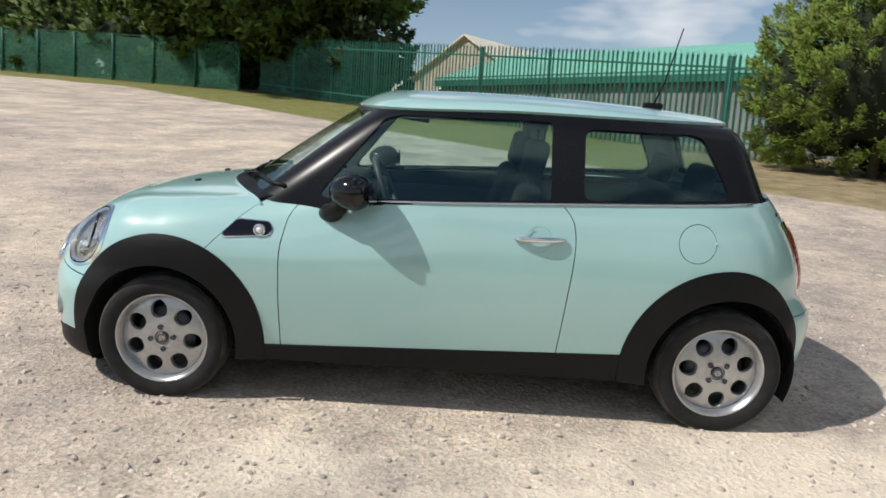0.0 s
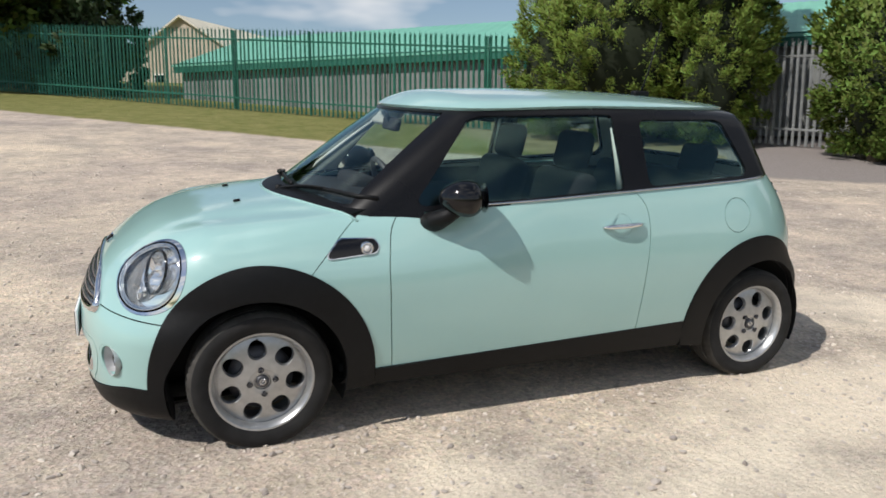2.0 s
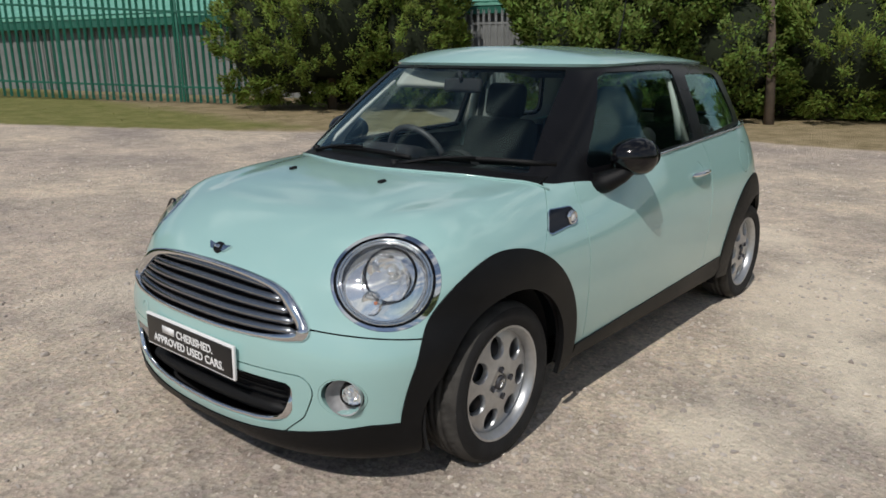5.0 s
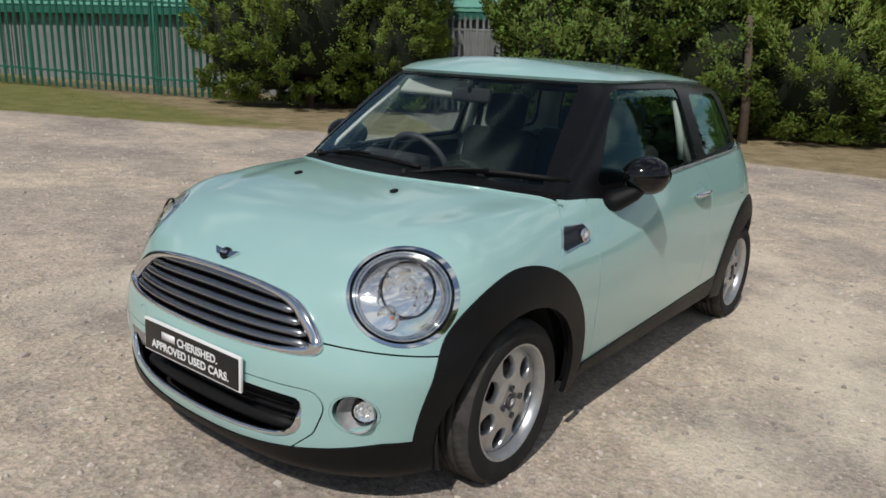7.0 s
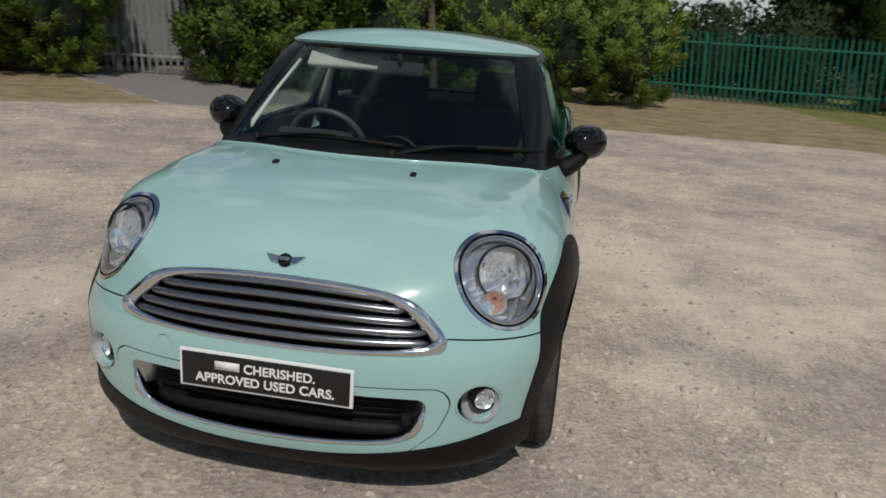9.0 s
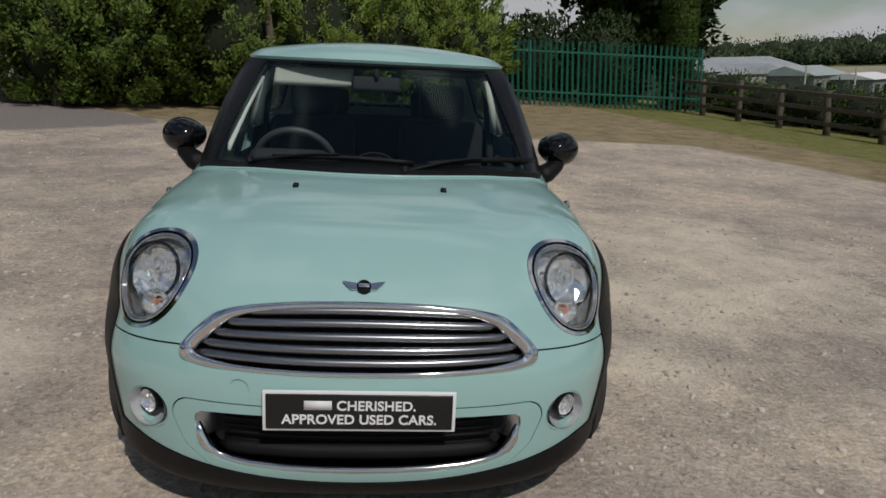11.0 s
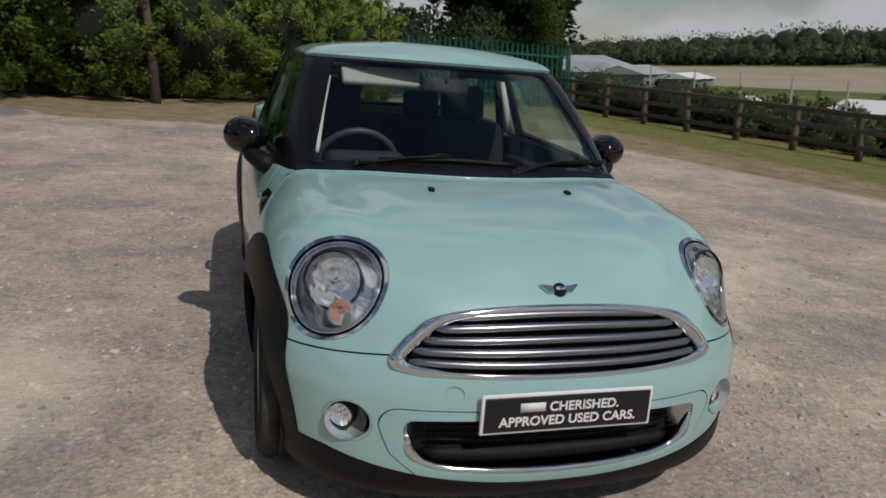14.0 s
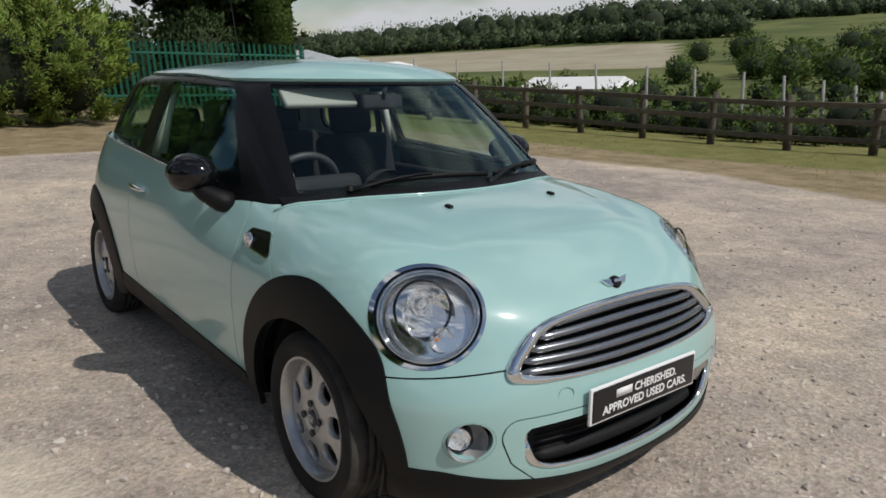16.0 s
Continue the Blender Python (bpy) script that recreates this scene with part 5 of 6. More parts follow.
    part("lens", mesh_of("lens", *moved(faceted(0.034, 0.016, 9 + side, 4, 11), lens_at @ pose(0.012, 0, 0)), REFLECTOR, smooth=False), fl)
    glass = part("cover", mesh_of("cover", *moved(lathe([(0.0, -0.009), (0.018, -0.007), (0.033, -0.001)], 32, "x"), lens_at), LENS_GLASS), fl)
    glass.visible_shadow = False
    # side scuttle with its repeater lamp
    SCUT = [(-0.985, 0.774), (-0.915, 0.846), (-0.775, 0.843), (-0.757, 0.815), (-0.775, 0.791)]
    scut = lambda v: np.where(v[:, 1] > 0.5, inside(v[:, 0], v[:, 2], SCUT, 0.008), -1.0)
    sc = panel_part("side_scuttle", panel(BODY, [scut], 0.004, rim=0.012, swell=lambda v: 0.010 * np.clip(scut(v) / 0.02, 0, 1) ** 0.5, side=side), GLOSS_BLACK, car, "gloss black side vent trim")
    panel_part("trim_edge", panel(BODY, [yes(scut, -0.0035), no(scut, 0.0)], 0.005, rim=0.008, side=side), CHROME, sc)
    sy = float(flank_y(-0.812, 0.812))
    part("repeater_ring", mesh_of("repeater_ring", *moved(lathe([(0.019, 0.0), (0.0185, -0.012), (0.024, -0.014), (0.026, 0.0)], 28), pose(-0.812, side * (sy + 0.010), 0.814) @ (pose(0, 0, 0) if side < 0 else pose(0, 0, 0, 0, 0, 180))), CHROME), sc)
    part("repeater_lens", mesh_of("repeater_lens", *moved(lathe([(0.0, -0.014), (0.012, -0.012), (0.0185, -0.004)], 24), pose(-0.812, side * (sy + 0.010), 0.814) @ (pose(0, 0, 0) if side < 0 else pose(0, 0, 0, 0, 0, 180))), WHITE_PRINT), sc)
    # door mirror: egg-shaped cap, stalk, glass
    mir = new("door_mirror")
    mir.parent = car
    bm = bmesh.new()
    bmesh.ops.create_uvsphere(bm, u_segments=36, v_segments=24, radius=1.0)
    for w in bm.verts:
        x, y, z = w.co
        if x > 0:
            x *= 0.62
        w.co = (x * 0.118 * (1 - 0.10 * y * side), y * 0.093, z * 0.075 * (1 + 0.10 * y * side))
    bmesh.ops.rotate(bm, verts=bm.verts[:], cent=(0, 0, 0), matrix=Matrix.Rotation(radians(side * 10), 3, "Z"))
    bmesh.ops.translate(bm, verts=bm.verts[:], vec=(-0.400, side * 0.838, 1.008))
    me = bpy.data.meshes.new("cap")
    bm.to_mesh(me)
    bm.free()
    me.polygons.foreach_set("use_smooth", [True] * len(me.polygons))
    me.materials.append(GLOSS_BLACK)
    part("cap", me, mir, "gloss black mirror cap")
    part("stalk", mesh_of("stalk", *tube([(-0.520, side * 0.725, 0.893), (-0.503, side * 0.770, 0.908), (-0.470, side * 0.815, 0.938), (-0.430, side * 0.838, 0.975)], [0.054, 0.050, 0.040, 0.036], 14, 0.85), BLACK_PLASTIC), mir)
    part("mirror_glass", mesh_of("mirror_glass", *moved(lathe([(0.0, 0.0), (0.06, 0.001), (0.072, 0.004)], 28, "x"), pose(-0.331, side * 0.838, 1.008, 0, 0, side * 10) @ Matrix.Diagonal((1, 1.08, 0.86, 1))), CHROME), mir)
    # belt moulding below the side windows
    belt = []
    for k in range(41):
        x = -0.61 + 1.93 * k / 40
        z = 0.946 + 0.053 * (x + 0.6) + 0.002
        belt.append((x, side * (float(flank_y(x, z)) + 0.001), z))
    part("belt_moulding", mesh_of("belt_moulding", *tube(belt, 0.008, 8, 0.7), DULL_CHROME), car, "thin bright belt moulding")
    # tail lamp on the rear corner
    tl = lambda v: np.where(v[:, 0] > 1.45, np.minimum(np.minimum(v[:, 1] - 0.47, 0.600 - v[:, 1]), np.minimum(v[:, 2] - 0.66, 0.93 - v[:, 2])), -1.0)
    lamp_t = panel_part("tail_lamp", panel(BODY, [tl], 0.004, rim=0.01, swell=lambda v: 0.012 * np.clip(tl(v) / 0.03, 0, 1) ** 0.5, side=side), RED_LAMP, car, "red tail lamp in a chrome frame")
    panel_part("tail_lamp_frame", panel(BODY, [yes(tl, -0.030), no(tl)], 0.006, rim=0.012, side=side), CHROME, lamp_t)
    # washer jet
    part("washer_jet", mesh_of("washer_jet", *moved(box(0.030, 0.020, 0.014, (0, 0, 0), 0.005), pose(-1.251, side * 0.251, float(top_z(-1.251, 0.251)) + 0.003, 0, -8, 0)), BLACK_PLASTIC), hood)

# radiator grille: chrome surround, dark mesh, four bright slats
GRILLE_IN = [(0.0, 0.694), (0.19, 0.690), (0.352, 0.668), (0.414, 0.617), (0.452, 0.582), (0.460, 0.566), (0.444, 0.555), (0.38, 0.546), (0.20, 0.541), (0.0, 0.539)]
GRILLE_IN = soften(GRILLE_IN + [(-y, z) for y, z in GRILLE_IN[-2:0:-1]], 2)
grille_in = lambda v: np.where(v[:, 0] < -1.5, inside(v[:, 1], v[:, 2], GRILLE_IN), -1.0)
rg = new("radiator_grille")
rg.parent = car
outline = np.array(soften(GRILLE, 2))
inner = np.array(soften(GRILLE_IN, 2))
loop, width = [], []
for k in range(len(outline) + 1):
    y0, z0 = outline[k % len(outline)]
    near = inner[np.argmin(np.hypot(inner[:, 0] - y0, inner[:, 1] - z0))]
    y, z = (y0 + near[0]) / 2, (z0 + near[1]) / 2
    loop.append((float(nose_x(abs(y), z)) - 0.001, y, z))
    width.append(max(0.66 * math.hypot(near[0] - y0, near[1] - z0), 0.0075) + 0.0045 * float(step(np.array(abs(y)), 0.30, 0.44)))
part("surround", mesh_of("surround", *tube(loop, width, 12, 0.8, np.array([1.0, 0.0, 0.0])), CHROME), rg, "polished chrome grille surround")
panel_part("seat", panel(BODY, [yes(grille, -0.001), no(grille_in)], -0.006, rim=0.02), GLOSS_BLACK, rg)
panel_part("backing", panel(BODY, [grille], -0.055, rim=0), SHADOW_BLACK, rg)
for f, half in ((0.14, 0.448), (0.355, 0.436), (0.57, 0.408), (0.785, 0.372), (0.985, 0.318)):
    pts = []
    for k in range(33):
        y = -half + 2 * half * k / 32
        z = 0.540 + 0.148 * f + (0.035 * (1 - f) - 0.20 * f * 0.55) * y * y
        pts.append((float(nose_x(abs(y), z)) + 0.011, y, z))
    part("slat", mesh_of("slat", *tube(pts, [0.006] + [0.0150] * 31 + [0.006], 10, 0.86), SLAT_METAL), rg, "brushed chrome grille slat")
# lower intake
li = new("lower_intake")
li.parent = car
panel_part("backing", panel(BODY, [yes(lower, -0.002)], -0.065, rim=0), SHADOW_BLACK, li)
for k in range(7):
    z = 0.262 + 0.022 * k
    pts = [(float(nose_x(abs(y), z)) + 0.052, y, z) for y in np.linspace(-0.38, 0.38, 17)]
    part("slat", mesh_of("slat", *tube(pts, 0.0042, 6), BLACK_PLASTIC), li)
beam = [(float(nose_x(abs(y), 0.29)) + 0.052, y, 0.285) for y in np.linspace(-0.40, 0.40, 21)]
part("crash_beam", mesh_of("crash_beam", *tube(beam, [0.004] + [0.024] * 19 + [0.004], 12), BLACK_PLASTIC), li, "rounded black beam in the intake")
half = [(0.02, 0.247), (0.10, 0.248), (0.20, 0.251), (0.30, 0.257), (0.355, 0.265), (0.392, 0.277), (0.418, 0.294), (0.432, 0.314), (0.440, 0.335), (0.446, 0.368)]
blade = [(float(nose_x(abs(y), max(z, 0.262))) + 0.010, y, z) for y, z in [(-y, z) for y, z in half[::-1]] + half]
part("chrome_blade", mesh_of("chrome_blade", *tube(blade, [0.006, 0.014, 0.016, 0.014] + [0.009] * (len(blade) - 8) + [0.014, 0.016, 0.014, 0.006], 8, 1.1), CHROME), li, "chrome strip round the intake's lower edge")
for side in (-1, 1):
    ex = float(nose_x(0.440, 0.345))
    part("end_wall", mesh_of("end_wall", *moved(box(0.075, 0.006, 0.090, (0, 0, 0), 0.002), pose(ex + 0.032, side * 0.424, 0.362, 0, 0, side * -42)), DULL_CHROME), li, "silver intake end wall")
part("tow_eye_cover", mesh_of("tow_eye_cover", *moved(lathe([(0.026, 0.001), (0.027, -0.0015), (0.028, 0.001)], 24, "x"), pose(float(nose_x(0.325, 0.485)) - 0.0005, 0.325, 0.485, 0, 0, -12)), PAINT), bumper)

# show plate with its printed words
plate = new("show_plate")
plate.parent = car
plate.matrix_basis = pose(-1.921, 0, 0.437, 90, 0, -90)
part("holder", mesh_of("holder", *box(0.518, 0.116, 0.010, (0, 0, -0.002), 0.003), WHITE_PRINT), plate, "pale plate frame")
part("face", mesh_of("face", *box(0.500, 0.100, 0.006, (0, 0, 0.004), 0.002), PLATE_BLACK), plate, "black plate with white words")


def words(text, size, x, y, z):
    cu = bpy.data.curves.new("words", "FONT")
    cu.body, cu.size, cu.align_x, cu.extrude, cu.offset, cu.space_character = text, size, "LEFT", 0.0006, 0.0009, 1.02
    ob = bpy.data.objects.new("words", cu)
    scene.collection.objects.link(ob)
    me = bpy.data.meshes.new_from_object(ob.evaluated_get(bpy.context.evaluated_depsgraph_get()))
    bpy.data.objects.remove(ob)
    me.materials.clear()
    me.materials.append(WHITE_PRINT)
    w = max(v.co.x for v in me.vertices) - min(v.co.x for v in me.vertices)
    return me, w


def letters(me, at):
    """Each letter of a line as a part of its own."""
    bm = bmesh.new()
    bm.from_mesh(me)
    left = set(bm.verts)
    while left:
        grow, isle = [left.pop()], []
        while grow:
            v = grow.pop()
            isle.append(v)
            for e in v.link_edges:
                w = e.other_vert(v)
                if w in left:
                    left.remove(w)
                    grow.append(w)
        num = {v: i for i, v in enumerate(isle)}
        fs = {f for v in isle for f in v.link_faces}
        o = part("letter", mesh_of("letter", [v.co[:] for v in isle], [tuple(num[v] for v in f.verts) for f in sorted(fs, key=lambda f: f.index)], WHITE_PRINT, smooth=False), plate)
        o.location = at
    bm.free()


me, w1 = words("CHERISHED.", 0.0385, 0, 0, 0)
bar = 0.074
letters(me, (-(w1 + bar + 0.012) / 2 + bar + 0.012, 0.006, 0.0078))
part("word_bar", mesh_of("word_bar", *box(bar, 0.026, 0.0012, (-(w1 + bar + 0.012) / 2 + bar / 2, 0.006 + 0.0135, 0.0078)), WHITE_PRINT), plate)
me, w2 = words("APPROVED USED CARS.", 0.0385, 0, 0, 0)
letters(me, (-w2 / 2, -0.034, 0.0078))

# bonnet badge: disc with two wings
bz = 0.741
bx = float(nose_x(0.0, bz))
badge = new("badge")
badge.parent = hood
badge.matrix_basis = pose(bx - 0.004, 0, bz + 0.004, 0, 42, 0)
part("disc", mesh_of("disc", *lathe([(0.0, -0.010), (0.016, -0.009), (0.020, -0.005), (0.022, 0.004)], 28, "x"), GLOSS_BLACK), badge)
for side in (-1, 1):
    wing = [(0.0, side * 0.018, 0.010), (0.0, side * 0.060, 0.016), (0.0, side * 0.048, 0.002), (0.0, side * 0.036, -0.010), (0.0, side * 0.018, -0.010)]
    v = [(-0.004, y, z) for _, y, z in wing] + [(0.004, y, z) for _, y, z in wing]
    f = [(0, 1, 2, 3, 4), (9, 8, 7, 6, 5)] + [(k, (k + 1) % 5, (k + 1) % 5 + 5, k + 5) for k in range(5)]
    part("wing", mesh_of("wing", v, f, CHROME, smooth=False), badge)
part("bar", mesh_of("bar", *box(0.004, 0.030, 0.010, (-0.010, 0, 0), 0.001), CHROME), badge)

# scuttle tray below the screen, wipers
panel_part("cowl", panel(BODY, [no(cowl_x, 0.003), lambda v: -0.70 - v[:, 0], lambda v: 0.662 - v[:, 1], lambda v: v[:, 2] - 0.8, lambda v: cabin_field(v) + 0.05], 0.004, rim=0.01, swell=lambda v: 0.012 * step(-cowl_x(v), 0.0, 0.05)), BLACK_PLASTIC, car, "black plastic scuttle tray")
edge = []
for k in range(41):
    y = -0.70 + 1.40 * k / 40
    x = -1.10 + 0.56 * y * y
    edge.append((x, y, float(top_z(x, abs(y))) + 0.002))
part("bonnet_edge_strip", mesh_of("bonnet_edge_strip", *tube(edge, 0.007, 8, 0.7), PAINT), hood)
screen_x = lambda y, z: solve_axis(0, abs(y), z, 0, -0.1, -1.3, cabin_field)
for y0, y1, z0, z1 in ((0.46, -0.08, 0.972, 1.015), (-0.12, -0.60, 0.968, 1.010)):
    wiper = new("wiper")
    wiper.parent = car
    pts = []
    for k in range(9):
        t = k / 8
        y, z = y0 + (y1 - y0) * t, z0 + (z1 - z0) * math.sin(math.pi * min(t * 0.8, 0.5) if t < 0.7 else math.pi * 0.5) * (1.0 - 0.25 * max(t - 0.55, 0))
        pts.append((float(screen_x(y, z)) - 0.030, y, z))
    part("arm", mesh_of("arm", *tube(pts[:6], [0.013, 0.012, 0.010, 0.009, 0.008, 0.007], 8, 0.6), BLACK_PLASTIC), wiper)
    bl = [(float(screen_x(y, 0.990 + 0.012 * math.sin(3 * q))) - 0.010, y, 0.990 + 0.012 * math.sin(3 * q)) for q, y in ((k / 10, y0 - 0.02 * side + (y1 - y0) * (0.12 + 0.98 * k / 10)) for k in range(11))]
    part("blade", mesh_of("blade", *tube(bl, 0.007, 6, 1.6), BLACK_PLASTIC), wiper)
    part("pivot", mesh_of("pivot", *moved(lathe([(0.0, 0.02), (0.014, 0.017), (0.017, 0.0)], 16, "z"), pose(*pts[0])), BLACK_PLASTIC), wiper)
# pale trim on the inner faces of the pillars
for side in (-1, 1):
    pts = []
    for k in range(9):
        z = 0.985 + 0.335 * k / 8
        y = 0.640 - 0.33 * (z - 0.95)
        pts.append((float(screen_x(y, z)) + 0.080, side * (y + 0.006), z))
    if side > 0:
        part("pillar_trim", mesh_of("pillar_trim", *tube(pts, 0.012, 10, 1.0), CREAM), car, "pale windscreen pillar trim")
    part("pillar_trim", mesh_of("pillar_trim", *tube([(0.475, side * 0.700, 0.99), (0.475, side * 0.645, 1.16), (0.475, side * 0.575, 1.31)], 0.026, 10), CREAM), car)
# aerial
az = solve_axis(1.02, 0, 0, 2, 1.2, 1.6, cabin_field)
aer = new("aerial")
aer.parent = car
part("foot", mesh_of("foot", *moved(box(0.10, 0.045, 0.035, (0, 0, 0.012), 0.012), pose(1.02, 0, az + 0.014)), BLACK_PLASTIC), aer)
part("mast", mesh_of("mast", *tube([(1.02, 0, az + 0.02), (1.07, 0, az + 0.16), (1.13, 0, az + 0.42)], [0.006, 0.004, 0.003], 8), BLACK_PLASTIC), aer)

# ---- cabin ----
def cushion(sx, sy, sz, at, tilt=0, bevel=0.04):
    bm = bmesh.new()
    bmesh.ops.create_cube(bm, size=1.0, matrix=Matrix.Diagonal((sx, sy, sz, 1)))
    bmesh.ops.bevel(bm, geom=bm.edges[:], offset=bevel, segments=4, affect="EDGES", profile=0.5)
    bm.verts.index_update()
    v = np.array([p.co[:] for p in bm.verts])
    f = [tuple(q.index for q in p.verts) for p in bm.faces]
    bm.free()
    return moved((v, f), pose(*at, 0, tilt, 0))


for side in (-1, 1):
    seat = new("front_seat")
    seat.parent = car
    part("cushion", mesh_of("cushion", *cushion(0.50, 0.48, 0.16, (-0.02, side * 0.35, 0.47), -8), SEAT_CLOTH), seat)
    part("backrest", mesh_of("backrest", *cushion(0.13, 0.46, 0.58, (0.29, side * 0.35, 0.78), 15, 0.055), SEAT_CLOTH), seat)
    part("headrest", mesh_of("headrest", *cushion(0.10, 0.25, 0.20, (0.39, side * 0.35, 1.155), 12, 0.045), SEAT_CLOTH), seat)
    for q in (-0.05, 0.05):
        part("headrest_rod", mesh_of("headrest_rod", *tube([(0.355, side * 0.35 + q, 1.00), (0.375, side * 0.35 + q, 1.10)], 0.006, 8), DULL_CHROME), seat)
    part("rear_headrest", mesh_of("rear_headrest", *cushion(0.09, 0.24, 0.17, (1.20, side * 0.32, 1.10), 14, 0.04), SEAT_CLOTH), car)
    part("door_card", mesh_of("door_card", *cushion(1.06, 0.05, 0.60, (-0.02, side * 0.700, 0.57), 0, 0.02), DARK_TRIM), car)
part("rear_bench", mesh_of("rear_bench", *join(cushion(0.14, 1.14, 0.55, (1.13, 0, 0.76), 16, 0.05), cushion(0.48, 1.14, 0.16, (0.86, 0, 0.50), -6, 0.05)), SEAT_CLOTH), car, "dark cloth rear bench")
part("dashboard", mesh_of("dashboard", *join(cushion(0.42, 1.34, 0.22, (-0.66, 0, 0.82), 6, 0.07), cushion(0.16, 0.34, 0.10, (-0.54, 0.36, 0.925), 10, 0.04), moved(lathe([(0.0, -0.02), (0.12, -0.02), (0.13, 0.0), (0.13, 0.05)], 32, "x"), pose(-0.47, 0, 0.84, 0, 0, 180))), DARK_TRIM), car, "dark plastic dashboard")
part("cabin_floor", mesh_of("cabin_floor", *box(2.3, 1.36, 0.04, (0.25, 0, 0.27), 0.01), DARK_TRIM), car)
part("parcel_shelf", mesh_of("parcel_shelf", *box(0.24, 1.2, 0.03, (1.36, 0, 0.99), 0.01), DARK_TRIM), car)
sw = new("steering_wheel")
sw.parent = car
sw.matrix_basis = pose(-0.36, 0.36, 0.885, 0, -24, 0)
ringp = [(0.0, 0.178 * math.cos(a), 0.178 * math.sin(a)) for a in np.linspace(0, 2 * math.pi, 41)]
part("rim", mesh_of("rim", *tube(ringp, 0.0165, 10), WHEEL_GRIP), sw, "dark steering wheel rim")
part("hub", mesh_of("hub", *moved(lathe([(0.0, 0.025), (0.05, 0.02), (0.068, 0.0), (0.066, -0.03)], 24, "x"), pose(0, 0, 0)), DARK_TRIM), sw)
for a in (0, 180, 270):
    part("spoke", mesh_of("spoke", *tube([(0.0, 0.05 * math.cos(radians(a)), 0.05 * math.sin(radians(a))), (0.0, 0.172 * math.cos(radians(a)), 0.172 * math.sin(radians(a)))], 0.014, 8, 0.6), DULL_CHROME), sw)
part("sun_visor", mesh_of("sun_visor", *cushion(0.030, 0.34, 0.13, (-0.385, 0.275, 1.292), 46, 0.012), CREAM), car, "cream sun visor")
part("sun_visor", mesh_of("sun_visor", *cushion(0.20, 0.34, 0.022, (-0.22, -0.32, 1.318), 6, 0.009), DARK_TRIM), car)
im = new("rear_view_mirror")
im.parent = car
part("shell", mesh_of("shell", *cushion(0.035, 0.21, 0.065, (-0.46, 0, 1.262), 10, 0.015), DARK_TRIM), im)
part("stem", mesh_of("stem", *tube([(-0.47, 0, 1.275), (-0.49, 0, 1.325)], 0.010, 8), DARK_TRIM), im)
for side in (-1, 1):
    part("seat_belt", mesh_of("seat_belt", *tube([(0.52, side * 0.605, 1.26), (0.52, side * 0.65, 0.90), (0.51, side * 0.67, 0.6)], 0.022, 6, 0.15), DARK_TRIM), car)
    part("pillar_trim", mesh_of("pillar_trim", *tube([(0.470, side * 0.662, 1.00), (0.455, side * 0.640, 1.14), (0.440, side * 0.600, 1.285)], [0.022, 0.021, 0.015], 10, 0.8), PALE_TRIM), car, "pale door pillar lining")
part("screen_pillar_trim", mesh_of("screen_pillar_trim", *tube([(-0.735, 0.578, 0.985), (-0.715, 0.576, 1.010), (-0.560, 0.543, 1.135), (-0.385, 0.496, 1.270)], [0.007, 0.012, 0.012, 0.009], 10, 0.8), PALE_TRIM), car, "pale windscreen pillar lining")


# ---- buildings behind the palisade ----
def prism_roof(length, depth, rise, over=0.25, thick=0.06):
    """Two sloping sheets with corrugations; x along the ridge, y from -depth/2 to depth/2, eaves at z 0."""
    pieces = []
    for s in (-1, 1):
        n = int(length / 0.16)
        v, f = [], []
        for k in range(n + 1):
            x = -over + (length + 2 * over) * k / n
            d = 0.018 if k % 2 else 0.0
            v += [(x, s * (depth / 2 + over), -over * 2 * rise / depth + d), (x, 0, rise + d), (x, s * (depth / 2 + over), -over * 2 * rise / depth - thick), (x, 0, rise - thick)]
        for k in range(n):
            a, b = 4 * k, 4 * k + 4
            f += [(a, b, b + 1, a + 1), (a + 2, a + 3, b + 3, b + 2), (a, a + 2, b + 2, b)]
        pieces.append((v, f))
    return pieces


def shed():
    ang = math.degrees(math.atan2(FENCE_DIR[1], FENCE_DIR[0]))
    a = on_fence(-5.7, 3.0)
    length, depth, eave = 37.0, 8.0, 3.80
    b = thing("shed", pose(a[0], a[1], 0, 0, 0, ang), "long low shed with grey boarded walls and a green sheet roof", "building")
    n = int(length / 0.20)
    base = 1.2
    part("wall", mesh_of("wall", *box(length, depth - 0.1, eave - base, (length / 2, depth / 2, (eave + base) / 2), 0.0), SHED_WALL, smooth=False), b)
    board = mesh_of("board", *box(0.165, 0.03, eave - base - 0.3, (0, 0, 0), 0.004), SHED_WALL, smooth=False)
    for k in range(n):
        o = part("board", board, b)
        o.location = ((k + 0.5) * 0.20, 0.035, (eave + base) / 2 - 0.1)
    part("fascia", mesh_of("fascia", *box(length + 0.4, 0.05, 0.34, (length / 2, -0.20, eave - 0.19), 0.01), PALE_GREEN, smooth=False), b, "dark green fascia board")
    for s, (v, f) in zip((-1, 1), prism_roof(length, depth, 1.35)):
        part("roof", mesh_of("roof", np.array(v) + np.array([0, depth / 2, eave]), f, SHED_ROOF, smooth=False), b, "pale green corrugated roof sheet")


shed()


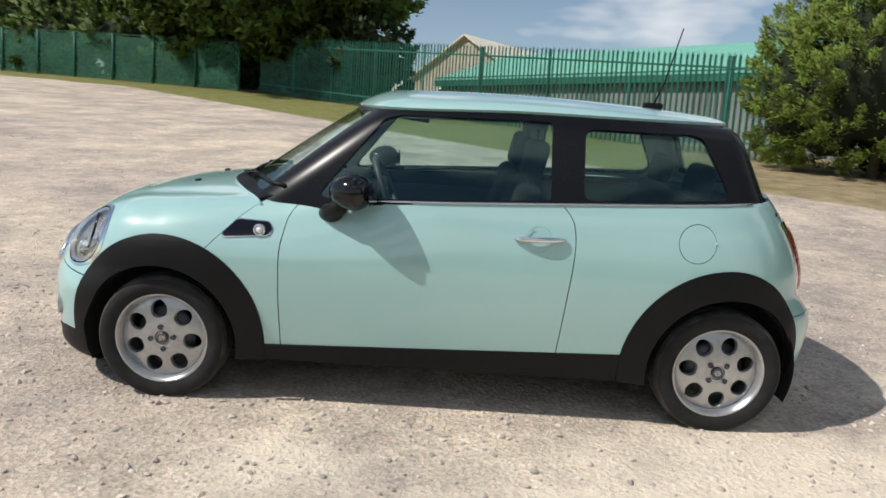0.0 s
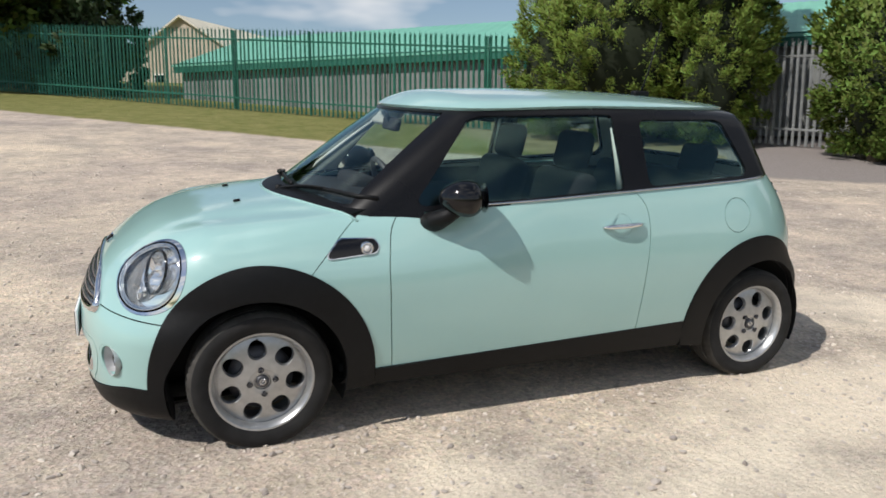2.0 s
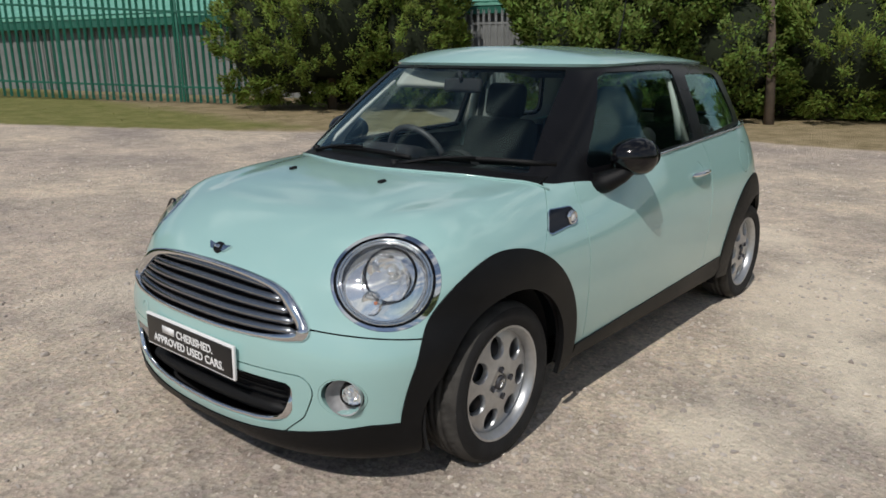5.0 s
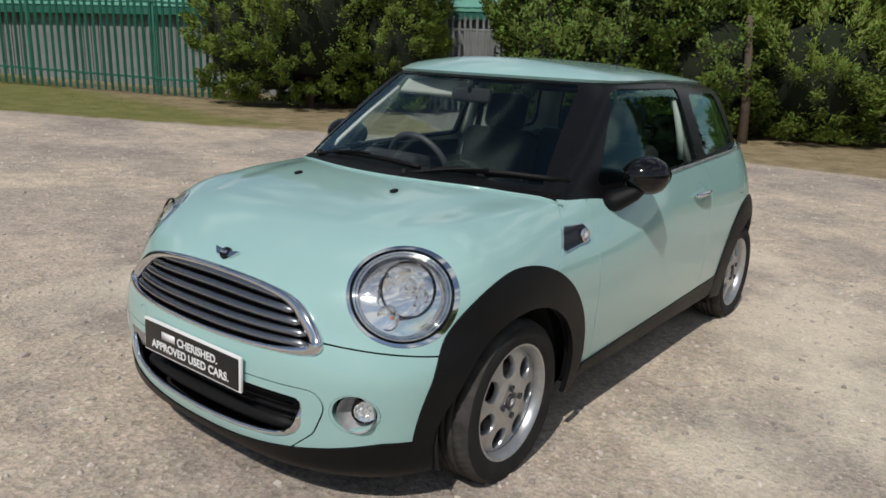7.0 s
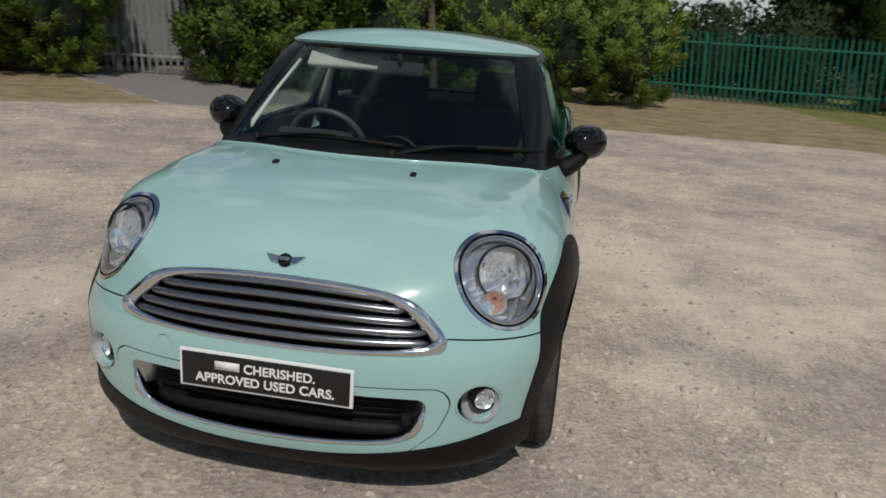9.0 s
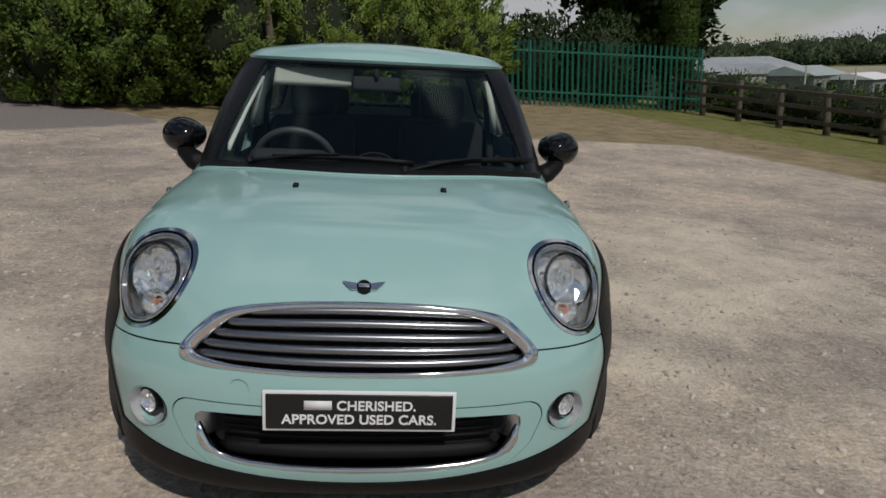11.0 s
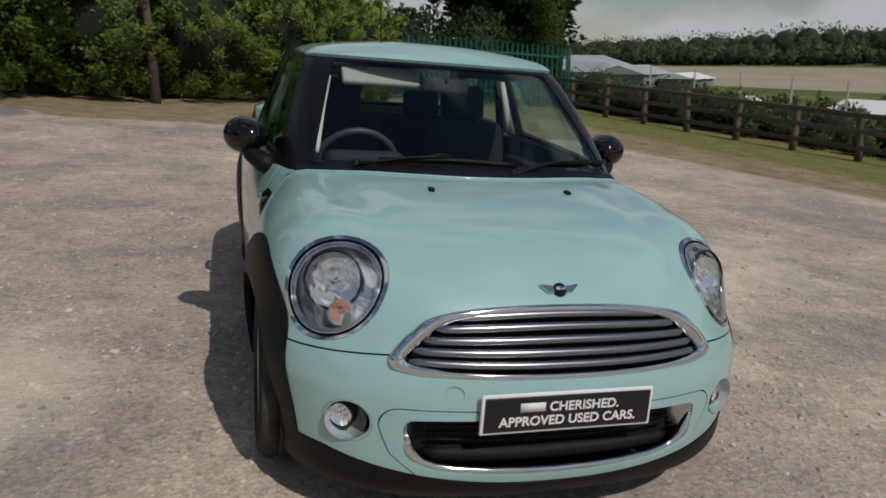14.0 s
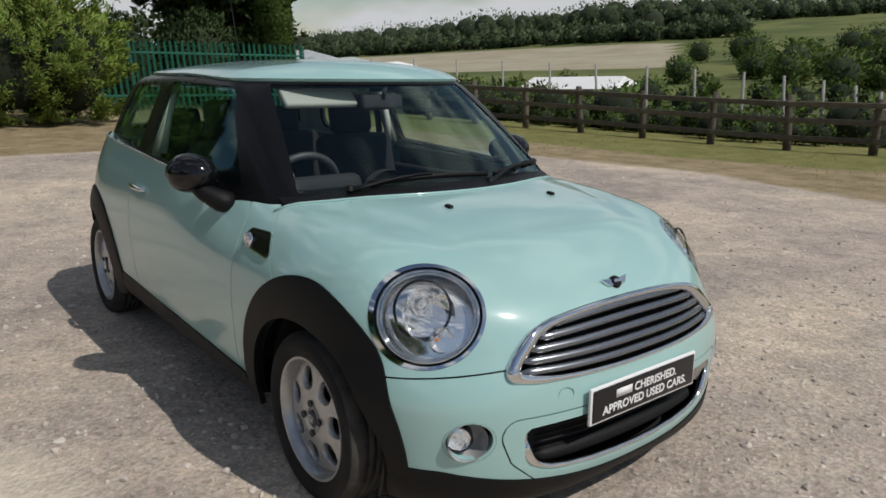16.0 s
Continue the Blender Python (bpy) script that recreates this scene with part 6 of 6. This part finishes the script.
def barn():
    """Rendered gable end with a long cream roof running back."""
    apex = np.array([1.23, 54.4])
    b = thing("barn", pose(apex[0], apex[1], 0, 0, 0, 52), "beige rendered barn with a cream roof behind the shed", "building")
    w, ze, zr, length = 6.7, 5.55, 9.63, 36.0
    v = [(0, -w, 3.0), (0, w, 3.0), (0, w, ze), (0, 0, zr), (0, -w, ze), (length, -w, 3.0), (length, w, 3.0), (length, w, ze), (length, 0, zr), (length, -w, ze)]
    f = [(0, 4, 3, 2, 1), (5, 6, 7, 8, 9), (0, 5, 9, 4), (1, 2, 7, 6)]
    part("wall", mesh_of("wall", v, f, BRICKISH, smooth=False), b)
    for s in (-1, 1):
        sl = (zr - ze) / w
        v = [(-0.35, 0, zr + 0.12), (length, 0, zr + 0.12), (length, s * (w + 0.4), ze - 0.4 * sl + 0.12), (-0.35, s * (w + 0.4), ze - 0.4 * sl + 0.12)]
        v += [(x, y, z - 0.14) for x, y, z in v]
        f = [(0, 1, 2, 3), (4, 7, 6, 5), (0, 3, 7, 4), (0, 4, 5, 1), (3, 2, 6, 7), (1, 5, 6, 2)]
        part("roof", mesh_of("roof", v, f, CREAM_ROOF, smooth=False), b, "cream tiled roof slope")
    for y, z in ((-2.6, 5.2), (2.1, 5.2)):
        win = part("window", mesh_of("window", *box(0.08, 0.9, 0.9, (-0.03, y, z), 0.01), WHITE_SHEET), b)
        part("pane", mesh_of("pane", *box(0.02, 0.74, 0.74, (-0.075, y, z)), GLOSS_BLACK), win)


barn()


def low_house(at, ang, sx, sy, h, rise, roof_mat, wall_mat, label):
    x, y = at
    z = float(height(x, y))
    b = thing("far_building", pose(x, y, z, 0, 0, ang), label, "building", "valley buildings")
    part("wall", mesh_of("wall", *box(sx, sy, h + 1, (0, 0, h / 2 - 0.5)), wall_mat, smooth=False), b)
    v = [(-sx / 2 - 0.4, -sy / 2 - 0.4, h), (sx / 2 + 0.4, -sy / 2 - 0.4, h), (sx / 2 + 0.4, sy / 2 + 0.4, h), (-sx / 2 - 0.4, sy / 2 + 0.4, h), (-sx / 2 - 0.4, 0, h + rise), (sx / 2 + 0.4, 0, h + rise)]
    f = [(0, 1, 5, 4), (2, 3, 4, 5), (0, 4, 3), (1, 2, 5), (0, 3, 2, 1)]
    part("roof", mesh_of("roof", v, f, roof_mat, smooth=False), b)
    for k in range(int(sx / 3)):
        q = -sx / 2 + 1.5 + 3 * k
        part("window", mesh_of("window", *box(1.4, 0.1, 1.1, (q, -sy / 2 - 0.03, h * 0.55), 0.02), GLOSS_BLACK), b)


low_house((112, -52), -60, 26, 14, 4.0, 2.0, GREY_ROOF, SHED_WALL, "long grey-roofed building in the valley")
low_house((103, -51), 28, 9, 9, 3.6, 1.4, GREY_ROOF, CONCRETE, "grey gabled building in the valley")
low_house((100, -59), -55, 10, 8, 3.3, 1.3, PALE_ROOF, SHED_WALL, "pale-roofed grey building in the valley")
low_house((97, -66), -55, 8, 6, 2.7, 0.85, WHITE_SHEET, SHED_WALL, "small white-roofed outbuilding in the valley")


def tent(at, ang, sx, sy, eave, rise):
    x, y = at
    z = float(height(x, y))
    h = eave - z
    b = thing("marquee", pose(x, y, z, 0, 0, ang), "white marquee roof below the fence", "marquee", "marquees")
    v = [(-sx / 2, -sy / 2, h), (sx / 2, -sy / 2, h), (sx / 2, sy / 2, h), (-sx / 2, sy / 2, h), (-sx / 2 + 0.25, 0, h + rise), (sx / 2 - 0.25, 0, h + rise)]
    part("canopy", mesh_of("canopy", v, [(0, 1, 5, 4), (2, 3, 4, 5), (0, 4, 3), (1, 2, 5), (0, 3, 2, 1)], WHITE_SHEET, smooth=False), b)
    for px in (-1, 1):
        for py in (-1, 1):
            part("pole", mesh_of("pole", *tube([(px * (sx / 2 - 0.1), py * (sy / 2 - 0.1), 0), (px * (sx / 2 - 0.1), py * (sy / 2 - 0.1), h)], 0.05, 8), PALE_GREY), b)


tent((38.1, -44.5), 14.6, 8.6, 5.0, -2.5, 0.8)
tent((46, -37), 35, 3.2, 2.6, -2.1, 0.5)


# ---- more planting ----
bush("cypress_column", [(18.2, -8.70, 2.4, 0.50, 0.50, 2.6), (18.2, -8.72, 4.6, 0.50, 0.48, 3.9)], 60000, 0.10, LEAF_GREEN, "tall clipped dark green cypress behind the fence", "tree", 21, depth=0.12, rough=0.04)
bush("pine_tree", [(25.0, -8.2, 5.2, 2.4, 2.2, 2.0), (25.5, -9.4, 7.4, 2.2, 2.2, 2.0), (24.4, -7.8, 7.0, 1.6, 1.4, 1.4), (26.0, -10.2, 3.6, 2.4, 2.2, 1.6), (24.5, -10.6, 6.0, 1.8, 1.8, 3.0), (26.5, -11.4, 4.5, 2.0, 1.8, 3.0)], 38000, 0.24, LEAF_DARK, "dark pine with open boughs behind the fence", "tree", 22, [(25.0, -8.8, 0.22, 8.0), (25.4, -10.2, 0.18, 7.0)], depth=0.5, rough=0.4)
bush("understorey_shrub", [(19.89, -2.69, 1.09, 0.84, 1.51, 1.6), (19.64, -4.7, 1.09, 0.76, 1.34, 1.51), (19.3, -6.72, 1.09, 0.76, 1.34, 1.6), (19.98, -0.67, 1.26, 0.84, 1.34, 1.85)], 34000, 0.101, LEAF_DARK, "dark shrubs behind the green fence", "shrub", 23)
bush("dark_conifer", [(16.97, 3.83, 3.82, 2.04, 2.21, 3.91), (17.73, 1.28, 4.25, 1.87, 1.87, 3.57), (15.61, 6.56, 4.08, 1.87, 1.87, 3.91)], 60000, 0.17, LEAF_DARK, "tall dark conifers rising behind the hedge", "tree", 24, depth=0.3, rough=0.3, clump=0.6, per=90)
bush("gate_tree", [(10.33, 11.58, 4.64, 1.63, 1.46, 3.78), (11.55, 11.0, 4.4, 0.95, 0.9, 3.4), (9.47, 11.24, 2.24, 1.03, 1.03, 2.24)], 50000, 0.138, LEAF_DARK, "dark trees standing behind the gate", "tree", 25, depth=0.3, clump=0.5, per=90)
bush("overhanging_tree", [(-3.8, 28.4, 4.6, 2.0, 1.8, 1.6), (-6.0, 29.8, 3.4, 2.0, 1.8, 1.9), (-8.4, 31.6, 3.2, 2.0, 1.8, 2.1), (-7.2, 29.4, 4.2, 1.6, 1.6, 1.3), (-10.6, 33.0, 3.6, 2.0, 1.8, 2.0)], 52000, 0.20, LEAF_LAUREL, "leafy boughs hanging over the fence", "tree", 26, [(-6.2, 30.4, 0.22, 3.4)], depth=0.3, rough=0.35, clump=0.6, per=90)
fence_spots = [on_fence(q, 1.5) for q in np.arange(-27.0, -6.0, 2.1)]
bush("fence_hedge", [(p[0], p[1], 1.35 + 0.25 * math.sin(3 * k), 1.55, 1.2, 1.65 + 0.2 * math.sin(5 * k)) for k, p in enumerate(fence_spots)], 60000, 0.16, LEAF_DARK, "dark green hedge close behind the palisade fence", "hedge", 29, clump=0.4, per=90)
bush("pale_hedge", [(-13.0, 33.4, 1.5, 2.0, 1.6, 2.0), (-16.6, 34.8, 1.7, 2.3, 1.7, 2.2), (-20.6, 36.4, 1.6, 2.4, 1.8, 2.2), (-25.0, 38.2, 1.8, 2.6, 1.9, 2.4), (-29.6, 40.2, 1.8, 2.8, 2.0, 2.6), (-34.0, 42.2, 2.0, 2.8, 2.0, 2.8)], 50000, 0.25, LEAF_GREEN, "pale green hedge behind the mesh fence", "hedge", 27, clump=0.7, per=90)
bush("far_lime_tree", [(-22.0, 46.0, 7.5, 4.5, 4.0, 4.5), (-30.0, 52.0, 8.0, 5.0, 4.5, 5.0), (-16.0, 42.0, 7.5, 3.6, 3.2, 4.0)], 40000, 0.40, LEAF_GREEN, "broad green trees beyond the hedge", "tree", 28, [(-22, 46, 0.3, 6), (-30, 52, 0.3, 6)], clump=1.0, per=80)


def scatter_leaves(name, spots, per, size, mat, label, seed, squash=1.0):
    """Distant woodland: crowns of big leaf clumps, all one mass."""
    rng = np.random.default_rng(seed)
    spots = np.array(spots, float)
    k = len(spots)
    d = rng.normal(0, 1, (k, per, 3))
    d /= np.linalg.norm(d, axis=2)[:, :, None]
    r = spots[:, None, 3:4] * (0.62 + 0.42 * rng.random((k, per, 1)))
    p = spots[:, None, :3] + d * r * np.array([1, 1, squash])
    v, f, nn = leaves(p.reshape(-1, 3), d.reshape(-1, 3), size, rng)
    # a dark solid core inside each crown, painting its inner shade
    bm = bmesh.new()
    bmesh.ops.create_icosphere(bm, subdivisions=2, radius=1.0)
    bm.verts.index_update()
    bv = np.array([q.co[:] for q in bm.verts])
    bt = np.array([[q.index for q in t.verts] for t in bm.faces])
    bm.free()
    bt = np.hstack([bt, bt[:, 2:]])
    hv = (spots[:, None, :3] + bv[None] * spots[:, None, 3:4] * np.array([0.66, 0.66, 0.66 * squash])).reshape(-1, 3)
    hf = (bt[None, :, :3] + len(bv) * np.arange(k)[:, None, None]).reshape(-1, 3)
    heart = mesh_of(name + "_heart", hv, hf, FAR_SHADE_CORE if spots[:, 3].max() > 2 else SHADE_CORE)
    tagged(new(name + "_shade_heart", heart), "dark cores that paint the shade inside " + label, "woodland", kind="stuff")
    return tagged(new(name, mesh_of(name, v, f, mat, nn)), label, "woodland", kind="stuff")


def valley_spots(v0, v1, u0, u1, n, r0, r1, rng):
    """Tree places past the rail fence: v metres out, u metres along; z at mid crown."""
    out = []
    for _ in range(n):
        v, u = rng.uniform(v0, v1), rng.uniform(u0, u1)
        x = RAIL_A[0] + RAIL_DIR[0] * u + RAIL_DIR[1] * v
        y = RAIL_A[1] + RAIL_DIR[1] * u - RAIL_DIR[0] * v
        r = r0 + (r1 - r0) * rng.random() ** 1.8
        out.append((x, y, float(height(x, y)) + r * 0.75, r))
    return out


rng = random.Random(3)
scatter_leaves("far_wood", valley_spots(246, 268, 70, 620, 330, 2.6, 5.0, rng) + valley_spots(255, 300, 100, 620, 30, 5.0, 7.5, rng) + valley_spots(336, 385, -80, 130, 100, 3.2, 6.0, rng) + valley_spots(330, 380, 110, 800, 230, 6, 10, rng) + valley_spots(520, 600, -400, 1100, 340, 7, 14, rng), 140, 1.35, LEAF_HAZED, "dark belts of woodland across the valley", 31, 1.1)
scatter_leaves("valley_tree_belt", valley_spots(56, 80, -40, 22, 36, 1.1, 2.4, rng) + valley_spots(70, 96, -30, 34, 30, 1.8, 3.1, rng) + valley_spots(120, 150, -120, 47, 60, 2.2, 3.8, rng), 560, 0.36, LEAF_GREEN, "green trees along the near side of the valley", 32, 1.0)
scatter_leaves("field_shrub", valley_spots(14, 60, -20, 90, 110, 0.6, 1.6, rng), 200, 0.28, LEAF_GREEN, "scattered shrubs on the slope below the fence", 33)
scatter_leaves("bramble", valley_spots(1.6, 4.6, 0.8, 17, 110, 0.40, 0.80, rng) + valley_spots(2.5, 7.0, -1.5, 6, 40, 0.4, 0.8, rng) + valley_spots(0.9, 3.5, 7.5, 17, 60, 0.45, 0.85, rng), 280, 0.070, LEAF_GREEN, "green bramble thicket behind the rail fence", 34, 0.85)
scatter_leaves("bramble_front", valley_spots(0.8, 1.6, -1, 16, 40, 0.25, 0.45, rng), 220, 0.05, LEAF_GREEN, "low green brambles at the foot of the fence", 35, 0.9)


# tall thin posts of a wire fence past the rails
wire = thing("wire_fence", pose(*RAIL_A, 0), "slim grey posts with plain wires below the rail fence", "fence")
inv = pose(*RAIL_A, 0).inverted()
tops = []
run = [RAIL_A + RAIL_DIR * (-0.75 + 0.66 * k + 0.118 * k * k) + np.array([RAIL_DIR[1], -RAIL_DIR[0]]) * (3.2 + 0.72 * k) for k in range(-2, 12)]
for k, p in enumerate(run):
    z = float(height(*p))
    o = part("post", mesh_of("post", *tube([(0, 0, -0.1), (0.01, 0, 0.8), (0.015, 0.01, 0.02 + 0.07 * k - z)], [0.045, 0.042, 0.038], 8), CONCRETE), wire)
    o.matrix_basis = inv @ pose(p[0], p[1], z, rng.uniform(-1.5, 1.5), rng.uniform(-2, 2), 0)
    tops.append(np.array([p[0] - RAIL_A[0], p[1] - RAIL_A[1], z]))
for hz in (0.3, 0.6, 0.9, 1.2):
    part("wire", mesh_of("wire", *tube([q + np.array([0, 0, hz]) for q in tops], 0.005, 5), PALE_GREY), wire)

# low terrace of reddish render below the fence, with a pale paved top
wz = float(height(8.0, -30.0))
terrace = thing("terrace", pose(4.6, -33.2, wz, 0, 0, -28), "low reddish terrace with a pale paved top below the rail fence", "terrace")
part("wall", mesh_of("wall", *box(14.0, 5.0, 1.3, (0, 0, 0.15), 0.02), BRICKISH, smooth=False), terrace)
part("paving", mesh_of("paving", *box(14.2, 5.2, 0.10, (0, 0, 0.854), 0.02), CONCRETE, smooth=False), terrace)


# ---- loose stones and grass ----
def stones():
    rng = np.random.default_rng(9)
    n = 36000
    r = 0.75 + 10.6 * rng.random(n) ** 1.25
    a = rng.uniform(0, 2 * math.pi, n)
    x, y = r * np.cos(a) * 1.1 - 0.4, r * np.sin(a)
    # two in three lie in loose drifts
    drift = np.where(rng.random(n) < 0.66, rng.integers(0, 1000, n), np.arange(n))
    x, y = x[drift] + rng.normal(0, 0.16, n), y[drift] + rng.normal(0, 0.16, n)
    ok = (before_fence(x, y) > 5.6) & (beyond_rail(x, y) < -5.2) & (x < 9.2) & ~((np.abs(x) < 1.8) & (np.abs(y) < 0.75))
    x, y = x[ok], y[ok]
    n = len(x)
    s = 0.003 + 0.013 * rng.random(n) ** 5
    octa = np.array([(1, 0, 0), (-1, 0, 0), (0, 1, 0), (0, -1, 0), (0, 0, 1), (0, 0, -1)], float)
    octa_f = np.array([(0, 2, 4), (2, 1, 4), (1, 3, 4), (3, 0, 4), (2, 0, 5), (1, 2, 5), (3, 1, 5), (0, 3, 5)])
    bm = bmesh.new()
    bmesh.ops.create_icosphere(bm, subdivisions=1, radius=1.0)
    bm.verts.index_update()
    ico = np.array([w.co[:] for w in bm.verts])
    ico_f = np.array([[w.index for w in t.verts] for t in bm.faces])
    bm.free()
    vs, fs, base = [], [], 0
    for pick, shape, tri in ((s < 0.008, octa, octa_f), (s >= 0.008, ico, ico_f)):
        k, m = int(pick.sum()), len(shape)
        v = shape[None] * (1 + 0.34 * rng.uniform(-1, 1, (k, m, 1))) + 0.16 * rng.uniform(-1, 1, (k, m, 3))
        v = v * (s[pick][:, None, None] * np.array([1.0, 1.0, 0.68]) * rng.uniform(0.65, 1.4, (k, 1, 3)))
        ang = rng.uniform(0, 2 * math.pi, k)
        c, q = np.cos(ang)[:, None], np.sin(ang)[:, None]
        vx, vy = v[:, :, 0] * c - v[:, :, 1] * q, v[:, :, 0] * q + v[:, :, 1] * c
        px, py = x[pick], y[pick]
        vs.append(np.stack([vx + px[:, None], vy + py[:, None], v[:, :, 2] + (height(px, py) + s[pick] * 0.15)[:, None]], 2).reshape(-1, 3))
        fs.append((tri[None] + m * np.arange(k)[:, None, None]).reshape(-1, 3) + base)
        base += m * k
    v, f = np.vstack(vs), np.vstack(fs)
    m = leaf_material("loose_stone", (0.60, 0.535, 0.475), 0.40, 0.012)
    tagged(new("gravel", mesh_of("gravel", v, f, m, smooth=False)), "loose pale stones strewn on the gravel lot", "gravel", kind="stuff")


def grass():
    rng = np.random.default_rng(10)
    n = 60000
    x, y = rng.uniform(-22, 21, n), rng.uniform(-17, 34, n)
    s, w = before_fence(x, y), -beyond_rail(x, y)
    edge = 4.2 + 0.5 * np.clip(3 - x, 0, 12) + 0.12 * np.clip(x - 5, 0, 10)
    thin = rng.random(n)
    ok = (((s > 0) & (s < 5.0 - 1.2 * thin)) | ((w > 0) & (w < edge - 1.0 * thin)) | ((x > 10.2 + 1.5 * thin) & (y < 3.4) & (w > 0) & (thin > 0.72))) & (x < 17.5) & (thin > 0.25)
    ok &= ~((np.abs((x - 8.9) * 0.80 - (y - 5.2) * 0.59) < 1.7) & (x > 7.2) & (y > 3.2))
    x, y = x[ok], y[ok]
    n = len(x)
    h = 0.012 + 0.030 * rng.random(n) ** 2
    a = rng.uniform(0, 2 * math.pi, n)
    z = height(x, y)
    wd = 0.012
    p0 = np.stack([x - wd * np.cos(a), y - wd * np.sin(a), z - 0.01], 1)
    p1 = np.stack([x + wd * np.cos(a), y + wd * np.sin(a), z - 0.01], 1)
    p2 = np.stack([x + rng.normal(0, 0.03, n), y + rng.normal(0, 0.03, n), z + h], 1)
    v = np.stack([p0, p1, p2], 1).reshape(-1, 3)
    m = leaf_material("dry_grass", (0.235, 0.225, 0.082), 0.35, 0.04, 0.5)
    tagged(new("grass", mesh_of("grass", v, np.arange(3 * n).reshape(n, 3), m, smooth=False)), "short dry grass on the verges", "grass", kind="stuff")


stones()
grass()
